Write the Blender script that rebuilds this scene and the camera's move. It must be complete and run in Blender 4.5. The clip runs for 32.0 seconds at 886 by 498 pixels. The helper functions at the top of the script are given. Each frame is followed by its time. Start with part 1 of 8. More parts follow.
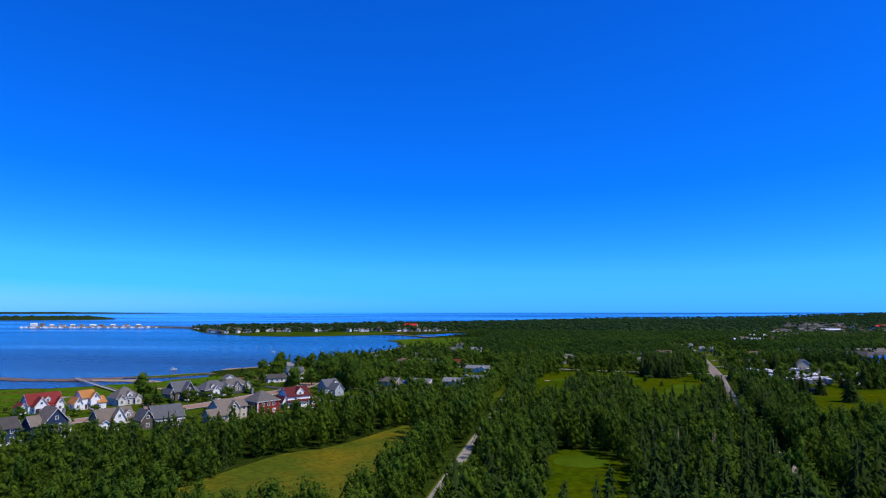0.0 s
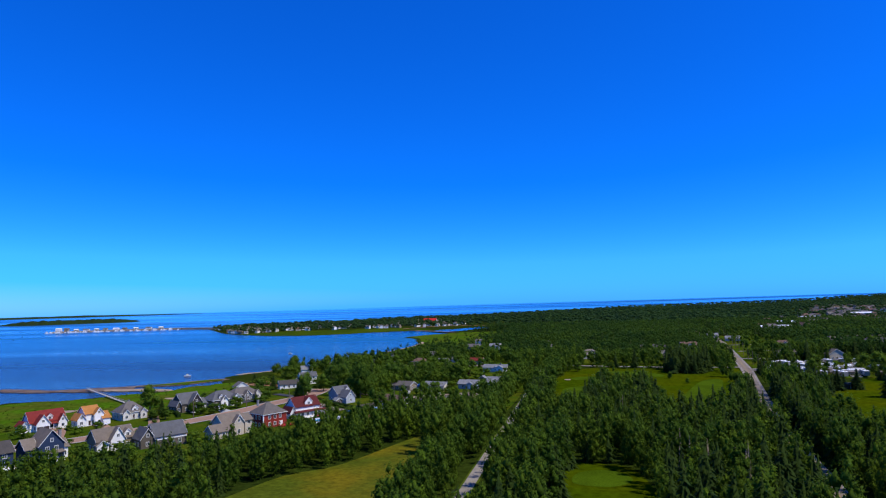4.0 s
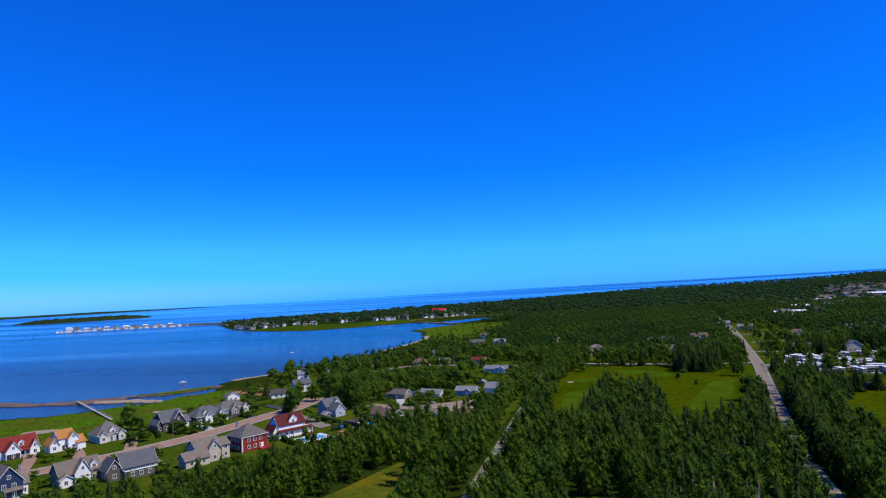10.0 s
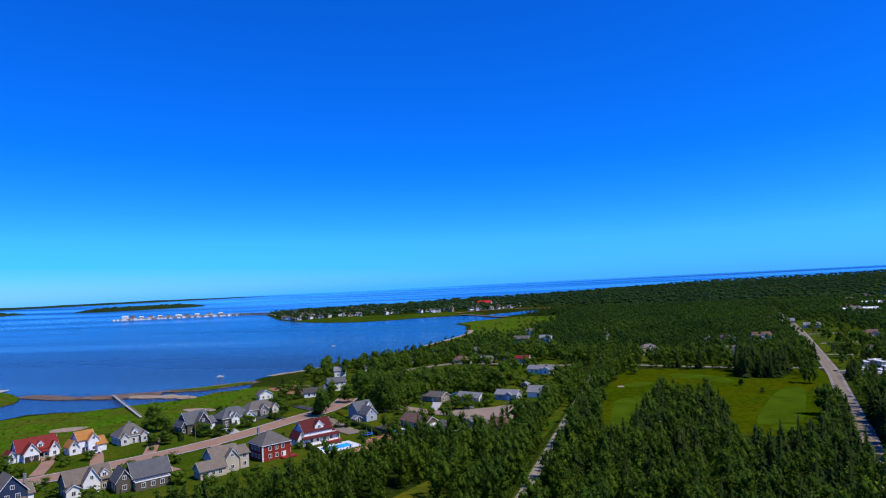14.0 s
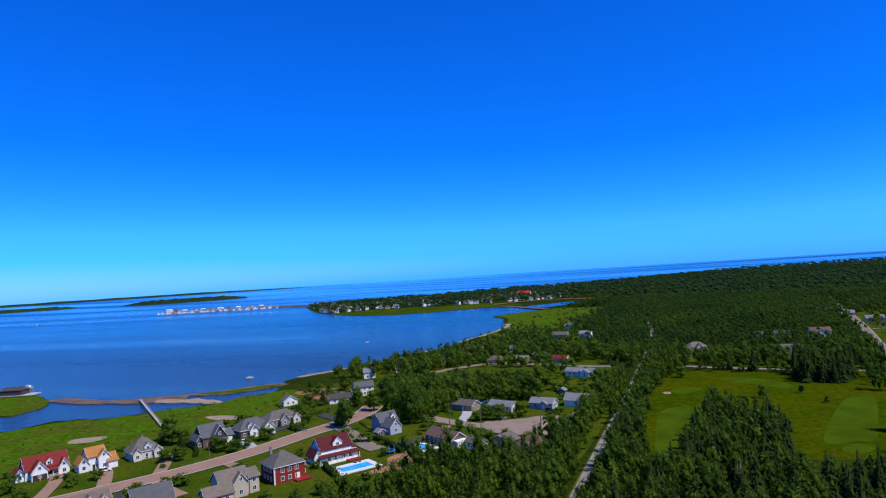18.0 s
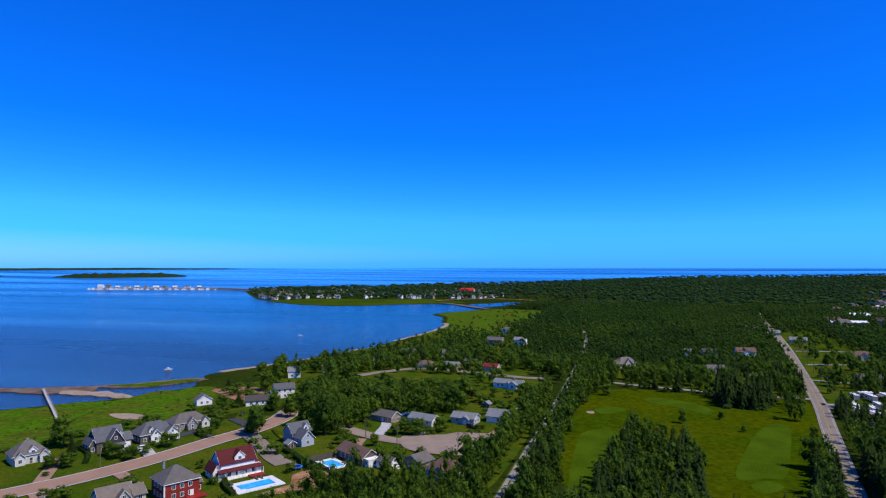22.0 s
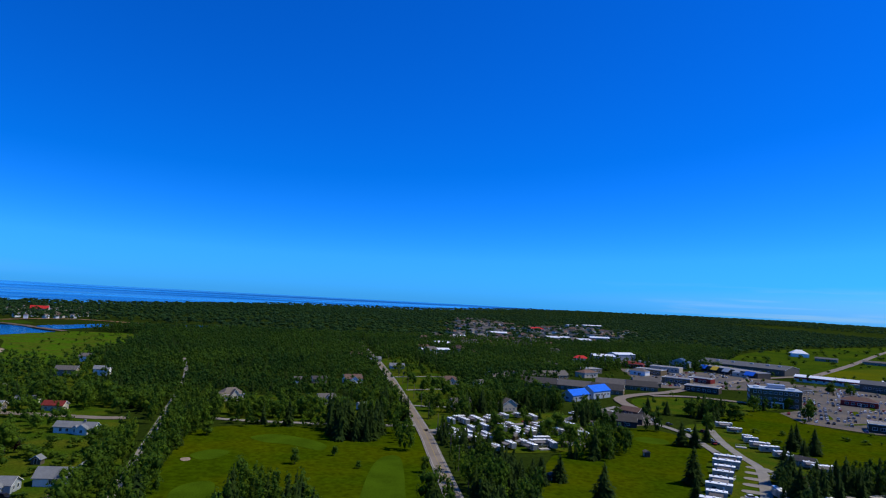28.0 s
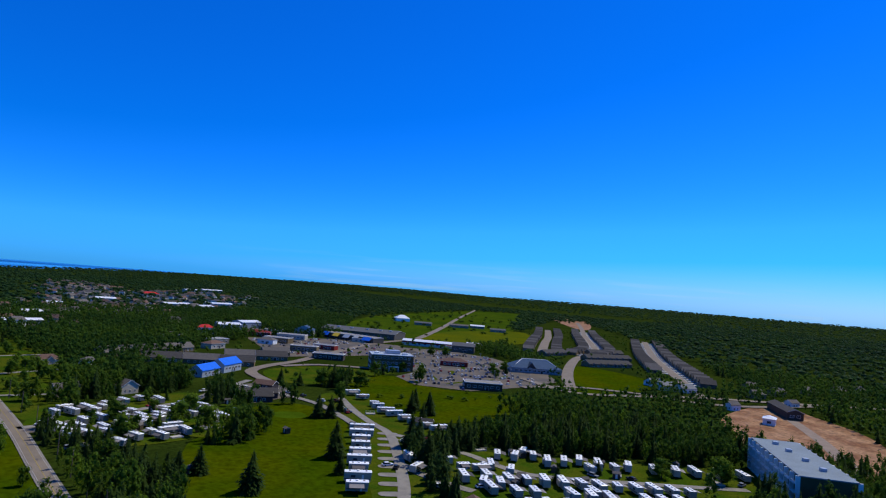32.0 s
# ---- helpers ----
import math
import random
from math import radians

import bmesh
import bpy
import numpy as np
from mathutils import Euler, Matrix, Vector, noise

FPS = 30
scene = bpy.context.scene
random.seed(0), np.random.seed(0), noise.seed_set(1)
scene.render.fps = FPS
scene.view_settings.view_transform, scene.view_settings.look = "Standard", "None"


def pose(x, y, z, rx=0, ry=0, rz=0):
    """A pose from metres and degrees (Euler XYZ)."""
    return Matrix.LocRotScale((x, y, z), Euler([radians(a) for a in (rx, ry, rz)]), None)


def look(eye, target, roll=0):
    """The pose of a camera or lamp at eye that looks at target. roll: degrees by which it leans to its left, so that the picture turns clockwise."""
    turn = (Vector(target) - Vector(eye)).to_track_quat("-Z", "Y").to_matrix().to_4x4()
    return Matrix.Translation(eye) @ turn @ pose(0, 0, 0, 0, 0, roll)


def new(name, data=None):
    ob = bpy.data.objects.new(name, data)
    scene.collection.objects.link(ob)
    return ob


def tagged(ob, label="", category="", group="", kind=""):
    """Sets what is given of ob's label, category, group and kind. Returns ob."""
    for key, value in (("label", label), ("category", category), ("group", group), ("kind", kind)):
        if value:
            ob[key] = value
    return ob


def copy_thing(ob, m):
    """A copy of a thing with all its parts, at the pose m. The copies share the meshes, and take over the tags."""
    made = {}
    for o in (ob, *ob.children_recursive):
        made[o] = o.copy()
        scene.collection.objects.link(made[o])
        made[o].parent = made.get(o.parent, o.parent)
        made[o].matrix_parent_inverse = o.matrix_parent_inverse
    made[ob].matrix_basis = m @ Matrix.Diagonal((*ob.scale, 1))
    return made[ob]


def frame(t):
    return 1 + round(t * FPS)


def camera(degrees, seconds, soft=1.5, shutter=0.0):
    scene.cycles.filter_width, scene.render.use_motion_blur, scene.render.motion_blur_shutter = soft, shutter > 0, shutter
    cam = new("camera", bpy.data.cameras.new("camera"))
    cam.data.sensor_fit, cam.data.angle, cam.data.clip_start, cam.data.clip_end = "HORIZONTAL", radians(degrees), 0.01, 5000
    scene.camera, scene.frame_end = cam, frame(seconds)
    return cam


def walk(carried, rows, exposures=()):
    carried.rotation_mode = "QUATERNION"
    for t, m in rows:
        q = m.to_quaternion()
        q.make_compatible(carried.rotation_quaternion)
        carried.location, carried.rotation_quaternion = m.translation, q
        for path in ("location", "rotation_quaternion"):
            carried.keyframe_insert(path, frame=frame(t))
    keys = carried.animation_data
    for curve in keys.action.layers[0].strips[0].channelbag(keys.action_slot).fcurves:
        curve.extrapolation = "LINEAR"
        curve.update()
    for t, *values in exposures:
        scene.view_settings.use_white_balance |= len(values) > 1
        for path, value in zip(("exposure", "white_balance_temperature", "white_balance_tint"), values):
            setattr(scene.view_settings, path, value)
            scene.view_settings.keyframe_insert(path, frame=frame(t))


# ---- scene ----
cam = camera(68.568, 32.0, 1.15)
# seconds, place in metres, turn in degrees
PATH = [
    (0, -10.82, -91.57, 42.60, 95.506, 0.041, 10.266), (0.5, -10.62, -89.25, 43.62, 95.538, 0.281, 10.782),
    (1, -10.44, -87.14, 44.00, 95.551, 0.574, 11.258), (1.5, -10.25, -85.13, 43.90, 95.683, 0.763, 11.599),
    (2, -10.37, -83.36, 44.12, 95.615, 0.910, 11.869), (2.5, -10.47, -81.99, 44.75, 95.379, 1.200, 11.928),
    (3, -10.07, -80.88, 45.04, 95.223, 1.253, 11.978), (3.5, -9.41, -79.93, 45.85, 94.999, 1.488, 12.054),
    (5.5, -7.99, -74.21, 48.78, 94.636, 2.275, 12.348), (6, -7.43, -72.71, 49.19, 94.481, 2.540, 12.475),
    (6.5, -6.75, -71.44, 50.72, 94.308, 2.680, 12.472), (7, -6.32, -70.40, 51.86, 94.137, 2.565, 12.573),
    (7.5, -5.93, -69.14, 52.80, 93.970, 2.438, 12.640), (8, -5.34, -67.71, 53.60, 93.779, 2.476, 12.765),
    (8.5, -4.56, -65.83, 53.81, 93.703, 2.662, 12.903), (9, -4.26, -64.36, 53.47, 93.692, 2.648, 13.035),
    (9.5, -3.73, -62.67, 54.34, 93.798, 2.989, 13.132), (10, -3.10, -61.27, 55.16, 93.651, 3.239, 13.163),
    (10.5, -2.54, -59.80, 55.89, 93.476, 3.374, 13.310), (11, -2.18, -57.99, 56.45, 93.369, 3.622, 13.483),
    (11.5, -1.68, -55.44, 56.62, 93.303, 3.118, 13.794), (12, -1.39, -52.83, 56.88, 93.288, 2.598, 14.083),
    (12.5, -1.71, -49.53, 56.94, 93.284, 2.474, 14.561), (13, -2.54, -46.07, 56.63, 93.212, 2.219, 15.563),
    (13.5, -3.38, -42.99, 57.02, 93.176, 2.510, 16.559), (14, -4.08, -39.95, 57.62, 93.055, 2.879, 17.367),
    (14.5, -4.69, -37.06, 58.15, 92.963, 3.306, 17.940), (16.5, -5.22, -26.78, 60.96, 92.492, 3.858, 19.922),
    (17, -5.33, -24.20, 61.53, 92.374, 3.671, 20.303), (17.5, -5.28, -21.79, 62.18, 92.218, 3.754, 20.671),
    (18, -4.82, -19.55, 62.98, 92.218, 3.620, 20.913), (18.5, -4.26, -17.41, 63.69, 92.003, 2.749, 21.022),
    (19, -3.49, -14.95, 64.19, 91.991, 2.720, 21.024), (19.5, -2.67, -13.03, 65.09, 91.897, 2.759, 20.611),
    (20, -2.03, -12.48, 66.11, 91.825, 2.137, 19.656), (20.5, -1.68, -12.93, 67.49, 91.668, 1.028, 18.511),
    (21, -1.21, -12.53, 68.77, 91.476, 0.362, 17.621), (21.5, -0.54, -10.83, 69.57, 91.331, 0.121, 16.886),
    (22, 0.08, -7.54, 69.80, 91.263, 0.044, 16.415), (22.5, 0.29, -3.74, 69.96, 91.150, -0.343, 16.054),
    (23, 0.01, 0.01, 69.95, 90.500, -1.472, 15.776), (23.5, 0.43, 4.20, 69.78, 90.203, -1.552, 15.271),
    (24, 1.22, 5.95, 70.37, 90.520, -2.354, 13.391), (24.5, 2.23, 5.06, 71.33, 91.551, -4.079, 9.452),
    (25, 3.21, 7.18, 71.85, 92.445, -5.551, 4.648), (25.5, 2.99, 13.34, 71.28, 93.139, -5.537, 0.824),
    (27.5, -3.29, 29.16, 64.95, 95.014, -2.487, -14.318), (28, -3.97, 34.09, 65.99, 94.443, -3.127, -17.119),
    (28.5, -4.31, 40.20, 65.95, 94.209, -0.530, -21.087), (29, -4.00, 46.95, 66.86, 93.213, 0.918, -25.151),
    (29.5, -2.52, 52.76, 65.85, 92.679, 0.285, -29.500), (30, -1.73, 56.51, 65.61, 92.809, -0.947, -34.107),
    (30.5, -2.82, 56.55, 66.42, 92.976, -1.959, -38.295), (31, -4.38, 53.86, 67.93, 93.016, -3.091, -41.915),
    (31.5, -6.01, 52.71, 69.14, 93.181, -3.764, -45.553), (32, -7.41, 53.30, 69.60, 93.526, -4.626, -49.888),
]
walk(cam, [(r[0], pose(*r[1:])) for r in PATH], [(0, 0.0, 6500, 10), (24, 0.0, 6500, 10), (28, -0.30, 6650, 2), (32, -0.30, 6650, 2)])

from mathutils.geometry import delaunay_2d_cdt

# ---- light ----
SUN_AZ, SUN_EL = 101.0, 54.0          # clockwise from +Y, above the horizon
world = bpy.data.worlds.new("sky")
scene.world = world
world.use_nodes = True
wn = world.node_tree
sky = wn.nodes.new("ShaderNodeTexSky")
sky.sky_type, sky.sun_disc = "NISHITA", False
sky.sun_elevation, sky.sun_rotation = radians(SUN_EL), radians(SUN_AZ)
sky.air_density, sky.dust_density, sky.ozone_density = 1.0, 0.25, 2.0
deep = wn.nodes.new("ShaderNodeMix")          # the clear, deep blue of this day
deep.data_type, deep.blend_type = "RGBA", "MULTIPLY"
deep.inputs["Factor"].default_value = 1.0
haze = wn.nodes.new("ShaderNodeMix")          # paler where the air is thick
haze.data_type = "RGBA"
haze.inputs["A"].default_value, haze.inputs["B"].default_value = (0.015, 0.50, 1.75, 1), (0.10, 0.705, 2.5, 1)
split = wn.nodes.new("ShaderNodeSeparateColor")
thick = wn.nodes.new("ShaderNodeMapRange")
thick.inputs["From Min"].default_value, thick.inputs["From Max"].default_value = 2.5, 5.0
wn.links.new(sky.outputs[0], split.inputs[0])
wn.links.new(split.outputs[0], thick.inputs["Value"])
wn.links.new(thick.outputs[0], haze.inputs["Factor"])
glare = wn.nodes.new("ShaderNodeMix")         # whiter round the sun
glare.data_type = "RGBA"
glare.inputs["B"].default_value = (0.80, 0.95, 1.3, 1)
near_sun = wn.nodes.new("ShaderNodeMapRange")
near_sun.inputs["From Min"].default_value, near_sun.inputs["From Max"].default_value = 6.5, 13.5
wn.links.new(split.outputs[0], near_sun.inputs["Value"])
wn.links.new(near_sun.outputs[0], glare.inputs["Factor"])
wn.links.new(haze.outputs["Result"], glare.inputs["A"])
wn.links.new(glare.outputs["Result"], deep.inputs["B"])
wn.links.new(sky.outputs[0], deep.inputs["A"])
wn.links.new(deep.outputs["Result"], wn.nodes["Background"].inputs["Color"])
wn.nodes["Background"].inputs["Strength"].default_value = 0.112
sun = new("sun", bpy.data.lights.new("sun", "SUN"))
sun.data.energy, sun.data.angle, sun.data.color = 4.4, radians(0.5), (1.0, 0.94, 0.80)
sd = Vector((math.sin(radians(SUN_AZ)) * math.cos(radians(SUN_EL)), math.cos(radians(SUN_AZ)) * math.cos(radians(SUN_EL)), math.sin(radians(SUN_EL))))
sun.matrix_world = look(sd * 500, (0, 0, 0))
scene.view_settings.exposure = 0.0

# ---- materials ----


def material(name, color, rough=0.8, var=0.25, scale=0.5, fine=6.0, bump=0.15, metal=0.0, spec=0.12, per_object=0.0, other=None, island=0.0, stripes=0.0, dist=0.05):
    """Base colour with variation at two scales, bump, and optionally a second colour, per-object or per-island change and fine courses."""
    m = bpy.data.materials.new(name)
    m.use_nodes = True
    nt = m.node_tree
    N, L = nt.nodes, nt.links
    bs = N["Principled BSDF"]
    bs.inputs["Roughness"].default_value = rough
    bs.inputs["Metallic"].default_value = metal
    bs.inputs["Specular IOR Level"].default_value = spec
    geo = N.new("ShaderNodeNewGeometry")
    n1 = N.new("ShaderNodeTexNoise")
    n1.inputs["Scale"].default_value = scale
    n1.inputs["Detail"].default_value = 4
    n2 = N.new("ShaderNodeTexNoise")
    n2.inputs["Scale"].default_value = fine
    n2.inputs["Detail"].default_value = 3
    L.new(geo.outputs["Position"], n1.inputs["Vector"])
    L.new(geo.outputs["Position"], n2.inputs["Vector"])
    mix = N.new("ShaderNodeMix")
    mix.data_type = "RGBA"
    c2 = other or tuple(c * (1 - var) for c in color)
    mix.inputs["A"].default_value = (*color, 1)
    mix.inputs["B"].default_value = (*c2, 1)
    ramp = N.new("ShaderNodeMapRange")
    ramp.inputs["From Min"].default_value, ramp.inputs["From Max"].default_value = 0.38, 0.62
    L.new(n1.outputs[0], ramp.inputs["Value"])
    L.new(ramp.outputs[0], mix.inputs["Factor"])
    hsv = N.new("ShaderNodeHueSaturation")
    L.new(mix.outputs["Result"], hsv.inputs["Color"])
    val = N.new("ShaderNodeMapRange")
    val.inputs["To Min"].default_value, val.inputs["To Max"].default_value = 1 - var, 1 + var
    val.inputs["From Min"].default_value, val.inputs["From Max"].default_value = 0.3, 0.7
    L.new(n2.outputs[0], val.inputs["Value"])
    last = val.outputs[0]
    for amount, node, out in ((per_object, "ShaderNodeObjectInfo", "Random"), (island, None, "Random Per Island")):
        if amount:
            src = N.new(node) if node else geo
            r = N.new("ShaderNodeMapRange")
            r.inputs["To Min"].default_value, r.inputs["To Max"].default_value = 1 - amount, 1 + amount
            L.new(src.outputs[out], r.inputs["Value"])
            mul = N.new("ShaderNodeMath")
            mul.operation = "MULTIPLY"
            L.new(last, mul.inputs[0])
            L.new(r.outputs[0], mul.inputs[1])
            last = mul.outputs[0]
    L.new(last, hsv.inputs["Value"])
    L.new(hsv.outputs[0], bs.inputs["Base Color"])
    if bump:
        b = N.new("ShaderNodeBump")
        b.inputs["Strength"].default_value, b.inputs["Distance"].default_value = bump, dist
        h = n2.outputs[0]
        if stripes:
            w = N.new("ShaderNodeTexWave")
            w.bands_direction, w.wave_profile = "Z", "SAW"
            w.inputs["Scale"].default_value = stripes
            L.new(geo.outputs["Position"], w.inputs["Vector"])
            h = w.outputs["Fac"]
        L.new(h, b.inputs["Height"])
        L.new(b.outputs[0], bs.inputs["Normal"])
    return m


def foliage(name, color, other, island=0.11, scale=0.09, thin_share=0.5):
    m = material(name, color, rough=0.7, var=0.16, scale=scale, fine=1.4, bump=0, spec=0.04, other=other, island=island, per_object=0.15)
    N, L = m.node_tree.nodes, m.node_tree.links
    bs = N["Principled BSDF"]
    thin = N.new("ShaderNodeBsdfTranslucent")       # leaves let light through
    L.new(bs.inputs["Base Color"].links[0].from_socket, thin.inputs["Color"])
    mix = N.new("ShaderNodeMixShader")
    mix.inputs[0].default_value = thin_share
    L.new(bs.outputs[0], mix.inputs[1])
    L.new(thin.outputs[0], mix.inputs[2])
    L.new(mix.outputs[0], N["Material Output"].inputs["Surface"])
    return m


M = {}
M["land"] = material("ground_land", (0.028, 0.042, 0.005), 1.0, 0.35, 0.02, 0.6, 0.5, other=(0.018, 0.030, 0.004), dist=0.3, spec=0.0)
M["lawn"] = material("lawn_grass", (0.036, 0.068, 0.004), 0.9, 0.32, 0.07, 1.5, 0.3, other=(0.068, 0.080, 0.006), spec=0.0)
M["fairway"] = material("fairway_grass", (0.034, 0.057, 0.001), 1.0, 0.3, 0.03, 0.5, 0.2, other=(0.052, 0.064, 0.001), spec=0.0)
M["green"] = material("putting_green", (0.053, 0.092, 0.004), 1.0, 0.24, 0.1, 2.0, 0.1, spec=0.0)
M["rough"] = material("rough_grass", (0.065, 0.085, 0.006), 0.95, 0.25, 0.06, 0.9, 0.4, other=(0.045, 0.08, 0.005), spec=0.03)
M["meadow"] = material("dry_meadow", (0.125, 0.100, 0.005), 0.95, 0.3, 0.05, 0.8, 0.4, other=(0.062, 0.080, 0.005), dist=0.2, spec=0.03)
M["marsh"] = material("marsh_grass", (0.050, 0.112, 0.004), 1.0, 0.38, 0.05, 0.4, 0.4, other=(0.066, 0.082, 0.008), dist=0.2, spec=0.0)
M["field"] = material("hay_field", (0.050, 0.076, 0.004), 1.0, 0.24, 0.012, 0.2, 0.2, other=(0.030, 0.058, 0.004), spec=0.0)
M["meadow_green"] = material("ripe_meadow", (0.088, 0.096, 0.004), 1.0, 0.2, 0.015, 0.3, 0.2, other=(0.066, 0.084, 0.005), spec=0.0)
M["sand"] = material("sand", (0.34, 0.25, 0.16), 0.95, 0.2, 0.3, 2.0, 0.3)
M["mud"] = material("tidal_mud", (0.115, 0.066, 0.035), 0.7, 0.3, 0.15, 1.0, 0.3, other=(0.18, 0.125, 0.075))
M["dirt"] = material("bare_red_soil", (0.20, 0.088, 0.036), 0.95, 0.4, 0.06, 0.5, 0.5, other=(0.34, 0.185, 0.09), dist=0.2)
M["street"] = material("chip_seal_street", (0.31, 0.185, 0.12), 0.9, 0.10, 0.2, 3.0, 0.2)
M["tan_street"] = material("tan_street", (0.27, 0.20, 0.145), 0.9, 0.14, 0.2, 3.0, 0.2)
M["asphalt"] = material("worn_asphalt", (0.225, 0.178, 0.130), 0.9, 0.14, 0.15, 2.5, 0.2)
M["lot_asphalt"] = material("car_park_asphalt", (0.15, 0.118, 0.082), 0.9, 0.22, 0.06, 1.5, 0.2, other=(0.10, 0.085, 0.07))
M["dark_asphalt"] = material("driveway_asphalt", (0.055, 0.055, 0.06), 0.9, 0.2, 0.3, 3.0, 0.2)
M["gravel"] = material("gravel", (0.26, 0.23, 0.19), 0.95, 0.2, 0.25, 3.0, 0.4)
M["concrete"] = material("concrete", (0.42, 0.40, 0.37), 0.85, 0.1, 0.3, 4.0, 0.2)
M["rock"] = material("rip_rap", (0.22, 0.19, 0.16), 0.9, 0.35, 0.3, 1.5, 0.5)
M["line_white"] = material("road_paint_white", (0.42, 0.40, 0.37), 0.7, 0.1, 1, 8, 0)
M["line_yellow"] = material("road_paint_yellow", (0.40, 0.28, 0.06), 0.7, 0.1, 1, 8, 0)
M["broad"] = foliage("broadleaf_leaves", (0.107, 0.170, 0.013), (0.067, 0.126, 0.013))
M["bright"] = foliage("fresh_leaves", (0.118, 0.184, 0.012), (0.088, 0.152, 0.012))
M["spruce"] = foliage("spruce_needles", (0.036, 0.066, 0.014), (0.046, 0.078, 0.013))
M["wood_far"] = foliage("woodland_leaves", (0.072, 0.130, 0.013), (0.040, 0.086, 0.013), 0.08, 0.014, 0.5)
# Darker and bluer than the nearer woods: distance haze put into the leaf colour
M["wood_hazed"] = foliage("dark_distant_leaves", (0.042, 0.084, 0.018), (0.029, 0.062, 0.018), 0.07, 0.006, 0.4)
M["purple"] = foliage("purple_leaves", (0.035, 0.012, 0.016), (0.028, 0.012, 0.012))
M["hedge"] = foliage("hedge_leaves", (0.035, 0.075, 0.012), (0.05, 0.09, 0.012))
M["flowers"] = foliage("yellow_flowers", (0.30, 0.27, 0.015), (0.08, 0.12, 0.012))
M["bark"] = material("bark", (0.12, 0.095, 0.07), 0.95, 0.3, 1.0, 6.0, 0.4)
M["deadwood"] = material("dead_grey_twigs", (0.135, 0.115, 0.088), 0.95, 0.2, 0.5, 3.0, 0.2)


def water_material():
    m = bpy.data.materials.new("bay_water")
    m.use_nodes = True
    N, L = m.node_tree.nodes, m.node_tree.links
    bs = N["Principled BSDF"]
    geo = N.new("ShaderNodeNewGeometry")
    big = N.new("ShaderNodeTexNoise")
    big.inputs["Scale"].default_value, big.inputs["Detail"].default_value = 0.004, 3
    st = N.new("ShaderNodeMapping")
    st.inputs["Scale"].default_value = (1.0, 2.6, 1.0)
    st.inputs["Rotation"].default_value = (0, 0, 0.25)
    L.new(geo.outputs["Position"], st.inputs["Vector"])
    L.new(st.outputs[0], big.inputs["Vector"])
    mix = N.new("ShaderNodeMix")
    mix.data_type = "RGBA"
    mix.inputs["A"].default_value = (0.003, 0.048, 0.130, 1)
    mix.inputs["B"].default_value = (0.010, 0.100, 0.200, 1)
    band = N.new("ShaderNodeTexNoise")
    band.inputs["Scale"].default_value, band.inputs["Detail"].default_value = 0.0011, 4
    wide = N.new("ShaderNodeMapping")
    wide.inputs["Scale"].default_value, wide.inputs["Rotation"].default_value = (0.35, 3.2, 1.0), (0, 0, -0.15)
    L.new(geo.outputs["Position"], wide.inputs["Vector"])
    L.new(wide.outputs[0], band.inputs["Vector"])
    bandf = N.new("ShaderNodeMapRange")
    bandf.inputs["From Min"].default_value, bandf.inputs["From Max"].default_value = 0.4, 0.62
    L.new(band.outputs[0], bandf.inputs["Value"])
    L.new(bandf.outputs[0], mix.inputs["Factor"])
    far = N.new("ShaderNodeTexNoise")             # streaks of sky sheen painted into the open sea's colour
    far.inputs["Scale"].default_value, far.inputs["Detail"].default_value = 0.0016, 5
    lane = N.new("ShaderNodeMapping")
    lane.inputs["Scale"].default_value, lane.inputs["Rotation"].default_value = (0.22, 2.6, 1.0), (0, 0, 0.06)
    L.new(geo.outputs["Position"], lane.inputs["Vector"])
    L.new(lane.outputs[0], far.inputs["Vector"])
    sheenf = N.new("ShaderNodeMapRange")
    sheenf.inputs["From Min"].default_value, sheenf.inputs["From Max"].default_value = 0.44, 0.60
    L.new(far.outputs[0], sheenf.inputs["Value"])
    sheen_mix = N.new("ShaderNodeMix")
    sheen_mix.data_type = "RGBA"
    sheen_mix.inputs["A"].default_value = (0.004, 0.060, 0.190, 1)
    sheen_mix.inputs["B"].default_value = (0.050, 0.260, 0.520, 1)
    L.new(sheenf.outputs[0], sheen_mix.inputs["Factor"])
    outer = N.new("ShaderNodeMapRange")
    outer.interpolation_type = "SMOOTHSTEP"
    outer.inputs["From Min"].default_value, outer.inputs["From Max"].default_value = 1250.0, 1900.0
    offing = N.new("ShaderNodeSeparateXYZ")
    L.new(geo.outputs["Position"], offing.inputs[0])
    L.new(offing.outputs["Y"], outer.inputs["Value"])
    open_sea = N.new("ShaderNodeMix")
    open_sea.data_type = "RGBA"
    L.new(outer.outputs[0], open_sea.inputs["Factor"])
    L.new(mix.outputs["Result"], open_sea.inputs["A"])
    L.new(sheen_mix.outputs["Result"], open_sea.inputs["B"])
    sep = N.new("ShaderNodeSeparateXYZ")          # shallow water over red mud near the marsh
    L.new(geo.outputs["Position"], sep.inputs[0])
    wob = N.new("ShaderNodeMath")
    wob.operation, wob.inputs[1].default_value = "MULTIPLY_ADD", 260.0
    L.new(big.outputs[0], wob.inputs[0])
    L.new(sep.outputs["Y"], wob.inputs[2])
    deepen = N.new("ShaderNodeMapRange")
    deepen.interpolation_type = "SMOOTHSTEP"
    deepen.inputs["From Min"].default_value, deepen.inputs["From Max"].default_value = 420.0, 980.0
    L.new(wob.outputs[0], deepen.inputs["Value"])
    shoal = N.new("ShaderNodeMix")
    shoal.data_type = "RGBA"
    shoal.inputs["A"].default_value = (0.020, 0.024, 0.018, 1)
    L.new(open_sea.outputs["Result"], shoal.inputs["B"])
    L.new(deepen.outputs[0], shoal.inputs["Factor"])
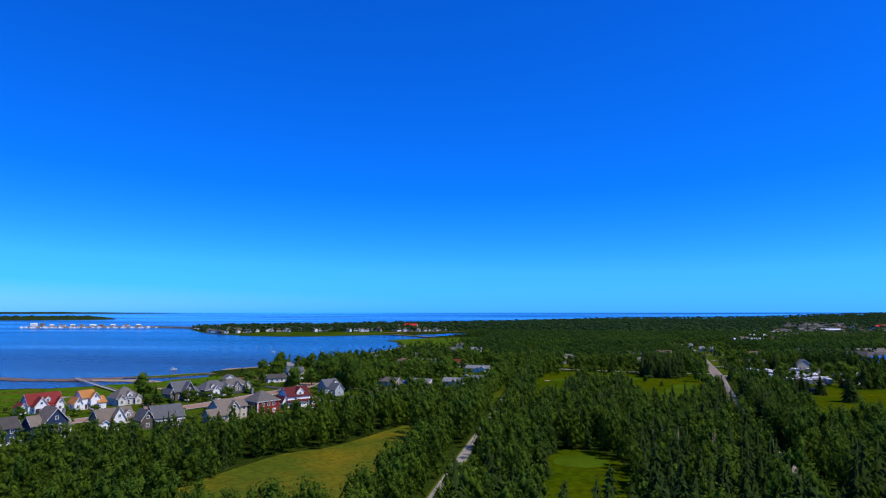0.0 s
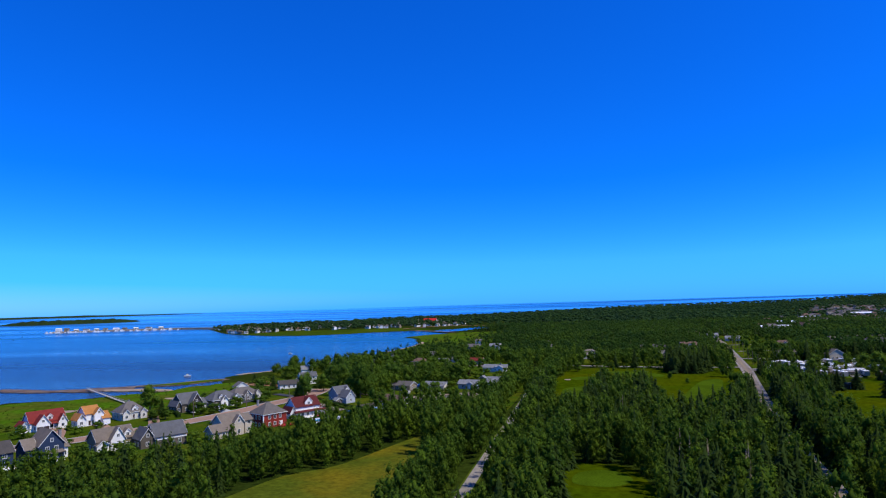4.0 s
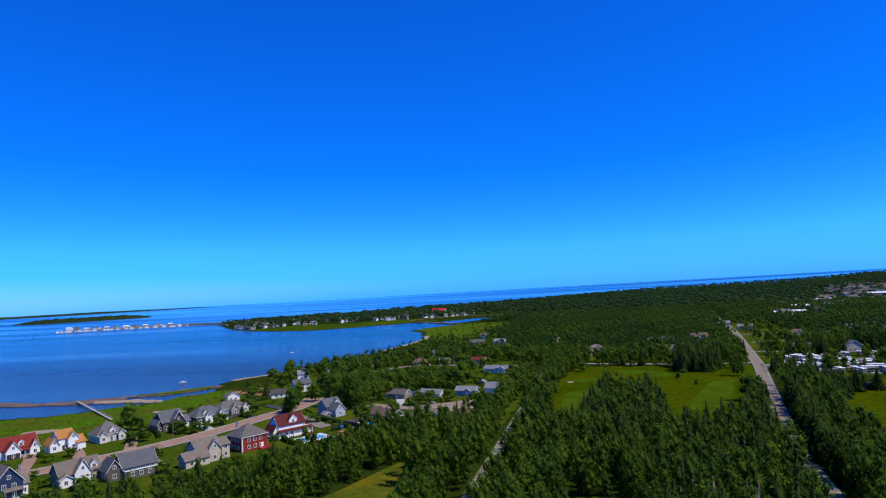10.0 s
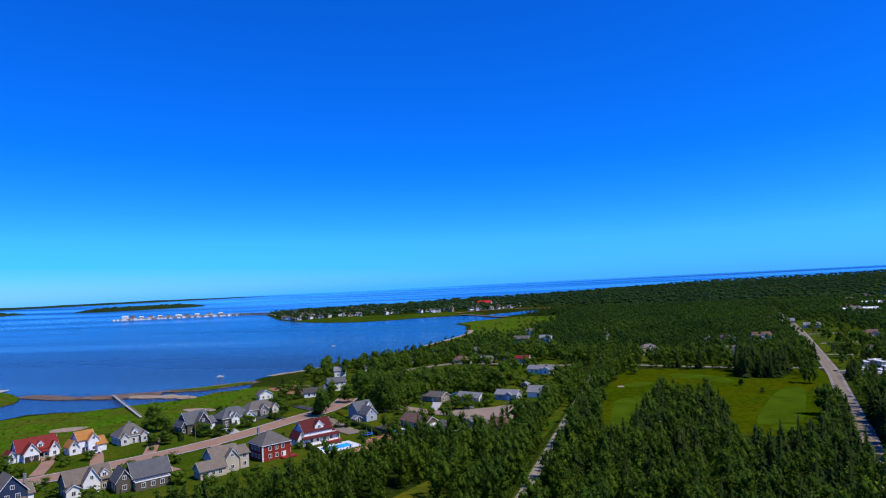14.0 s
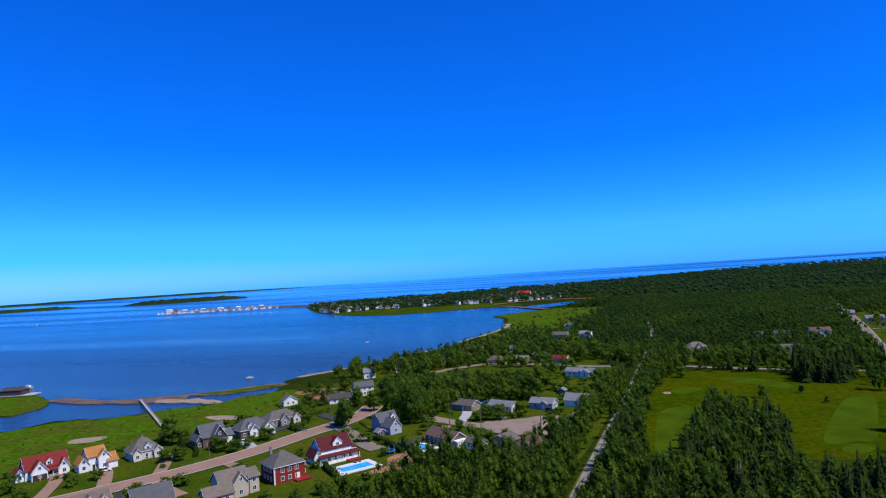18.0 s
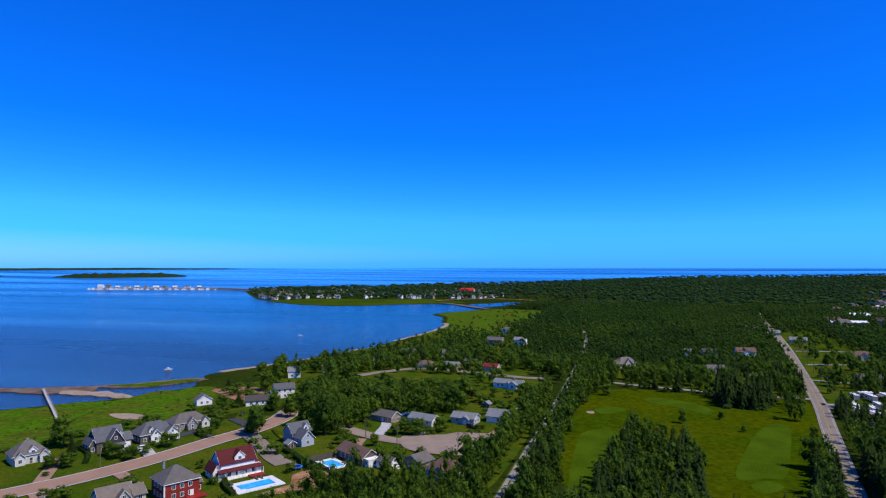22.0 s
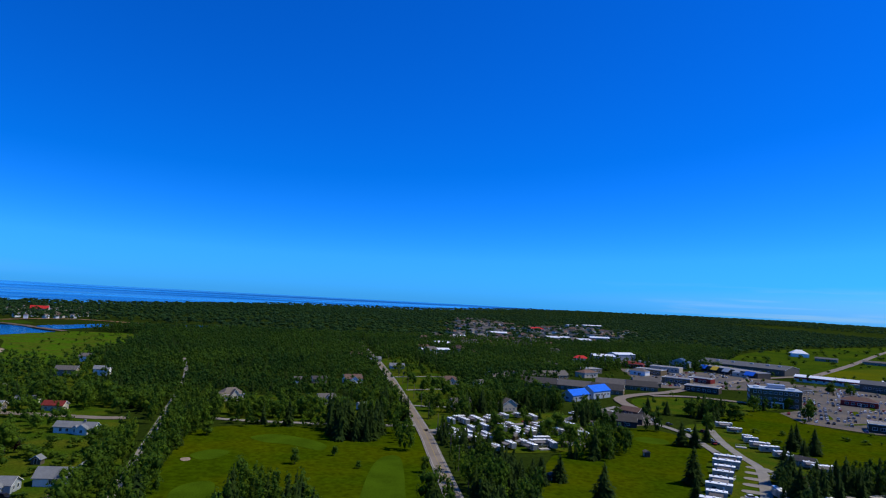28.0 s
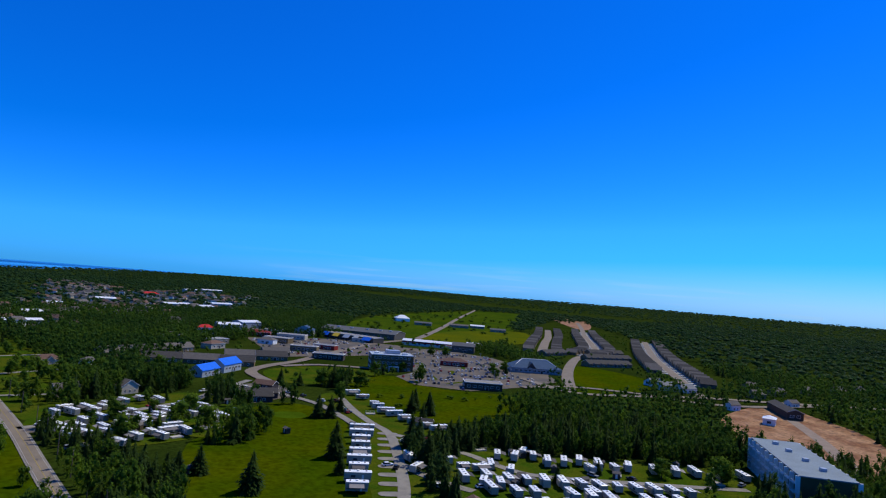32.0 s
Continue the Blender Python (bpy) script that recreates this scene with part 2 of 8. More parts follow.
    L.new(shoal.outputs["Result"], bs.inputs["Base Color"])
    rr = N.new("ShaderNodeMapRange")
    rr.inputs["From Min"].default_value, rr.inputs["From Max"].default_value = 0.35, 0.65
    rr.inputs["To Min"].default_value, rr.inputs["To Max"].default_value = 0.07, 0.34
    L.new(band.outputs[0], rr.inputs["Value"])
    L.new(rr.outputs[0], bs.inputs["Roughness"])
    n = N.new("ShaderNodeTexNoise")
    n.inputs["Scale"].default_value, n.inputs["Detail"].default_value = 0.35, 5
    L.new(st.outputs[0], n.inputs["Vector"])
    b = N.new("ShaderNodeBump")
    b.inputs["Strength"].default_value, b.inputs["Distance"].default_value = 0.7, 1.0
    calm = N.new("ShaderNodeMapRange")            # smoother water out in the open bay
    calm.inputs["From Min"].default_value, calm.inputs["From Max"].default_value = 700.0, 2200.0
    calm.inputs["To Min"].default_value, calm.inputs["To Max"].default_value = 0.7, 0.15
    L.new(sep.outputs["Y"], calm.inputs["Value"])
    L.new(calm.outputs[0], b.inputs["Strength"])
    L.new(n.outputs[0], b.inputs["Height"])
    L.new(b.outputs[0], bs.inputs["Normal"])
    return m


M["water"] = water_material()


def paint(name, color, rough=0.6, stripes=0.0, var=0.06):
    M[name] = material(name, color, rough, var, 0.4, 5.0, 0.25 if stripes else 0.08, stripes=stripes, per_object=0.04)


for n_, c_ in (("siding_white", (0.82, 0.79, 0.72)), ("siding_navy", (0.028, 0.045, 0.085)), ("siding_slate", (0.118, 0.098, 0.072)), ("siding_blue", (0.27, 0.28, 0.28)),
               ("siding_beige", (0.52, 0.44, 0.32)), ("siding_grey", (0.27, 0.215, 0.14)), ("siding_dark", (0.06, 0.05, 0.05)), ("siding_cream", (0.62, 0.58, 0.48)), ("siding_lightblue", (0.40, 0.43, 0.44))):
    paint(n_, c_, 0.6, 4.0)
M["brick_red"] = material("red_brick", (0.26, 0.035, 0.025), 0.9, 0.18, 0.4, 9.0, 0.2, stripes=6.0)
M["stone_grey"] = material("grey_stone", (0.26, 0.25, 0.24), 0.9, 0.25, 0.8, 4.0, 0.3)
for n_, c_ in (("shingle_grey", (0.14, 0.122, 0.105)), ("shingle_dark", (0.075, 0.066, 0.058)), ("shingle_blue", (0.115, 0.115, 0.115)), ("shingle_brown", (0.16, 0.095, 0.068)),
               ("shingle_red", (0.20, 0.030, 0.024)), ("shingle_maroon", (0.105, 0.022, 0.020)), ("shingle_orange", (0.42, 0.18, 0.05)), ("shingle_tan", (0.18, 0.145, 0.11)), ("shingle_light", (0.21, 0.21, 0.205))):
    M[n_] = material(n_, c_, 0.9, 0.14, 0.6, 5.0, 0.35, stripes=7.0, per_object=0.05)
M["shingle_glass"] = material("blue_sheet_roof", (0.07, 0.11, 0.17), 0.85, 0.12, 0.3, 3.0, 0.1, spec=0.05)
M["trim"] = material("white_trim", (0.82, 0.79, 0.72), 0.5, 0.05, 1, 6, 0.05)
M["glass"] = material("window_glass", (0.03, 0.04, 0.05), 0.1, 0.1, 1, 3, 0, spec=0.35)
M["car_glass"] = material("tinted_car_glass", (0.012, 0.012, 0.012), 0.45, 0.1, 1, 3, 0, spec=0.1)
M["door_dark"] = material("dark_door", (0.06, 0.04, 0.035), 0.5, 0.1, 1, 6, 0.1)
M["door_red"] = material("red_paint", (0.30, 0.025, 0.02), 0.5, 0.1, 1, 6, 0.1)
M["plank"] = material("weathered_planks", (0.50, 0.45, 0.39), 0.9, 0.2, 0.6, 6, 0.3)
M["pole_wood"] = material("utility_pole_wood", (0.16, 0.12, 0.09), 0.9, 0.2, 1, 8, 0.3)
M["fence_wood"] = material("fence_wood", (0.10, 0.085, 0.07), 0.9, 0.2, 1, 8, 0.3)
M["pool_water"] = material("pool_water", (0.015, 0.36, 0.70), 0.08, 0.1, 0.6, 2.0, 0.1, spec=0.5, other=(0.06, 0.50, 0.80))
M["pool_deck"] = material("pale_pool_deck", (0.66, 0.64, 0.62), 0.8, 0.08, 0.5, 4, 0.1)
M["metal_white"] = material("white_metal_roof", (0.80, 0.78, 0.74), 0.35, 0.05, 0.5, 3, 0.05, spec=0.5)
M["metal_blue"] = material("blue_metal_roof", (0.015, 0.15, 0.70), 0.7, 0.1, 0.5, 3, 0.1, spec=0.08)
M["metal_grey"] = material("grey_metal", (0.35, 0.37, 0.40), 0.4, 0.1, 0.5, 3, 0.1, spec=0.5)
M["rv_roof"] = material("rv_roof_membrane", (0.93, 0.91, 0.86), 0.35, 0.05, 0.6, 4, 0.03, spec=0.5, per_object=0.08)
M["boat_white"] = material("boat_gelcoat", (0.8, 0.8, 0.78), 0.3, 0.04, 0.6, 4, 0.02, spec=0.5)
# Trailer white darkened here for its shaded walls; the roofs keep full white
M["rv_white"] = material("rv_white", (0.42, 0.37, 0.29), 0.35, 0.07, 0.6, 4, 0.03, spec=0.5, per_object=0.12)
M["rv_stripe"] = material("rv_stripe", (0.18, 0.15, 0.14), 0.4, 0.1, 1, 4, 0, per_object=0.3)
M["awning"] = material("awning_cloth", (0.18, 0.16, 0.15), 0.9, 0.1, 1, 4, 0.1, per_object=0.6)
M["tyre"] = material("tyre_rubber", (0.02, 0.02, 0.02), 0.8, 0.1, 1, 8, 0.1)
M["tarp"] = material("blue_tarp", (0.02, 0.16, 0.65), 0.6, 0.1, 1, 4, 0.2)
M["roof_flat"] = material("flat_roof_membrane", (0.28, 0.25, 0.21), 0.8, 0.1, 0.2, 2, 0.1)
M["roof_membrane"] = material("blue_grey_roof_membrane", (0.21, 0.245, 0.26), 0.7, 0.12, 0.15, 2, 0.1)
M["roof_pale"] = material("pale_roof_membrane", (0.40, 0.44, 0.48), 0.7, 0.08, 0.15, 2, 0.1)
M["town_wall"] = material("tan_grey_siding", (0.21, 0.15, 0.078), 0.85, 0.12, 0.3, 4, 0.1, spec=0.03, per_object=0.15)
M["wall_grey"] = material("grey_panel_cladding", (0.125, 0.083, 0.036), 0.7, 0.1, 0.3, 4, 0.1)
M["brown_wall"] = material("brown_cladding", (0.085, 0.06, 0.038), 0.7, 0.12, 0.4, 4, 0.1)
M["yellow_sign"] = material("yellow_panel", (0.8, 0.5, 0.04), 0.5, 0.05, 1, 4, 0)
M["red_roof_far"] = material("bright_red_roof", (0.55, 0.03, 0.025), 0.6, 0.1, 0.3, 3, 0)
for n_, c_ in (("car_white", (0.75, 0.75, 0.75)), ("car_grey", (0.25, 0.26, 0.27)), ("car_black", (0.02, 0.02, 0.022)), ("car_red", (0.35, 0.02, 0.02)), ("car_blue", (0.03, 0.08, 0.25))):
    M[n_] = material(n_, c_, 0.35, 0.04, 1, 5, 0, spec=0.3)

# ---- mesh helpers ----


class Shape:
    """Collects faces in metres and links them as one mesh."""

    def __init__(self):
        self.v, self.f = [], []

    def face(self, pts):
        n = len(self.v)
        self.v += [tuple(p) for p in pts]
        self.f.append(tuple(range(n, n + len(pts))))

    def hull(self, lo, hi):
        """A closed body between two rings with as many points."""
        n, k = len(self.v), len(lo)
        self.v += [tuple(p) for p in lo] + [tuple(p) for p in hi]
        self.f.append(tuple(range(n + k - 1, n - 1, -1)))
        self.f.append(tuple(range(n + k, n + 2 * k)))
        for i in range(k):
            j = (i + 1) % k
            self.f.append((n + i, n + j, n + k + j, n + k + i))
        return self

    def box(self, x0, y0, z0, x1, y1, z1, c=0.0):
        ring = [(x0, y0), (x1, y0), (x1, y1), (x0, y1)]
        if c:
            ring = [(x0 + c, y0), (x1 - c, y0), (x1, y0 + c), (x1, y1 - c), (x1 - c, y1), (x0 + c, y1), (x0, y1 - c), (x0, y0 + c)]
        return self.hull([(x, y, z0) for x, y in ring], [(x, y, z1) for x, y in ring])

    def tube(self, a, b, ra, rb, n=6):
        a, b = Vector(a), Vector(b)
        d = (b - a).normalized()
        s = d.orthogonal().normalized()
        t = d.cross(s)
        ring = [(math.cos(2 * math.pi * i / n), math.sin(2 * math.pi * i / n)) for i in range(n)]
        return self.hull([a + s * (c * ra) + t * (q * ra) for c, q in ring], [b + s * (c * rb) + t * (q * rb) for c, q in ring])

    def sheet(self, ring, z, t=0.05):
        return self.hull([(x, y, z - t) for x, y in ring], [(x, y, z) for x, y in ring])

    def mesh(self, name, mat):
        me = bpy.data.meshes.new(name)
        me.from_pydata(self.v, [], self.f)
        me.materials.append(mat)
        me.update()
        return me


def part(name, shape, mat, parent, label="", at=None):
    me = shape.mesh(name, mat) if isinstance(shape, Shape) else shape
    ob = new(name, me)
    ob.parent = parent
    if at is not None:
        ob.matrix_basis = at
    if label:
        ob["label"] = label
    return ob


def thing(name, x, y, z, rz, label, category, group="", kind=""):
    ob = new(name)
    ob.matrix_basis = pose(x, y, z, 0, 0, rz)
    return tagged(ob, label, category, group, kind)


def solid(name, shape, mat, label, category, group="", kind="", at=None):
    ob = new(name, shape.mesh(name, mat))
    if at is not None:
        ob.matrix_basis = at
    return tagged(ob, label, category, group, kind)


def array_mesh(name, verts, faces, mat):
    """A mesh of triangles or quads from number arrays."""
    me = bpy.data.meshes.new(name)
    k = faces.shape[1]
    me.vertices.add(len(verts))
    me.vertices.foreach_set("co", np.ascontiguousarray(verts, dtype=np.float32).ravel())
    me.loops.add(faces.size)
    me.loops.foreach_set("vertex_index", np.ascontiguousarray(faces, dtype=np.int32).ravel())
    me.polygons.add(len(faces))
    me.polygons.foreach_set("loop_start", np.arange(0, faces.size, k, dtype=np.int32))
    me.update(calc_edges=True)
    me.materials.append(mat)
    return me


def inside(px, py, ring):
    r = np.array(ring, float)
    hit = np.zeros(np.shape(px), bool)
    for (x0, y0), (x1, y1) in zip(r, np.roll(r, -1, 0)):
        if y0 == y1:
            continue
        c = ((y0 > py) != (y1 > py)) & (px < (x1 - x0) * (py - y0) / (y1 - y0) + x0)
        hit ^= c
    return hit


def line_distance(px, py, pts, closed=False):
    p = [np.array(q, float) for q in pts]
    best = np.full(np.shape(px), 1e9)
    for a, b in zip(p, p[1:] + (p[:1] if closed else [])):
        d = b - a
        t = np.clip(((px - a[0]) * d[0] + (py - a[1]) * d[1]) / max(d @ d, 1e-9), 0, 1)
        best = np.minimum(best, np.hypot(px - a[0] - t * d[0], py - a[1] - t * d[1]))
    return best


def smooth(pts, steps=6, closed=False):
    """A rounded line through the points."""
    p = [Vector(q) for q in pts]
    n = len(p)
    out = []
    for i in range(n if closed else n - 1):
        a, b, c, d = (p[(i + k) % n] if closed else p[min(max(i + k, 0), n - 1)] for k in (-1, 0, 1, 2))
        for s in range(steps):
            t = s / steps
            out.append(tuple(0.5 * (2 * b + (c - a) * t + (2 * a - 5 * b + 4 * c - d) * t * t + (3 * b - a - 3 * c + d) * t ** 3)))
    if not closed:
        out.append(tuple(p[-1]))
    return out


# ---- the lie of the land ----
SHORE = smooth([(-2500, -300), (-700, -60), (-420, 120), (-330, 185), (-318, 222), (-290, 232), (-272, 250), (-254, 272), (-250, 292), (-240, 300), (-248, 322), (-257, 340), (-252, 360), (-242, 382), (-233, 406),
                (-220, 438), (-214, 473), (-208, 525), (-202, 575), (-198, 640), (-203, 704), (-216, 718), (-236, 790), (-264, 838), (-256, 882), (-238, 915), (-220, 948), (-236, 968), (-275, 1036),
                (-308, 1062), (-345, 1052), (-382, 1025), (-412, 992), (-458, 966), (-515, 968), (-562, 985), (-640, 1048), (-725, 1130), (-860, 1310), (-945, 1440), (-900, 1530), (-800, 1620), (-650, 1800),
                (-540, 2000), (-360, 2150), (-200, 2500), (250, 3100), (900, 3250), (2200, 4300), (4000, 5200), (7000, 5200), (7000, -5200), (-2500, -5200)], 3, True)


def far_rise(x, y):
    """The sheet's slow lift far off, towards the skyline."""
    t = np.clip((np.hypot(x, y) - 2400) / 2500, 0, 1)
    return 35 * t * t * (3 - 2 * t)


def ground_z(x, y):
    x, y = np.asarray(x, float), np.asarray(y, float)
    d = line_distance(x, y, SHORE, True)
    land = inside(x, y, SHORE)
    t = np.clip((d - 45) / 55, 0, 1)
    up = 0.35 + 0.01 * np.clip(d, 0, 40) + 2.2 * t * t * (3 - 2 * t)
    return np.where(land, up, -np.clip(d * 0.15, 0, 3) - 0.1) + far_rise(x, y)


def gz(x, y):
    return float(ground_z(np.array([x]), np.array([y]))[0])


def steps(*runs):
    out = []
    for a, b, s in runs:
        out += list(np.arange(a, b, s))
    return out


def spread(a, b, n):
    """From a outwards to b with growing steps."""
    t = np.linspace(0, 1, n + 1)[1:]
    return list(a + (b - a) * t ** 2.2)


gx = np.array(spread(-1000, -4900, 26)[::-1] + steps((-1000, -340, 11), (-340, 420, 6), (420, 900, 15)) + spread(900, 4900, 30))
gy = np.array(spread(-120, -4900, 24)[::-1] + steps((-120, 60, 9), (60, 460, 6), (460, 1560, 11)) + spread(1560, 4900, 30))
GX, GY = np.meshgrid(gx, gy)
GZ = ground_z(GX, GY)
verts = np.stack([GX.ravel(), GY.ravel(), GZ.ravel()], 1)
nx = len(gx)
ii, jj = np.meshgrid(np.arange(nx - 1), np.arange(len(gy) - 1))
q = (jj * nx + ii).ravel()
quads = np.stack([q, q + 1, q + 1 + nx, q + nx], 1)
tagged(new("ground", array_mesh("ground", verts, quads, M["land"])), "wooded coastal plain of grass and soil", "ground", kind="structure")
wx = np.array(spread(-900, -4900, 20)[::-1] + steps((-900, 300, 60)) + spread(300, 4900, 20))
wy = np.array([-600.0] + steps((-500, 1500, 60)) + spread(1500, 4900, 26))
WX, WY = np.meshgrid(wx, wy)
wv = np.stack([WX.ravel(), WY.ravel(), far_rise(WX, WY).ravel()], 1)
nw = len(wx)
ii, jj = np.meshgrid(np.arange(nw - 1), np.arange(len(wy) - 1))
q = (jj * nw + ii).ravel()
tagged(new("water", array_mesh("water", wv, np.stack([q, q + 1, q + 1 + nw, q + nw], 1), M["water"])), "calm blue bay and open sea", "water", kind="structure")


LAID = [0]


def patch(name, ring, mat, label, category, lift=0.05, rounded=True):
    """A flat area of the setting that follows the ground: a sheet of small cells cut to a rounded ring."""
    ring = smooth(ring, 5, True) if rounded else ring
    LAID[0] += 1
    lift += 0.0045 * LAID[0]
    bm = bmesh.new()
    n = len(ring)
    cut = delaunay_2d_cdt([Vector(p) for p in ring], [(i, (i + 1) % n) for i in range(n)], [list(range(n))], 1, 1e-4)
    corners = [bm.verts.new((p[0], p[1], 0)) for p in cut[0]]
    for f in cut[2]:
        bm.faces.new([corners[i] for i in f])
    xs, ys = [p[0] for p in ring], [p[1] for p in ring]
    step = max(12.0, (max(xs) - min(xs)) / 25, (max(ys) - min(ys)) / 25)
    for axis, lo, hi in ((0, min(xs), max(xs)), (1, min(ys), max(ys))):
        c = lo + step
        while c < hi:
            bmesh.ops.bisect_plane(bm, geom=bm.verts[:] + bm.edges[:] + bm.faces[:], plane_co=(c, c, 0), plane_no=(1 - axis, axis, 0))
            c += step
    co = np.array([v.co[:] for v in bm.verts])
    z = ground_z(co[:, 0], co[:, 1])
    for v, h in zip(bm.verts, z):
        v.co.z = h + lift
    bmesh.ops.triangulate(bm, faces=[f for f in bm.faces if len(f.verts) > 4])
    bm.normal_update()
    if sum(f.normal.z for f in bm.faces) < 0:
        bmesh.ops.reverse_faces(bm, faces=bm.faces[:])
    me = bpy.data.meshes.new(name)
    bm.to_mesh(me)
    bm.free()
    me.materials.append(M[mat])
    return tagged(new(name, me), label, category, kind="structure")


def ribbon(name, pts, width, mat, label, category, lift=0.30, shift=0.0, step=4, rounded=True):
    """A strip along a line: a road, a path, a painted line."""
    line = smooth(pts, step) if rounded else pts
    p = np.array(line, float)
    d = np.gradient(p, axis=0)
    d /= np.linalg.norm(d, axis=1)[:, None]
    nrm = np.stack([d[:, 1], -d[:, 0]], 1)
    a, b = p + nrm * (shift + width / 2), p + nrm * (shift - width / 2)
    zc = ground_z(p[:, 0], p[:, 1]) + lift
    s = Shape()
    n = len(p)
    for i in range(n - 1):
        s.hull([(*a[i], zc[i] - 0.15), (*a[i + 1], zc[i + 1] - 0.15), (*b[i + 1], zc[i + 1] - 0.15), (*b[i], zc[i] - 0.15)],
               [(*a[i], zc[i]), (*a[i + 1], zc[i + 1]), (*b[i + 1], zc[i + 1]), (*b[i], zc[i])])
    return solid(name, s, M[mat], label, category, kind="structure")

# ---- roads, lawns, shores ----
STREET = [(-245, 78), (-215, 94), (-190, 114), (-176, 136), (-165, 157), (-157, 180), (-152, 203), (-147, 222), (-146, 240), (-149, 256)]
CLOSE = [(-124, 241), (-102, 229), (-84, 223), (-64, 226)]
BACK_STREET = [(-158, 352), (-150, 366), (-130, 386), (-94, 380), (-64, 371), (-50, 371)]
MAIN = [(30, -120), (36, -20), (40, 50), (46, 110), (51, 155), (60, 205), (67, 245), (75, 290), (83, 335), (92, 398), (102, 470), (111, 535), (122, 625), (132, 720), (145, 850), (158, 950)]
TRAIL = [(-38, -120), (-38, 60), (-37, 180), (-36, 300), (-36, 400), (-36, 475), (-40, 560), (-51, 665), (-75, 800)]
YARD_SOIL = [(-104, 177), (-101, 186), (-91, 181), (-91, 169), (-100, 160), (-105.5, 157.5), (-100, 169)]
TURNING = [(-86, 229), (-72, 236), (-66, 241), (-52, 241), (-48, 228), (-50, 218), (-60, 211), (-78, 213)]
LANE = [(-26, 375), (0, 364), (33, 356), (60, 351), (86, 350)]
RV_ROADS = [[(84, 338), (101, 340), (122, 346), (150, 356), (167, 360), (187, 376), (217, 397), (232, 407)], [(167, 360), (169, 345), (163, 330), (155, 322)],
            [(110, 160), (130, 178), (151, 196), (173, 219), (205, 256), (215, 279), (228, 306), (245, 335)], [(206, 258), (209, 246), (208, 233), (209, 215), (206, 200), (206, 184), (218, 168), (231, 154), (246, 138), (262, 122)],
            [(205, 279), (214, 303), (222, 330), (221, 367), (217, 397)], [(175, 221), (172, 208), (171, 194), (172, 184)]]
TOWN_ROADS = [[(240, 400), (252, 436), (278, 456), (318, 472), (352, 492), (420, 530), (500, 575), (577, 600)], [(424, 288), (532, 350), (664, 412), (769, 442), (900, 515), (1102, 634), (1400, 800), (1691, 968)],
              [(510, 224), (634, 289), (826, 389), (1134, 531)], [(439, 338), (415, 283), (443, 254), (501, 220), (550, 173), (620, 110)], [(577, 589), (827, 755), (1250, 1050), (1882, 1481)],
              [(655, 452), (709, 485), (840, 560), (941, 616), (1150, 742)],
              [(290, 453), (322, 450), (346, 428), (372, 400)], [(396, 311), (440, 295), (459, 268), (468, 246), (470, 213), (498, 183), (560, 155)]]
FAIRWAY = [(-25, 198), (-25, 300), (-15, 348), (30, 349), (47, 322), (60, 344), (78, 348), (76, 308), (63, 247), (48, 203), (14, 193)]
CLUMP = [(-12, 150), (-12, 216), (-8, 257), (-3, 283), (1, 298), (12, 288), (21, 270), (24, 253), (21, 200), (14, 150)]
CLEARING = [(-17, 34), (-15, 98), (-4, 104), (4, 90), (6, 34)]
MEADOW = [(-96, 20), (-90, 78), (-77, 97), (-64, 138), (-57, 128), (-59, 100), (-58, 20)]
RV_FIELD = [(84, 190), (92, 232), (124, 284), (143, 298), (193, 338), (214, 328), (206, 288), (182, 256), (150, 208), (118, 160), (88, 160)]
TOWN_FIELD = [(252, 345), (322, 402), (342, 384), (330, 334), (356, 296), (330, 262), (246, 262)]
BIG_FIELD = [(522, 665), (754, 889), (1067, 1095), (1709, 1369), (1900, 1300), (742, 572), (606, 568)]
SUBURB_FIELD = [(584, 372), (569, 290), (498, 258), (424, 282)]
GARDENS = [(-236, 128), (-214, 180), (-200, 232), (-216, 300), (-204, 345), (-172, 350), (-140, 372), (-60, 372), (-42, 340), (-41, 190), (-54, 168), (-86, 163), (-98, 130), (-120, 102), (-150, 80), (-188, 52), (-240, 60)]
MARSH = [(-316, 206), (-284, 237), (-262, 262), (-244, 298), (-222, 304), (-196, 240), (-214, 178), (-232, 122), (-330, 110)]
MARSH_FAR = [(-200, 600), (-195, 690), (-212, 728), (-232, 800), (-257, 842), (-249, 884), (-226, 935), (-190, 960), (-140, 930), (-110, 880), (-110, 700), (-132, 600)]
ROADSIDE = [(90, 352), (104, 470), (114, 540), (134, 680), (168, 690), (158, 510), (128, 405)]
STRIP_FIELD = [(601, 600), (777, 700), (940, 720), (981, 692), (860, 590), (754, 544), (640, 540)]
HOSPITAL_LAWN = [(246, 398), (264, 380), (300, 376), (332, 398), (352, 396), (340, 424), (318, 446), (290, 449), (262, 436)]
FAR_LOT = [(393, 690), (411, 652), (456, 700), (470, 780), (440, 790)]
PARKING = [(326, 352), (345, 318), (402, 312), (456, 316), (496, 352), (540, 440), (546, 500), (505, 545), (484, 486), (400, 472), (392, 440), (376, 398), (342, 386)]
PARKING_FAR = [(330, 500), (346, 560), (384, 645), (480, 625), (520, 556), (500, 518), (424, 490)]
RV_PARK = [(94, 300), (88, 345), (120, 372), (170, 385), (185, 360), (165, 306), (128, 292)]
RV_PARK_EAST = [(120, 170), (150, 212), (188, 268), (206, 280), (236, 345), (262, 342), (242, 282), (234, 244), (220, 222), (226, 204), (244, 188), (266, 160), (296, 130), (260, 118), (215, 132), (168, 168)]
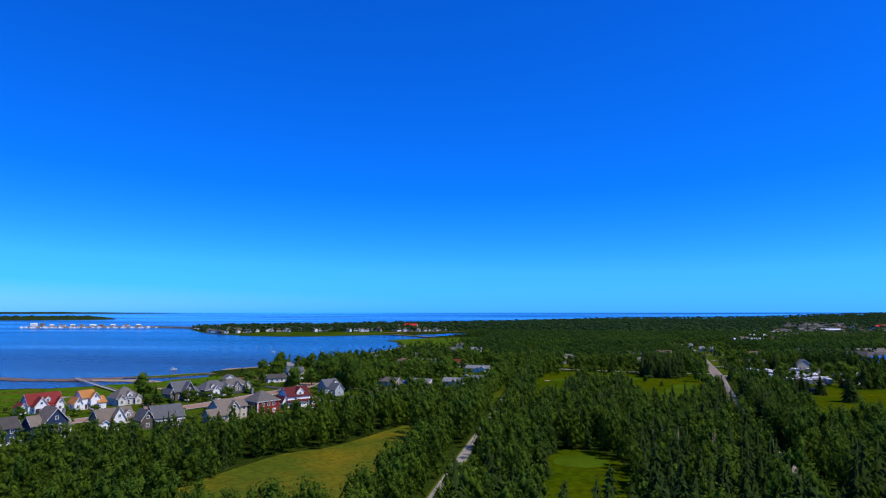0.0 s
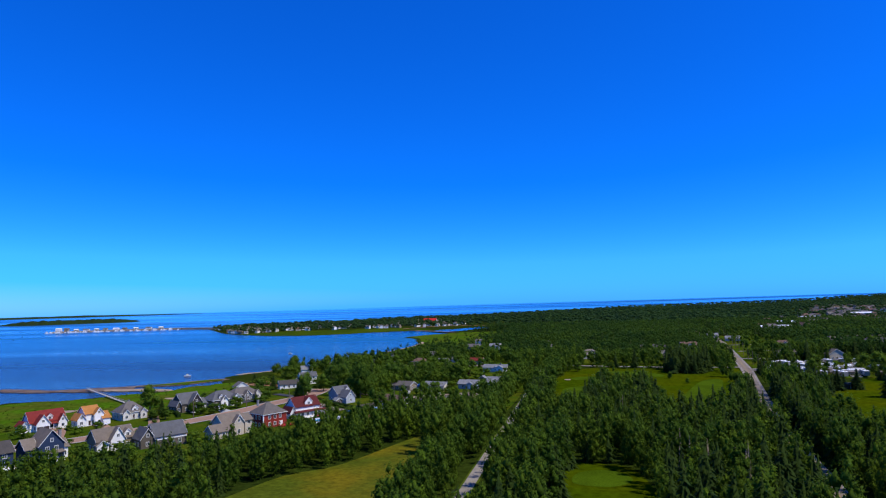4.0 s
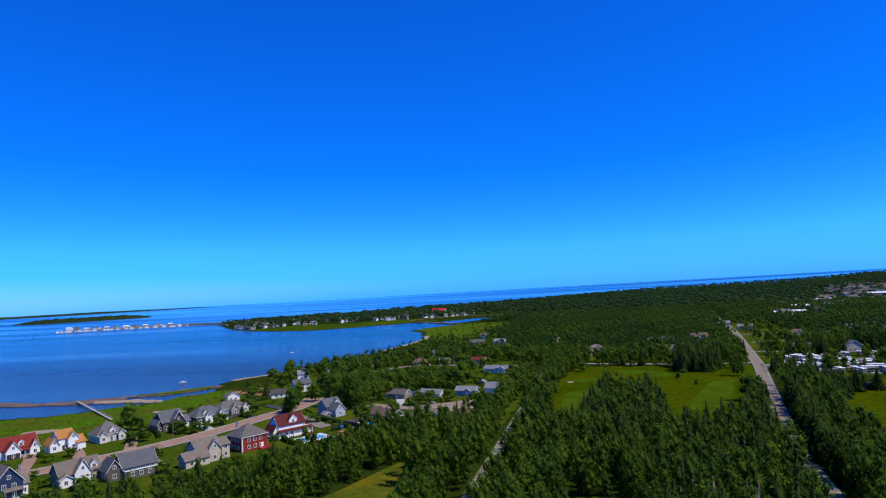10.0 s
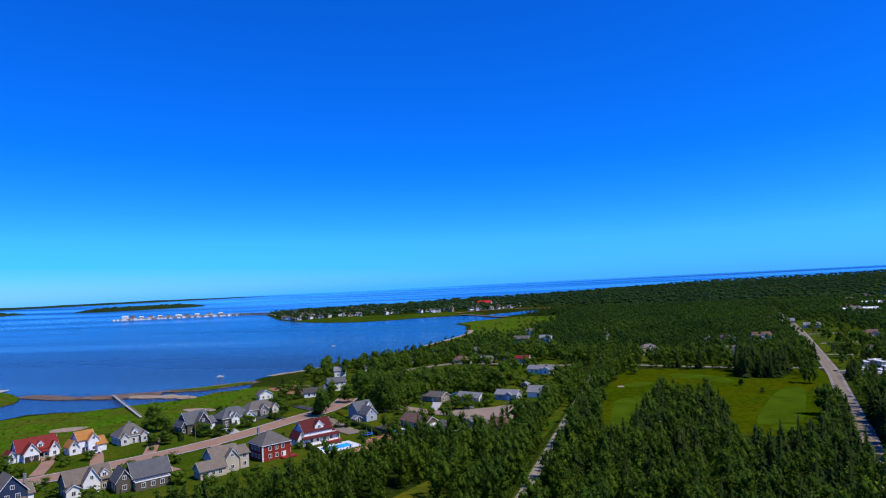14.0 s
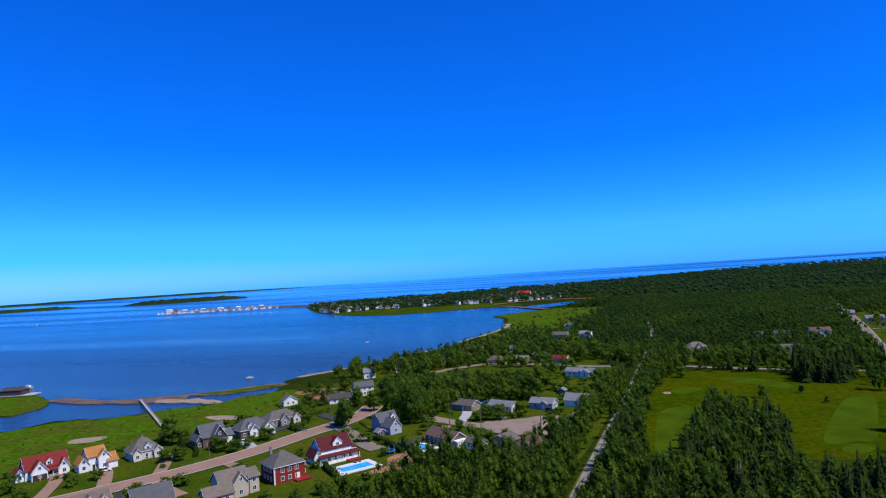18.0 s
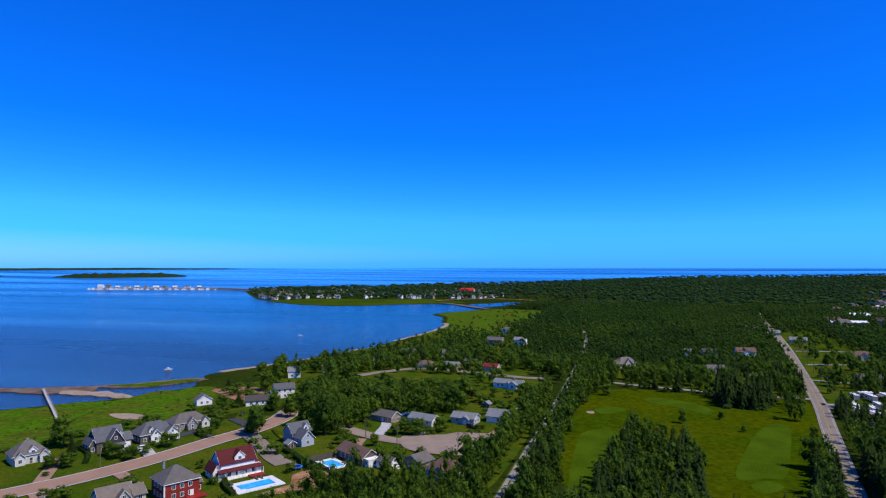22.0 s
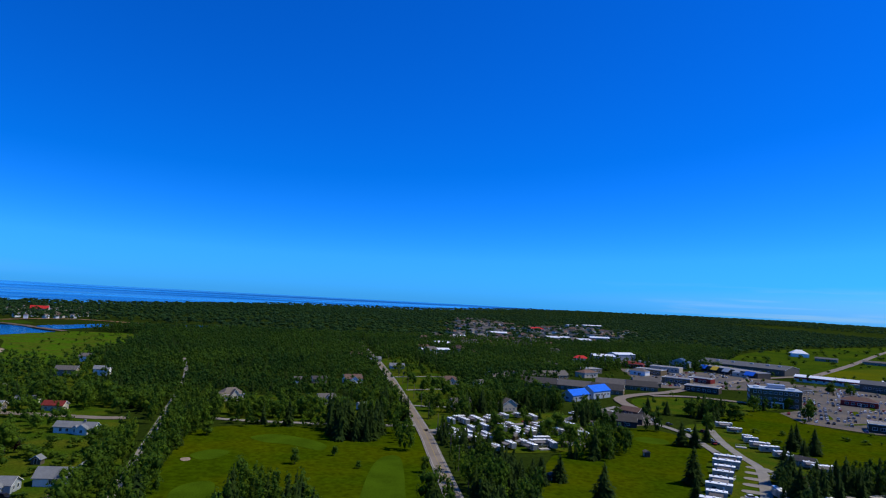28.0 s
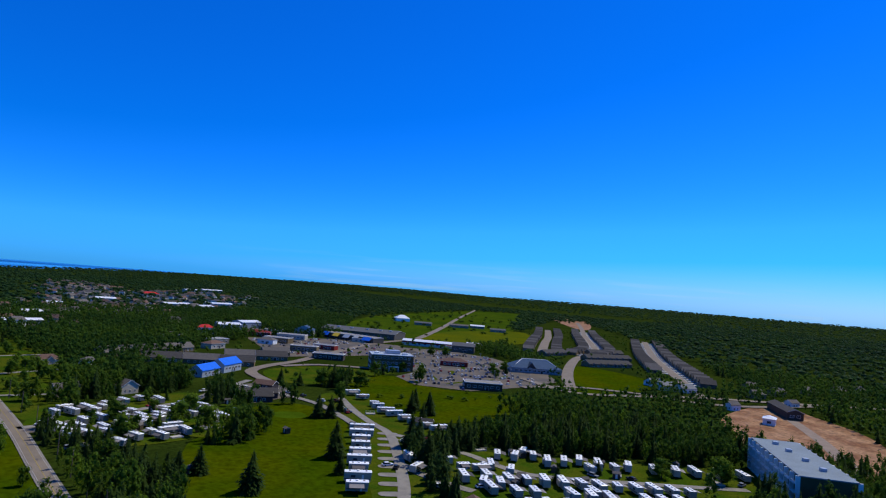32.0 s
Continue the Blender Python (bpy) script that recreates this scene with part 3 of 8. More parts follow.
DIRT = [(322, 98), (334, 120), (343, 144), (376, 160), (406, 176), (450, 184), (506, 182), (535, 168), (505, 147), (462, 112), (410, 92), (338, 84)]
SPIT_GREEN = [(-655, 1066), (-565, 996), (-515, 978), (-458, 976), (-412, 1002), (-382, 1036), (-345, 1064), (-305, 1074), (-285, 1100), (-330, 1150), (-400, 1150), (-470, 1120), (-540, 1110), (-600, 1108)]

patch("lawn_gardens", GARDENS, "lawn", "mown lawns between the waterfront houses", "lawn", 0.03)
patch("lawn_shore", [(-228, 348), (-212, 440), (-198, 590), (-112, 600), (-90, 490), (-60, 380), (-130, 374), (-172, 352)], "lawn", "grassy lots behind the beach", "lawn", 0.03)
patch("marsh", MARSH, "marsh", "bright green salt marsh beside the bay", "marsh", 0.04)
patch("marsh_far", MARSH_FAR, "marsh", "green salt marsh by the inlet", "marsh", 0.04)
patch("spit_marsh", SPIT_GREEN, "field", "green marshy edge of the far spit", "marsh", 0.04)
patch("fairway", FAIRWAY, "fairway", "open golf fairway of mown grass", "fairway", 0.05)
patch("fairway_clearing", CLEARING, "fairway", "small golf clearing in the woods", "fairway", 0.05)
patch("putting_green_1", [(33.5, 208), (38.5, 213), (42.5, 209), (38.6, 202.4), (34, 202)], "green", "pale putting green on the fairway", "putting green", 0.09)
patch("putting_green_2", [(-13, 84), (-4, 82), (1, 89), (-4, 97), (-12, 94)], "green", "pale putting green in a clearing", "putting green", 0.09)
patch("putting_green_3", [(-18, 299), (-11, 306), (-4, 302), (-9, 292), (-15, 291)], "green", "pale putting green by the trail", "putting green", 0.09)
patch("camp_lot", [(184, 356), (196, 378), (222, 396), (240, 397), (236, 372), (222, 350), (194, 344)], "lot_asphalt", "worn car park at the camp entrance", "car park", 0.1, False)
patch("putting_green_4", [(186, 306), (196, 304), (200, 314), (192, 320), (184, 316)], "green", "pale putting green beyond the spruces", "putting green", 0.09)
patch("fairway_strip", [(30, 213), (36, 241), (47, 277), (55, 291), (60, 286), (51, 242), (45, 219), (38, 215)], "green", "lighter mown strip on the fairway", "fairway", 0.07)
patch("mown_strip", [(-21, 236), (-19, 257), (-8, 260), (-10, 218), (-15, 184), (-19, 184)], "green", "lighter mown strip with fine stripes", "fairway", 0.07)
patch("mown_patch", [(4, 328), (15, 333), (29, 321), (34, 310), (30, 302), (19, 313), (9, 318)], "green", "lighter mown patch on the fairway", "fairway", 0.07)
patch("meadow", MEADOW, "meadow", "yellowing meadow among the trees", "meadow", 0.05)
patch("rv_field", RV_FIELD, "fairway", "mown golf field with single spruces", "fairway", 0.05)
patch("town_field", TOWN_FIELD, "fairway", "rough green field below the hospital", "field", 0.05)
patch("hay_field", BIG_FIELD, "field", "broad pale hay field beyond the town", "field", 0.4)
patch("strip_field", STRIP_FIELD, "meadow_green", "yellow-green field behind the shop strip", "field", 0.45)
patch("hospital_lawn", HOSPITAL_LAWN, "lawn", "open lawn with single conifers below the hospital", "lawn", 0.06)
patch("suburb_field", SUBURB_FIELD, "fairway", "empty green building lot", "field", 0.1)
patch("golf_gardens", [(-14, 378), (-10, 440), (84, 425), (84, 358), (30, 362)], "lawn", "lawns round the houses beyond the golf course", "lawn", 0.04)
patch("roadside_lawn", ROADSIDE, "lawn", "lawns beside the main road", "lawn", 0.05)
patch("rv_park_grass", RV_PARK, "lawn", "grass under the parked trailers", "lawn", 0.05)
patch("rv_park_grass_east", RV_PARK_EAST, "lawn", "grass under the parked trailers", "lawn", 0.06)
patch("parking_lot", PARKING, "lot_asphalt", "grey asphalt car park of the shops", "car park", 0.12, False)
patch("parking_lot_far", PARKING_FAR, "lot_asphalt", "grey asphalt car park farther off", "car park", 0.12, False)
patch("parking_lot_edge", FAR_LOT, "lot_asphalt", "pale car park at the edge of the shops", "car park", 0.3, False)
patch("far_site_soil", [(1330, 770), (1480, 815), (1950, 1080), (2000, 1180), (1800, 1120)], "dirt", "bare reddish soil at the suburb's far end", "soil", 0.3)
patch("building_site_soil", DIRT, "dirt", "bare reddish soil of a building site", "soil", 0.1)
patch("yard_soil", YARD_SOIL, "dirt", "bare reddish soil beside the pool", "soil", 0.08, False)
patch("shore_soil", [(-222, 300), (-205, 312), (-186, 296), (-190, 278), (-210, 290)], "dirt", "bare sandy building plot by the shore", "soil", 0.08)
patch("sand_patch", [(-231, 236), (-220, 240), (-207, 234), (-216, 229)], "sand", "bare sand patch in the marsh", "sand", 0.08)
patch("sand_patch_west", [(-262, 190), (-250, 196), (-246, 186), (-256, 182)], "sand", "bare sand patch in the marsh", "sand", 0.08)
patch("bunker_1", [(-21.0, 292.5), (-18.2, 293.5), (-17.6, 289.4), (-20.2, 288.8)], "sand", "pale sand bunker by the trail", "bunker", 0.12)
patch("bunker_2", [(50, 344), (54, 341), (58, 346), (54, 348)], "sand", "pale sand bunker by the trees", "bunker", 0.12)
ribbon("beach", [(-254, 352), (-244, 380), (-235, 405), (-222, 433), (-216, 469), (-210, 525), (-203, 575), (-199, 640), (-204, 702), (-212, 714)], 6, "sand", "narrow sandy beach along the bay", "beach", 0.35)
ribbon("street_1", STREET, 9.6, "street", "pinkish chip-sealed residential street", "street")
for k_, s_ in (("kerb_west", -4.95), ("kerb_east", 4.95)):
    ribbon(k_, STREET, 0.3, "concrete", "pale concrete kerb of the street", "kerb", 0.42, s_)
ribbon("street_2", CLOSE, 7.0, "tan_street", "tan chip-sealed side street", "street")
patch("turning_circle", TURNING, "tan_street", "wide end of the side street", "street", 0.25)
ribbon("street_3", BACK_STREET, 6.5, "asphalt", "grey street behind the houses", "street")
ribbon("road_main", MAIN, 5.2, "asphalt", "worn grey two-lane road", "road", 0.34)
ribbon("road_shoulder", MAIN, 6.4, "gravel", "gravel shoulder of the main road", "road shoulder", 0.28)
ribbon("road_line_yellow", MAIN[2:], 0.16, "line_yellow", "yellow centre line of the road", "road marking", 0.37)
for k_, s_ in (("road_line_west", -2.35), ("road_line_east", 2.35)):
    ribbon(k_, MAIN[2:], 0.13, "line_white", "white edge line of the road", "road marking", 0.37, s_)
ribbon("trail", TRAIL, 2.9, "gravel", "straight gravel trail on an old rail bed", "trail", 0.34)
ribbon("trail_verge", TRAIL, 4.0, "rough", "grassy verge of the trail", "verge", 0.28)
ribbon("lane", LANE, 4.2, "gravel", "pale gravel lane past the fairway", "lane", 0.32)
for i_, r_ in enumerate(RV_ROADS):
    ribbon("campground_road_%d" % (i_ + 1), r_, 4.2, "gravel", "gravel road through the trailer park", "road", 0.34 + 0.012 * i_)
for i_, r_ in enumerate(TOWN_ROADS):
    ribbon("town_road_%d" % (i_ + 1), r_, (8, 10, 10, 8, 9, 12, 7, 7)[i_], "asphalt", "grey town road", "road", 0.7 + 0.012 * i_)
ribbon("junction_road", [(82, 334), (92, 331), (101, 334), (104, 340)], 7, "asphalt", "paved junction beside the main road", "road", 0.31)
for i_, r_ in enumerate(([(108, 470), (132, 476), (160, 480)], [(116, 540), (135, 545), (168, 547)], [(96, 408), (112, 404), (126, 402)])):
    ribbon("gravel_drive_%d" % (i_ + 1), r_, 3.5, "gravel", "gravel drive off the main road", "drive", 0.30)
for i_, (r_, m_) in enumerate((([(-172, 146), (-182, 160), (-190, 170)], "street"), ([(-162, 182), (-172, 190)], "concrete"), ([(-156, 206), (-166, 214), (-170, 204)], "dark_asphalt"), ([(-150, 226), (-166, 236)], "dark_asphalt"),
                               ([(-178, 120), (-172, 124), (-164, 118)], "street"), ([(-168, 142), (-158, 136), (-149, 132)], "street"), ([(-160, 164), (-152, 160), (-146, 156)], "street"),
                               ([(-147, 218), (-132, 204), (-120, 192), (-112, 186)], "asphalt"), ([(-193, 121), (-205, 136), (-216, 144)], "street"), ([(-181, 133), (-194, 146), (-203, 152)], "street"),
                               ([(-96, 229), (-98, 242), (-100, 248)], "concrete"), ([(-80, 225), (-82, 240), (-84, 246)], "concrete"), ([(-56, 232), (-52, 248), (-50, 268)], "street"),
                               ([(-100, 222), (-98, 212)], "street"))):
    ribbon("driveway_%d" % (i_ + 1), r_, 4.2 if i_ != 7 else 6.5, m_, "paved driveway off the street", "driveway", 0.33 + 0.002 * i_)

for nm_, ring_, z_, m_, l_ in (("sand_bar_1", [(-378, 280), (-340, 274), (-318, 280), (-296, 291), (-284, 282), (-296, 270), (-340, 263), (-380, 268)], 0.30, "mud", "low reddish tidal mud bar"),
                               ("sand_bar_2", [(-300, 276), (-278, 281), (-256, 277), (-250, 270), (-276, 270), (-296, 269)], 0.36, "sand", "narrow pale sand bar"),
                               ("sand_bar_3", [(-300, 287), (-284, 301), (-268, 317), (-254, 333), (-246, 331), (-254, 313), (-266, 298), (-284, 289)], 0.33, "mud", "low muddy bar beside the marsh"),
                               ("grass_bar", [(-286, 294), (-272, 306), (-260, 320), (-252, 330), (-249, 325), (-258, 309), (-270, 298)], 0.5, "marsh", "grass-covered tidal bar"),
                               ("grass_point", [(-380, 268), (-362, 252), (-362, 232), (-400, 225), (-440, 250), (-440, 290), (-405, 282)], 0.5, "marsh", "grassy point at the wharf")):
    edge_ = [(a + 4.5 * noise.noise((a * 0.11, b * 0.11, z_ * 9)), b + 3.0 * noise.noise((a * 0.13, b * 0.13, 7 + z_ * 9))) for a, b in smooth(ring_, 8, True)]
    solid(nm_, Shape().sheet(edge_, z_, 0.8), M[m_], l_, "sand bar", kind="structure")

CLEAR_RINGS = [[(-310, 690), (-310, 975), (-190, 985), (-150, 940), (-170, 700)], GARDENS, MARSH, MARSH_FAR, FAIRWAY, CLEARING, MEADOW, RV_FIELD, TOWN_FIELD, BIG_FIELD, SUBURB_FIELD, ROADSIDE, PARKING, PARKING_FAR, RV_PARK, RV_PARK_EAST, DIRT, SPIT_GREEN,
               [(190, 395), (186, 470), (300, 580), (420, 660), (620, 600), (540, 420), (440, 340), (330, 400)],
               [(560, 400), (640, 500), (960, 680), (1500, 950), (1650, 930), (1150, 560), (640, 230), (520, 215), (580, 300)],
               [(-22, 395), (-24, 440), (8, 440), (14, 410), (-4, 392)], [(-90, 330), (-90, 385), (-40, 385), (-40, 300)], [(228, 98), (310, 140), (336, 128), (270, 90)]]
GOLF_GARDENS = [(-14, 378), (-10, 440), (84, 425), (84, 358), (30, 362)]
SHORE_VILLAGE = [(-232, 345), (-214, 440), (-198, 600), (-108, 610), (-84, 500), (-46, 388), (-130, 372), (-172, 350)]
CAMP_GATE = [(150, 372), (200, 402), (262, 396), (262, 346), (214, 338), (190, 348)]
CLEAR_RINGS.append([(-285, 1030), (-320, 1180), (-240, 1200), (-40, 1150), (-30, 1080), (-170, 1000), (-240, 965)])
CAMP_LOT = [(184, 356), (196, 378), (222, 396), (240, 397), (236, 372), (222, 350), (194, 344)]
CLEAR_RINGS += [CAMP_LOT, [(170, 362), (205, 396), (262, 410), (262, 350), (225, 336), (188, 336)], STRIP_FIELD, HOSPITAL_LAWN, FAR_LOT]
CLEAR_RINGS.append([(92, 264), (96, 304), (130, 296), (116, 264)])
SPOTS = ((-6, 418, 24), (46, 404, 15), (66, 388, 13), (76, 494, 17), (50, 494, 14), (38, 494, 9), (-58, 190, 9), (-80, 194, 6), (131, 598, 15), (122, 652, 15), (112, 697, 15), (150, 498, 20), (172, 492, 14), (122, 392, 17), (150, 387, 13), (210, 742, 26), (-110, 512, 15), (-90, 517, 14), (-118, 603, 12),
         (363, 680, 24), (470, 184, 16), (540, 160, 16), (20, 400, 12), (222, 430, 22), (246, 444, 20), (470, 330, 26))
THIN = [SHORE_VILLAGE, [(190, 760), (290, 940), (370, 1250), (540, 1880), (690, 2130), (1150, 1950), (1200, 1750), (760, 1250), (560, 900), (430, 660), (350, 640), (330, 760)],
        [(-940, 1440), (-860, 1312), (-725, 1132), (-640, 1050), (-570, 1100), (-460, 1110), (-340, 1140), (-250, 1190), (-250, 1500), (-420, 1700), (-600, 1600), (-860, 1560)]]
CLEAR_LINES = [(MAIN[:6], 3.9), (MAIN[5:], 4.8), ([(a + 1.7, b) for a, b in TRAIL[:3]], 3.8), ([(a + 1.2, b) for a, b in TRAIL[2:5]], 3.3), (TRAIL[4:], 1.7), (LANE, 5), (BACK_STREET, 7), (STREET, 9)] + [(r, 7) for r in RV_ROADS] + [(r, 9) for r in TOWN_ROADS]

# ---- trees ----
rng = np.random.default_rng(7)


OCT_V = np.array([(1, 0, 0), (-1, 0, 0), (0, 1, 0), (0, -1, 0), (0, 0, 1), (0, 0, -1)], float)
OCT_F = np.array([(0, 2, 4), (2, 1, 4), (1, 3, 4), (3, 0, 4), (2, 0, 5), (1, 2, 5), (3, 1, 5), (0, 3, 5)])


def leaf_tris(points, normals, size):
    """One small bent leaf clump (a triangle) at each point, facing about outwards."""
    n = len(points)
    nn = normals + rng.normal(0, 0.26, (n, 3))
    nn /= np.linalg.norm(nn, axis=1)[:, None]
    a = np.cross(nn, rng.normal(0, 1, (n, 3)))
    a /= np.linalg.norm(a, axis=1)[:, None]
    b = np.cross(nn, a)
    s = size * rng.uniform(0.6, 1.35, n)[:, None]
    v = np.stack([points + a * s, points - a * s * 0.5 + b * s * 0.87, points - a * s * 0.5 - b * s * 0.87], 1).reshape(-1, 3)
    return v, np.arange(3 * n).reshape(n, 3)


def blob_clumps(centres, radii, leaves, size, core):
    """Clumps of small leaves round dark cores: one core and its leaves at each centre."""
    vs, fs, k = [], [], 0
    for c, r in zip(centres, radii):
        v = OCT_V * r * core * rng.uniform(0.75, 1.15, (len(OCT_V), 1)) + c
        vs.append(v)
        fs.append(OCT_F + k)
        k += len(OCT_V)
        d = rng.normal(0, 1, (leaves, 3))
        d /= np.linalg.norm(d, axis=1)[:, None]
        v, f = leaf_tris(c + d * r * rng.uniform(0.7, 1.2, (leaves, 1)), d, size)
        vs.append(v)
        fs.append(f + k)
        k += len(v)
    return np.concatenate(vs), np.concatenate(fs)


def broad_crown(leaves, blobs, size, tall=1.0, big=1.0):
    """A unit broadleaf crown, about 1 high and 0.6 wide from z 0.15."""
    cs, rs = [], []
    for _ in range(blobs):
        h = rng.uniform(0.28, 0.86)
        w = 0.30 * math.sin(math.pi * min(1, max(0.08, (h - 0.06) / 0.96)) ** 0.8)
        ang, rad = rng.uniform(0, 6.28), w * rng.uniform(0.2, 0.95)
        cs.append(np.array([math.cos(ang) * rad, math.sin(ang) * rad, h]))
        rs.append(np.array([1, 1, 1.25 * tall]) * rng.uniform(0.10, 0.17) * big)
    return blob_clumps(cs, rs, leaves // blobs, size, 0.72)


def aspen_crown(leaves, blobs, size, girth=1.0):
    """A unit slender crown, 1 high and about 0.4 wide: clumps climbing a stem to a narrow top."""
    cs, rs = [], []
    lean = rng.normal(0, 0.03, 2)
    for i in range(blobs):
        t = (i + rng.uniform(0.1, 0.9)) / blobs
        h = 0.20 + 0.74 * t
        w = girth * 0.17 * math.sin(math.pi * (0.20 + 0.66 * t))
        ang, rad = rng.uniform(0, 6.28) + 2.4 * i, w * rng.uniform(0.3, 1.0)
        cs.append(np.array([math.cos(ang) * rad + lean[0] * t, math.sin(ang) * rad + lean[1] * t, h]))
        rs.append(np.array([0.94, 0.94, 1.6]) * (0.048 + 0.38 * w) * rng.uniform(0.75, 1.25))
    return blob_clumps(cs, rs, leaves // blobs, size, 0.66)


def spruce_crown(boughs, size):
    """A unit spruce, 1 high and about 0.46 wide: ragged drooping boughs round a thin dark cone."""
    z = 0.05 + 0.93 * (1 - np.sqrt(rng.uniform(0, 1, boughs)))
    a = rng.uniform(0, 6.283, boughs)
    bulge = 1 + 0.22 * np.sin(a * 2 + rng.uniform(0, 6)) * np.sin(z * 9 + rng.uniform(0, 6)) + 0.14 * np.sin(z * 52)
    r = (0.235 * (1 - z) ** 0.82 + 0.006) * bulge * rng.uniform(0.55, 1.12, boughs)
    out = np.stack([np.cos(a), np.sin(a), np.zeros(boughs)], 1)
    side = np.stack([-np.sin(a), np.cos(a), np.zeros(boughs)], 1)
    p = out * r[:, None] + np.stack([np.zeros(boughs), np.zeros(boughs), z], 1)
    s = (size * (0.45 + 0.9 * (1 - z)) * rng.uniform(0.6, 1.3, boughs))[:, None]
    down = np.array([0, 0, -1.0])
    tip = p + out * s * 0.7 + down * s * rng.uniform(0.2, 0.9, (boughs, 1))
    inner = p - out * s * 0.8 + np.array([0, 0, 0.25]) * s
    v = np.stack([tip, inner + side * s * 0.62, inner - side * s * 0.62], 1).reshape(-1, 3)
    f = np.arange(3 * boughs).reshape(boughs, 3)
    n, k = 7, len(v)
    ring = np.array([(math.cos(6.283 * i / n) * 0.15, math.sin(6.283 * i / n) * 0.15, 0.06) for i in range(n)] + [(0, 0, 0.97)])
    return np.concatenate([v, ring]), np.concatenate([f, np.array([(i, (i + 1) % n, n) for i in range(n)]) + k])


def trunk_shape(h, r, limbs):
    s = Shape()
    s.tube((0, 0, -0.1), (0, 0, h * 0.45), r, r * 0.7)
    s.tube((0, 0, h * 0.45), (0.02 * h, 0, h * 0.85), r * 0.7, r * 0.2)
    for i in range(limbs):
        a = 6.283 * i / limbs + 0.5
        z = h * (0.3 + 0.09 * i)
        s.tube((0, 0, z), (math.cos(a) * 0.16 * h, math.sin(a) * 0.16 * h, z + 0.16 * h), r * 0.4, r * 0.12, 5)
    return s


NEAR = [broad_crown(900, 16, 0.030, 0.95, 1.28) for _ in range(5)]
FINE = [aspen_crown(470, 10, 0.021, g) for g in (0.85, 1.0, 1.1, 0.95, 1.2, 1.05, 0.9)]
MID = [aspen_crown(168, 6, 0.036, g) for g in (1.0, 1.2, 1.1, 1.3, 0.95, 1.15, 1.25)]
ROUND = [broad_crown(190, 6, 0.046, 0.9, 1.3) for _ in range(6)]
SHRUB = [broad_crown(120, 4, 0.056, 0.9, 1.45) for _ in range(5)]
FAR = [broad_crown(28, 2, 0.08, 0.85, 1.5) for _ in range(5)]
SLIM = [aspen_crown(24, 3, 0.062, g) for g in (1.25, 1.4, 1.5, 1.3, 1.6)]
FARTHEST = [broad_crown(13, 1, 0.12, 0.8, 1.7) for _ in range(5)]
SP_NEAR = [spruce_crown(700, 0.055) for _ in range(4)]
SP_MID = [spruce_crown(230, 0.085) for _ in range(5)]
SP_FAR = [spruce_crown(44, 0.16) for _ in range(3)]


def forest(name, xs, ys, hs, widths, models, mat, label, group="", sink=0.06):
    """Many uncounted trees as one sheet of real crowns."""
    if not len(xs):
        return
    zs = ground_z(xs, ys)
    pick = rng.integers(0, len(models), len(xs))
    vs, fs, k = [], [], 0
    for m, (v, f) in enumerate(models):
        sel = np.where(pick == m)[0]
        if not len(sel):
            continue
        a = rng.uniform(0, 6.283, len(sel))
        c, s = np.cos(a)[:, None], np.sin(a)[:, None]
        h, w = hs[sel][:, None], widths[sel][:, None]
        x = (v[:, 0] * c - v[:, 1] * s) * w + xs[sel][:, None]
        y = (v[:, 0] * s + v[:, 1] * c) * w + ys[sel][:, None]
        z = (v[:, 2] - sink) * h + zs[sel][:, None]
        vs.append(np.stack([x, y, z], 2).reshape(-1, 3))
        fs.append((f[None] + (np.arange(len(sel)) * len(v))[:, None, None]).reshape(-1, 3) + k)
        k += len(sel) * len(v)
    return tagged(new(name, array_mesh(name, np.concatenate(vs), np.concatenate(fs), mat)), label, "woodland", group, "stuff")


def scatter(x0, y0, x1, y1, step):
    x, y = np.meshgrid(np.arange(x0, x1, step), np.arange(y0, y1, step))
    x, y = x.ravel() + rng.uniform(-0.45, 0.45, x.size) * step, y.ravel() + rng.uniform(-0.45, 0.45, y.size) * step
    return x, y


def wooded(x, y, margin=4.0):
    ok = inside(x, y, SHORE)
    for ring in CLEAR_RINGS:
        ok &= ~inside(x, y, ring)
    for sx, sy, sr in SPOTS:
        ok &= np.hypot(x - sx, y - sy) > sr
    ok &= ~inside(x, y, CAMP_GATE) | (rng.uniform(0, 1, len(x)) < 0.05)
    for line, gap in CLEAR_LINES:
        ok[ok] = line_distance(x[ok], y[ok], line) > gap
    ok[ok] = line_distance(x[ok], y[ok], SHORE, True) > np.where(y[ok] < 620, 26, margin)
    return ok & ~((x < -188) & (y < 345))


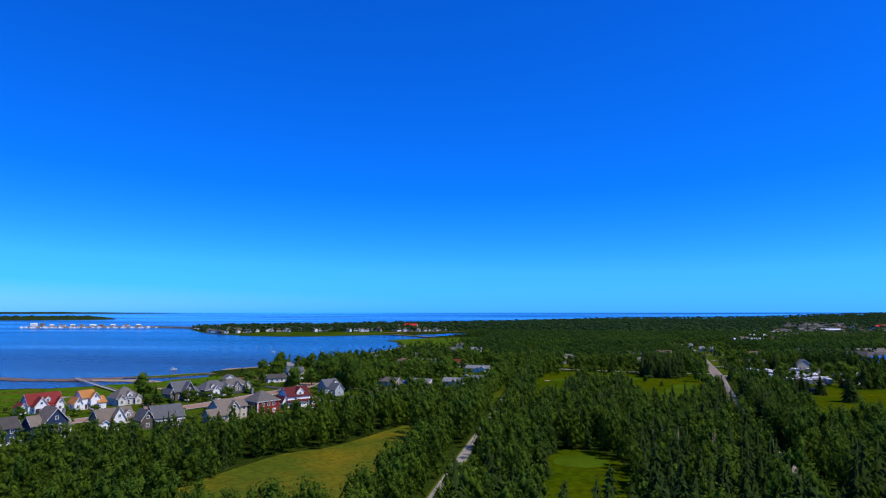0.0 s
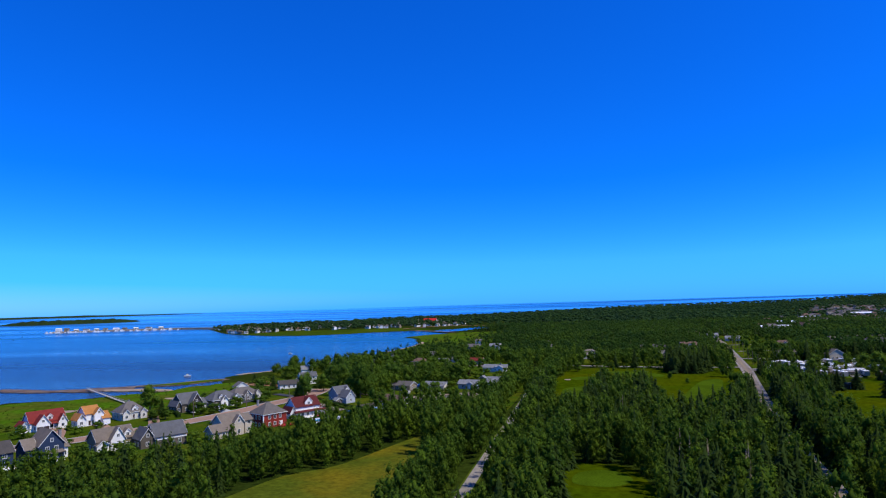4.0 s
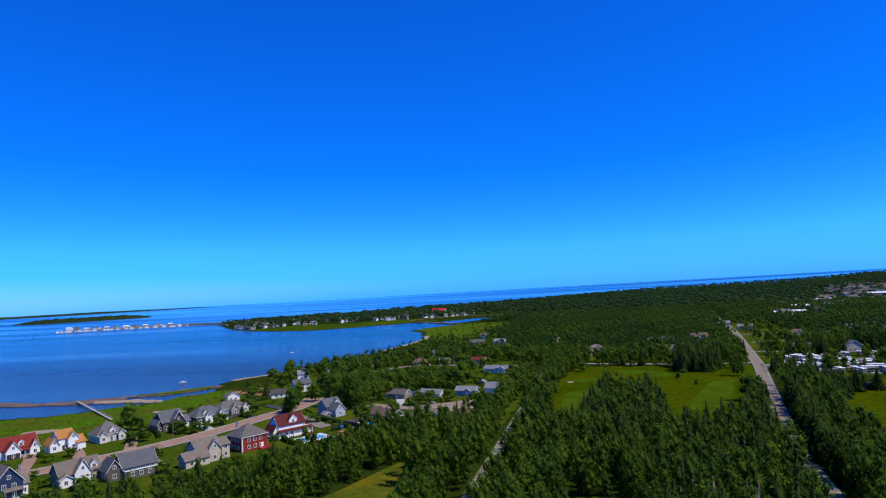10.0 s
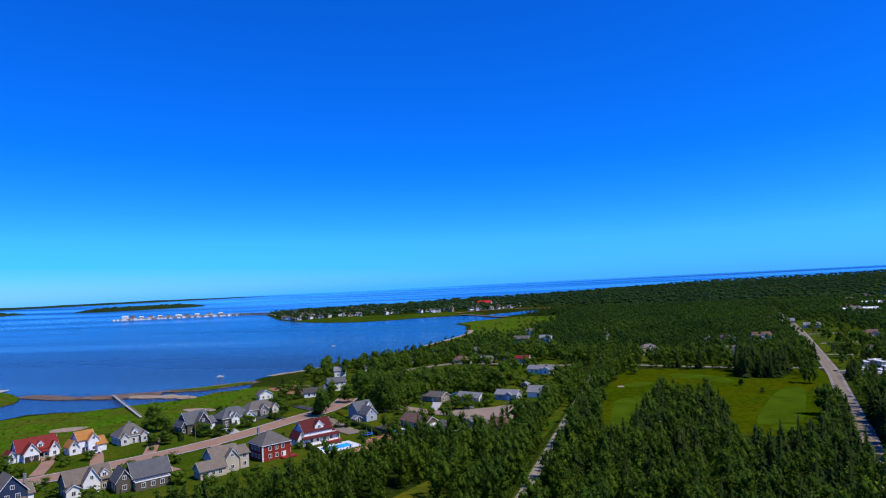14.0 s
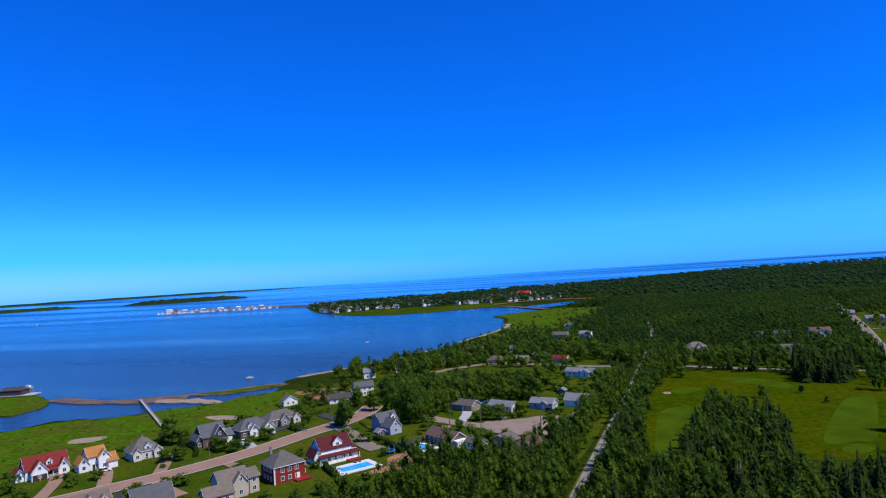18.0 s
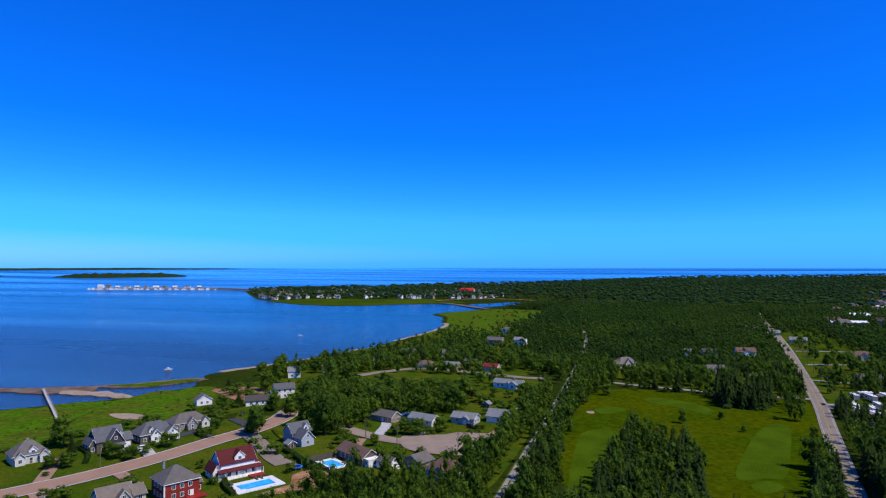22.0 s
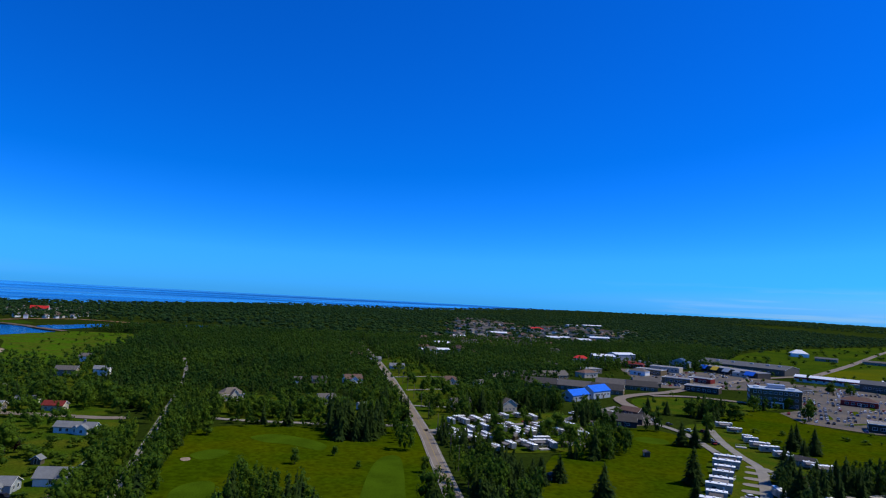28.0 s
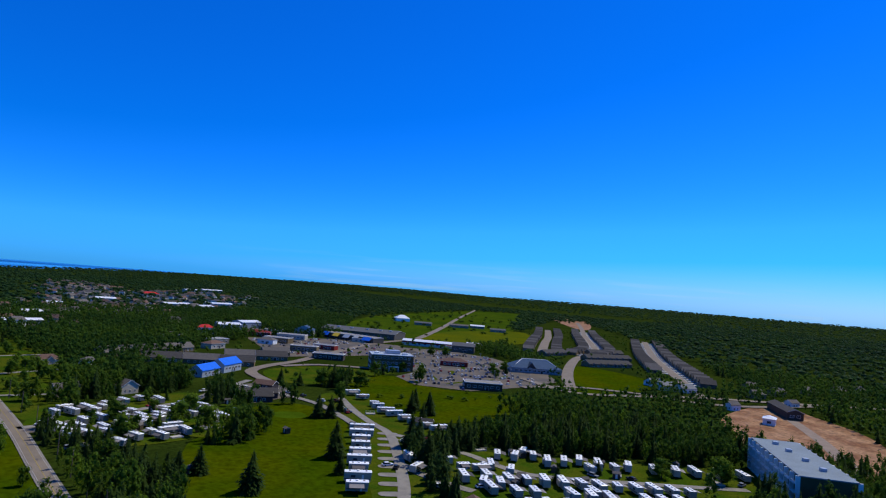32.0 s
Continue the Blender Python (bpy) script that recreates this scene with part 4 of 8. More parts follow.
def screened(x, y, h):
    """Trees so close before an open place that their tops would hide it from the flight."""
    east = x > 80
    cx, cy, ch = np.where(east, -4.0, -3.0), np.where(east, 46.0, -15.0), 64.0
    k = ch / (ch - 0.8 * h)
    sx, sy = cx + (x - cx) * k, cy + (y - cy) * k
    bad = np.zeros(len(x), bool)
    bad |= inside(sx, sy, GOLF_GARDENS) & ~inside(x, y, GOLF_GARDENS) & (rng.uniform(0, 1, len(x)) < 0.7)
    bad |= inside(sx, sy, VILLAGE) & ~inside(x, y, VILLAGE)
    k = ch / (ch - 0.3 * h)
    bad |= inside(cx + (x - cx) * k, cy + (y - cy) * k, GARDENS)
    for ring in (FAIRWAY, CLEARING, MEADOW, [(-121, 158), (-121, 190), (-88, 200), (-86, 176), (-104, 156)], RV_FIELD, RV_PARK, RV_PARK_EAST, TOWN_FIELD, PARKING, SUBURB_FIELD, ROADSIDE, BIG_FIELD):
        bad |= inside(sx, sy, ring)
    for ax, ay, ar in SPOTS:
        bad |= np.hypot(sx - ax, sy - ay) < ar * 0.6
    return bad, sx, sy


def in_view(x, y):
    """Keep to the fan of land that the flight looks over."""
    az = np.degrees(np.arctan2(x + 5, y + 130))
    return (az > -62) & (az < 84)


STAND = [(34, 341), (46, 346), (62, 345), (62, 326), (52, 315), (40, 318)]          # dark conifers at the fairway's end
VILLAGE = [(-171, 343), (-161, 352), (-137, 363), (-110, 367), (-90, 345), (-71, 317), (-56, 324), (-59, 383), (-44, 385), (-46, 427), (-80, 460), (-101, 583), (-151, 534), (-179, 498), (-184, 441), (-188, 376)]
INNER = [[(-122, 222), (-112, 234), (-98, 264), (-74, 276), (-84, 332), (-130, 350), (-156, 340), (-158, 322), (-160, 282), (-142, 258), (-128, 250)], CLUMP,
         [(-54, 160), (-41, 160), (-41, 332), (-46, 330), (-47, 245), (-52, 205)],
         STAND, [(63, 300), (68, 340), (71, 345), (69, 300)],
         [(86, 226), (90, 262), (95, 260), (92, 228)],
         [(-90, 148), (-88, 158), (-83, 166), (-70, 173), (-50, 173), (-48, 156), (-60, 146)],
         [(84, 250), (88, 300), (90, 335), (94, 330), (97, 300), (98, 262), (93, 246)], [(128, 282), (149, 290), (164, 299), (169, 292), (146, 276)],
         [(104, 376), (150, 390), (186, 402), (190, 412), (150, 404), (106, 388)], [(132, 438), (200, 452), (206, 466), (132, 456)], [(170, 346), (182, 352), (200, 372), (192, 378), (172, 358)]]
x, y = scatter(-330, -10, 330, 420, 4.2)
ok = wooded(x, y)
hgt = (rng.uniform(7.8, 15.0, len(x)) + 2.5 * inside(x, y, STAND)) * np.where((x < -95) & (y < 132), 0.8, 1.0)
bad, sx_, sy_ = screened(x, y, hgt)
ok &= ~bad
for ring in INNER:
    ok |= inside(x, y, ring) & (line_distance(x, y, TRAIL) > 5) & ((ring is not CLUMP) | inside(sx_, sy_, CLUMP)) & ~inside(sx_, sy_, VILLAGE)
ok &= in_view(x, y)
ok &= ~inside(x, y, SHORE_VILLAGE) | (rng.uniform(0, 1, len(x)) < 0.24)
ok &= ~inside(x, y, GOLF_GARDENS) | (rng.uniform(0, 1, len(x)) < 0.42)
x, y, hgt = x[ok], y[ok], hgt[ok]
clump = np.array([noise.noise((a * 0.012, b * 0.012, 3.0)) for a, b in zip(x, y)])
conif = rng.uniform(0, 1, len(x)) < np.clip(0.02 + 0.7 * clump + 0.27 * ((x > -32) & (y < 215)) + 0.10 * (x > -20), 0.01, 0.62)
conif |= inside(x, y, STAND)
conif |= (x > 82) & (x < 135) & (y > 222) & (y < 345) & (rng.uniform(0, 1, len(x)) < 0.75)          # dark screen before the trailers
hgt = np.where((x > 82) & (x < 135) & (y > 222) & (y < 345), hgt * 0.72, hgt)
light = rng.uniform(0, 1, len(x)) < 0.13
b_ = ~conif & ~light
tall = (y < 190) & (x > -110) & (x < 80)          # the wood that the flight passes over
settled = (x < -44) & (y > 190) | inside(x, y, GOLF_GARDENS)          # full crowns between the houses
for nm_, sel_, crowns_, tallness in (("aspen_woods", b_ & tall, FINE, 1.0), ("mixed_woods", b_ & ~tall & ~settled & (x <= 150), MID, 1.0), ("east_woods", b_ & ~tall & ~settled & (x > 150), MID, 1.0), ("garden_woods", b_ & ~tall & settled, ROUND, 0.86)):
    forest(nm_, x[sel_], y[sel_], hgt[sel_] * tallness, hgt[sel_] * rng.uniform(0.8, 1.15, sel_.sum()), crowns_, M["wood_far" if nm_ == "east_woods" else "broad"], "dense mixed woods of aspen and birch" if crowns_ is not ROUND else "full round trees between the houses")
forest("fresh_woods", x[~conif & light], y[~conif & light], hgt[~conif & light] * 0.85, hgt[~conif & light] * 0.85, MID, M["bright"], "lighter green young broadleaf trees in the woods")
forest("spruce_woods", x[conif], y[conif], hgt[conif] * 1.08, hgt[conif] * rng.uniform(0.7, 1.05, conif.sum()), SP_MID, M["spruce"], "dark spruces in the woods")
road_ = np.array(smooth(MAIN[2:7], 12), float)
wx_ = np.concatenate([road_[:, 0] - rng.uniform(5.2, 9.5, len(road_)), road_[:, 0] + rng.uniform(5.5, 10, len(road_))])
wy_ = np.concatenate([road_[:, 1], road_[:, 1] + 2]) + rng.uniform(-2, 2, 2 * len(road_))
near_ = (wy_ > 95) & (wy_ < 232)
wx_, wy_ = wx_[near_], wy_[near_]
hr_ = np.where(wx_ < np.interp(wy_, road_[:, 1], road_[:, 0]), rng.uniform(8, 11, len(wx_)), rng.uniform(11, 16, len(wx_)))
forest("roadside_spruces", wx_, wy_, hr_, hr_ * rng.uniform(0.75, 1.05, len(wx_)), SP_MID, M["spruce"], "tall dark spruces lining the main road")
x, y = scatter(-150, -135, 150, -6, 5.4)
ok = (line_distance(x, y, TRAIL) > 4.1) & (line_distance(x, y, MAIN) > 5.5)
hgt = rng.uniform(7, 11, ok.sum())
forest("south_woods", x[ok], y[ok], hgt, hgt * rng.uniform(0.8, 1.1, ok.sum()), FAR, M["broad"], "dense mixed woods behind the start of the flight")
x, y = scatter(-330, 400, 760, 1000, 5.4)
xb, yb = scatter(330, 40, 760, 400, 7.0)
x, y = np.concatenate([x, xb]), np.concatenate([y, yb])
ok = wooded(x, y) & in_view(x, y)
ok &= ~inside(x, y, SHORE_VILLAGE) | (rng.uniform(0, 1, len(x)) < 0.36)
ok &= ~screened(x, y, 9.0)[0]
ok &= ~inside(x, y, GOLF_GARDENS) | (rng.uniform(0, 1, len(x)) < 0.42)
x, y = x[ok], y[ok]
conif = rng.uniform(0, 1, len(x)) < np.where(y < 620, 0.05, 0.12)
hgt = rng.uniform(8, 13, len(x)) * np.where((y < 560) & (x < 110), 0.85, 1.0)
forest("middle_woods", x[~conif], y[~conif], hgt[~conif], hgt[~conif] * rng.uniform(1.1, 1.5, (~conif).sum()), SLIM, M["wood_far"], "wide green woods beyond the golf course")
forest("middle_spruces", x[conif], y[conif], hgt[conif] * 1.1, hgt[conif] * 1.0, SP_FAR, M["spruce"], "dark spruces scattered through the woods")
x, y = scatter(-960, 1000, 2200, 2700, 19.0)
xb, yb = scatter(760, -200, 2600, 1000, 18.0)
xc, yc = scatter(-700, 2700, 3600, 3800, 26.0)
xd, yd = scatter(2600, -500, 4700, 2700, 40.0)
x, y = np.concatenate([x, xb, xc, xd]), np.concatenate([y, yb, yc, yd])
ok = wooded(x, y, 14) & in_view(x, y)
for ring in THIN:
    ok &= ~inside(x, y, ring) | (rng.uniform(0, 1, len(x)) < 0.62)
x, y = x[ok], y[ok]
hgt = rng.uniform(9, 14, len(x))
xs_, ys_ = scatter(-940, 1030, -250, 1690, 11.0)
on_spit = inside(xs_, ys_, SHORE) & inside(xs_, ys_, THIN[2]) & ~inside(xs_, ys_, SPIT_GREEN) & (line_distance(xs_, ys_, SHORE, True) > 9)
hs_ = rng.uniform(6.5, 12.5, len(xs_))
forest("spit_trees", xs_[on_spit], ys_[on_spit], hs_[on_spit], hs_[on_spit] * 1.25, FAR, M["wood_hazed"], "dark trees between the houses of the spit")
far_w = np.where(x > 2600, 3.2, np.where(y > 2400, 2.3, 2.0))
forest("far_woods", x, y, hgt, hgt * far_w * rng.uniform(0.8, 1.2, len(x)), FARTHEST, M["wood_hazed"], "endless woods towards the skyline")

# ---- houses ----
BARS = {}


def window_meshes(w, h):
    key = (round(w, 1), round(h, 1))
    if key not in BARS:
        f = Shape()
        t = 0.12
        for a in ((-w / 2 - t, -0.06, -h / 2 - t, w / 2 + t, 0.05, -h / 2), (-w / 2 - t, -0.06, h / 2, w / 2 + t, 0.05, h / 2 + t),
                  (-w / 2 - t, -0.06, -h / 2, -w / 2, 0.05, h / 2), (w / 2, -0.06, -h / 2, w / 2 + t, 0.05, h / 2)):
            f.box(*a)
        for i in range(1, max(2, round(w / 0.9))):
            c = -w / 2 + w * i / max(2, round(w / 0.9))
            f.box(c - 0.04, -0.05, -h / 2, c + 0.04, 0.05, h / 2)
        p = Shape().box(-w / 2, -0.01, -h / 2, w / 2, 0.04, h / 2)
        BARS[key] = (f.mesh("window_frame", M["trim"]), p.mesh("pane", M["glass"]))
    return BARS[key]




def on_side(wing, side, u, z):
    """The pose on a wing's wall, u metres from its middle."""
    x0, y0, x1, y1 = wing[:4]
    cx, cy = (x0 + x1) / 2, (y0 + y1) / 2
    if side == "s":
        return pose(cx + u, y0 - 0.02, z)
    if side == "n":
        return pose(cx - u, y1 + 0.02, z, 0, 0, 180)
    if side == "e":
        return pose(x1 + 0.02, cy + u, z, 0, 0, 90)
    return pose(x0 - 0.02, cy - u, z, 0, 0, -90)


def add_window(home, wing, side, u, z, w=1.2, h=1.3):
    f, p = window_meshes(w, h)
    ob = part("window", f, None, home, at=on_side(wing, side, u, z))
    part("pane", p, None, ob)


def add_door(home, wing, side, u, w=1.1, h=2.1, mat="door_dark", name="door", z0=0.3):
    s = Shape().box(-w / 2, -0.05, 0, w / 2, 0.04, h)
    if name == "garage_door":
        for i in range(1, 4):
            s.box(-w / 2, -0.07, h * i / 4 - 0.03, w / 2, -0.04, h * i / 4)
    else:
        s.box(-w / 2 + 0.15, -0.08, h * 0.55, w / 2 - 0.15, -0.04, h * 0.92)
    ob = part(name, s, M[mat], home, at=on_side(wing, side, u, z0))
    f = Shape()
    f.box(-w / 2 - 0.12, -0.07, 0, -w / 2, 0.05, h + 0.12).box(w / 2, -0.07, 0, w / 2 + 0.12, 0.05, h + 0.12).box(-w / 2, -0.07, h, w / 2, 0.05, h + 0.12)
    part("door_frame", f, M["trim"], ob)


def wing_parts(home, wing, wall, roof, ov=0.5, trim="trim"):
    """Walls and roof of one block: x0, y0, x1, y1, eave, kind (x or y: the ridge's way; h: hipped; f: flat), rise, floor."""
    x0, y0, x1, y1, e, kind, rise = wing[:7]
    zb = wing[7] if len(wing) > 7 else -0.6
    w = Shape().box(x0, y0, zb, x1, y1, e)
    r, t = Shape(), 0.22
    xm, ym = (x0 + x1) / 2, (y0 + y1) / 2
    edge, ends = Shape(), (Shape(), Shape())
    if kind == "x":
        w.hull([(x0, y0, e), (x0, y1, e), (x0, ym, e + rise)], [(x1, y0, e), (x1, y1, e), (x1, ym, e + rise)])
        k = rise / (ym - y0) * ov
        sec = [(y0 - ov, e - k + 0.05), (ym, e + rise + 0.05), (y1 + ov, e - k + 0.05), (y1 + ov, e - k + 0.05 + t), (ym, e + rise + 0.05 + t), (y0 - ov, e - k + 0.05 + t)]
        for a, b in ((sec[0:2], sec[4:6]), (sec[1:3], sec[3:5])):
            q = [a[0], a[1], b[0], b[1]]
            r.hull([(x0 - ov, y, z) for y, z in q], [(x1 + ov, y, z) for y, z in q])
            for xe, en in zip((x0 - ov - 0.05, x1 + ov - 0.03), ends):
                en.hull([(xe, y, z - 0.06) for y, z in q], [(xe + 0.08, y, z - 0.06) for y, z in q])
    elif kind == "y":
        w.hull([(x0, y0, e), (x1, y0, e), (xm, y0, e + rise)], [(x0, y1, e), (x1, y1, e), (xm, y1, e + rise)])
        k = rise / (xm - x0) * ov
        sec = [(x0 - ov, e - k + 0.05), (xm, e + rise + 0.05), (x1 + ov, e - k + 0.05), (x1 + ov, e - k + 0.05 + t), (xm, e + rise + 0.05 + t), (x0 - ov, e - k + 0.05 + t)]
        for a, b in ((sec[0:2], sec[4:6]), (sec[1:3], sec[3:5])):
            q = [a[0], a[1], b[0], b[1]]
            r.hull([(x, y0 - ov, z) for x, z in q], [(x, y1 + ov, z) for x, z in q])
            for ye, en in zip((y0 - ov - 0.05, y1 + ov - 0.03), ends):
                en.hull([(x, ye, z - 0.06) for x, z in q], [(x, ye + 0.08, z - 0.06) for x, z in q])
    elif kind == "h":
        a, b, c, d = x0 - ov, y0 - ov, x1 + ov, y1 + ov
        r.box(a, b, e, c, d, e + t)
        m = min((c - a), (d - b)) / 2 * 0.96
        lo = [(a, b, e + t), (c, b, e + t), (c, d, e + t), (a, d, e + t)]
        if (c - a) >= (d - b):
            top = [(a + m, ym - 0.05, e + t + rise), (c - m, ym - 0.05, e + t + rise), (c - m, ym + 0.05, e + t + rise), (a + m, ym + 0.05, e + t + rise)]
        else:
            top = [(xm - 0.05, b + m, e + t + rise), (xm + 0.05, b + m, e + t + rise), (xm + 0.05, d - m, e + t + rise), (xm - 0.05, d - m, e + t + rise)]
        r.hull(lo, top)
        edge.box(a - 0.04, b - 0.04, e - 0.02, c + 0.04, d + 0.04, e + t * 0.8)
    else:
        r.box(x0 - 0.1, y0 - 0.1, e, x1 + 0.1, y1 + 0.1, e + 0.25)
        r.box(x0 + 0.3, y0 + 0.3, e + 0.25, x1 - 0.3, y1 - 0.3, e + 0.3)
        edge.box(x0 - 0.14, y0 - 0.14, e + 0.15, x1 + 0.14, y0 + 0.1, e + 0.5).box(x0 - 0.14, y1 - 0.1, e + 0.15, x1 + 0.14, y1 + 0.14, e + 0.5)
        edge.box(x0 - 0.14, y0 + 0.1, e + 0.15, x0 + 0.1, y1 - 0.1, e + 0.5).box(x1 - 0.1, y0 + 0.1, e + 0.15, x1 + 0.14, y1 - 0.1, e + 0.5)
    part("wall", w, M[wall], home)
    part("roof", r, M[roof], home)
    if edge.v:
        part("eaves_trim", edge, M[trim], home)
    for en in ends:
        if en.v and trim:
            part("bargeboard", en, M[trim], home)


def auto_windows(home, wing, sides="sewn", gap=3.2, w=1.2, h=1.35, floor=2.8):
    x0, y0, x1, y1, e = wing[:5]
    for s in sides:
        span = (x1 - x0) if s in "sn" else (y1 - y0)
        n = max(1, int((span - 1.0) / gap))
        for lv in range(max(1, int((e + 0.3) / floor))):
            for i in range(n):
                add_window(home, wing, s, (i - (n - 1) / 2) * gap, 1.7 + lv * floor, w, h)


ROW, CLOSE_G = "houses along the waterfront street", "houses around the side street"


def house(x, y, rz, wall, roof, wings, label, z=None, doors=(), chimney=None, dormers=(), win="sew", group="", gap=3.2, porch=None, walls=None, roofs=None, name="house", extra=()):
    dx, dy = {ROW: (3.4, -4.6), CLOSE_G: (1.5, -3.5)}.get(group, (0, -2))
    x, y = x + dx, y + dy
    home = thing(name, x, y, gz(x, y) if z is None else z, rz, label, "house", group)
    home.scale = (0.80, 0.80, 0.86)
    for i, wg in enumerate(wings):
        wing_parts(home, wg, (walls or {}).get(i, wall), (roofs or {}).get(i, roof))
        if wg[4] - (wg[7] if len(wg) > 7 else 0) > 2.0:
            auto_windows(home, wg, win, gap)
            if wg[5] == "y" and wg[6] >= 2.4 and group in (ROW, CLOSE_G):
                add_window(home, wg, "s", 0, wg[4] + 0.3 * wg[6], 1.0, 1.1)
    for wi, side, u, kind in doors:
        if kind.startswith("garage"):
            add_door(home, wings[wi], side, u, 2.6, 2.3, "door_dark" if kind == "garage_dark" else "trim", "garage_door", 0.05)
        else:
            add_door(home, wings[wi], side, u, mat=kind)
    if chimney:
        cx, cy, cz = chimney
        part("chimney", Shape().box(cx - 0.45, cy - 0.35, cz - 2.5, cx + 0.45, cy + 0.35, cz).box(cx - 0.55, cy - 0.45, cz, cx + 0.55, cy + 0.45, cz + 0.2), M["stone_grey"], home)
    for wi, u, w in dormers:
        # a gabled dormer on the south slope
        wg = wings[wi]
        z0 = wg[4]
        d = (u - w / 2 + (wg[0] + wg[2]) / 2, wg[1] + 0.3, u + w / 2 + (wg[0] + wg[2]) / 2, (wg[1] + wg[3]) / 2, z0 + 1.7, "y", w * 0.45, z0)
        wing_parts(home, d, "siding_white", roof, 0.3)
        add_window(home, d, "s", 0, z0 + 1.1, min(1.2, w * 0.5), 1.1)
    if porch:
        a, b, c, d, ph, rf = porch
        part("porch_roof", Shape().box(a, b, ph, c, d, ph + 0.25).hull([(a - .3, b - .3, ph + .25), (c + .3, b - .3, ph + .25), (c + .3, d, ph + .25), (a - .3, d, ph + .25)], [(a + .2, d - .15, ph + 1.0), (c - .2, d - .15, ph + 1.0), (c - .2, d, ph + 1.0), (a + .2, d, ph + 1.0)]), M[rf], home)
        part("porch_deck", Shape().box(a, b, -0.4, c, d, 0.35), M["trim"], home)
        n = max(2, int((c - a) / 2.4))
        for i in range(n + 1):
            px = a + 0.15 + (c - a - 0.3) * i / n
            part("porch_post", Shape().box(px - 0.09, b + 0.08, 0.35, px + 0.09, b + 0.26, ph), M["trim"], home)
        part("porch_rail", Shape().box(a, b + 0.1, 0.95, c, b + 0.18, 1.05).box(a, b + 0.1, 0.5, c, b + 0.18, 0.56), M["trim"], home)
    for nm, sh, mt, lb in extra:
        part(nm, sh, M[mt], home, lb)
    return home


# water side of the street, fronts to the street
house(-219, 145, 66, "siding_white", "shingle_red", [(-8, -3, 8, 5, 4.2, "x", 4.2), (-6.5, -6.5, -0.5, -3, 3.6, "y", 3.6), (4, -5, 8, -3, 3.4, "y", 3.0), (-11.5, -2, -8, 4, 3.0, "y", 1.8)],
      "white house with red roof and gabled double garage", doors=((1, "s", -1.4, "garage_dark"), (1, "s", 1.4, "garage_dark"), (0, "s", 2, "door_dark")), dormers=((0, 1.0, 2.4),), porch=(-0.4, -5, 4, -3, 2.6, "shingle_red"), group=ROW)
house(-208, 155, 66, "siding_white", "shingle_orange", [(-3.2, -3.5, 3.8, 4.5, 5.6, "x", 3.0), (0.2, -5.5, 4.8, -3.5, 5.2, "y", 2.6), (-7, -3.5, -3.2, 3, 3.4, "y", 2.4), (3.8, -6.5, 7.6, 2, 3.0, "x", 2.6)],
      "white house with bright orange roof", doors=((3, "s", 0, "garage"), (0, "s", -1.5, "door_dark")), group=ROW)
house(-201, 170, 62, "siding_cream", "shingle_grey", [(-6.5, -5, 6.5, 5.5, 3.4, "h", 4.6), (-6, -6.3, -2.5, -5, 3.2, "y", 1.8), (3, -6.3, 6.3, -5, 3.2, "y", 1.6)],
      "cream bungalow with steep grey hipped roof", dormers=((0, 0.8, 3.0),), doors=((0, "s", 0, "door_dark"),), chimney=(0, 1, 8.6), group=ROW)
house(-186, 189, 64, "siding_slate", "shingle_blue", [(-6, -4, 5.5, 6, 4.6, "x", 4.6), (-2.6, -7, 4.6, -4, 4.2, "y", 5.0), (5.5, -3, 9.5, 5, 3.2, "x", 2.4), (-8.5, -3, -6, 5, 3.8, "y", 2.0)],
      "dark house with steep blue-grey roof and brown gable", walls={1: "siding_dark"}, doors=((2, "s", 0, "garage"), (1, "s", 0, "door_dark")), dormers=((0, 4.3, 1.8),), porch=(-2.6, -8.6, 4.6, -7, 2.6, "shingle_blue"), group=ROW)
house(-179, 205, 64, "siding_slate", "shingle_blue", [(-9, -5, 8, 6, 3.6, "h", 4.2), (1.5, -7.5, 8.5, -5, 3.2, "y", 2.8), (-4.5, -6.2, 0, -5, 3.4, "y", 2.4)],
      "blue-grey house with hipped roof and white garage", walls={1: "siding_white", 2: "siding_white"}, doors=((1, "s", -1.6, "garage"), (1, "s", 1.6, "garage")), dormers=((0, -3, 2.6),), group=ROW)
house(-179, 224, 62, "siding_grey", "shingle_grey", [(-9, -4.5, 9, 6, 3.2, "h", 3.6), (-3, -6.8, 1.6, -4.5, 3.0, "y", 2.6), (4.5, -6.4, 8.6, -4.5, 3.0, "y", 2.2)],
      "long grey bungalow with hipped roof and stone gables", walls={1: "stone_grey", 2: "siding_cream"}, doors=((1, "s", 0, "door_dark"),), group=ROW)
# wood side of the street, backs to the woods
house(-182, 86, 66, "siding_navy", "shingle_dark", [(-6, -4.5, 6, 4.5, 5.6, "x", 3.2)], "navy two-storey house with dark roof and back deck", extra=(("deck", Shape().box(-6, -7.5, 0.2, 6, -4.5, 0.6).box(-6, -7.5, 1.3, 6, -7.4, 1.4), "trim", "white back deck"),), group=ROW)
house(-175, 99, 66, "siding_navy", "shingle_tan", [(-4.5, -4.5, 4.5, 5, 6.0, "y", 4.8), (-8.5, -3, -4.5, 5, 5.2, "x", 3.0), (4.5, -2, 7, 5, 4.0, "x", 2.4)],
      "tall navy house with gable and tan roof", walls={2: "siding_white"}, porch=(-2, -6.5, 4, -4.5, 2.9, "shingle_tan"), chimney=(5.2, 1, 9.5), group=ROW)
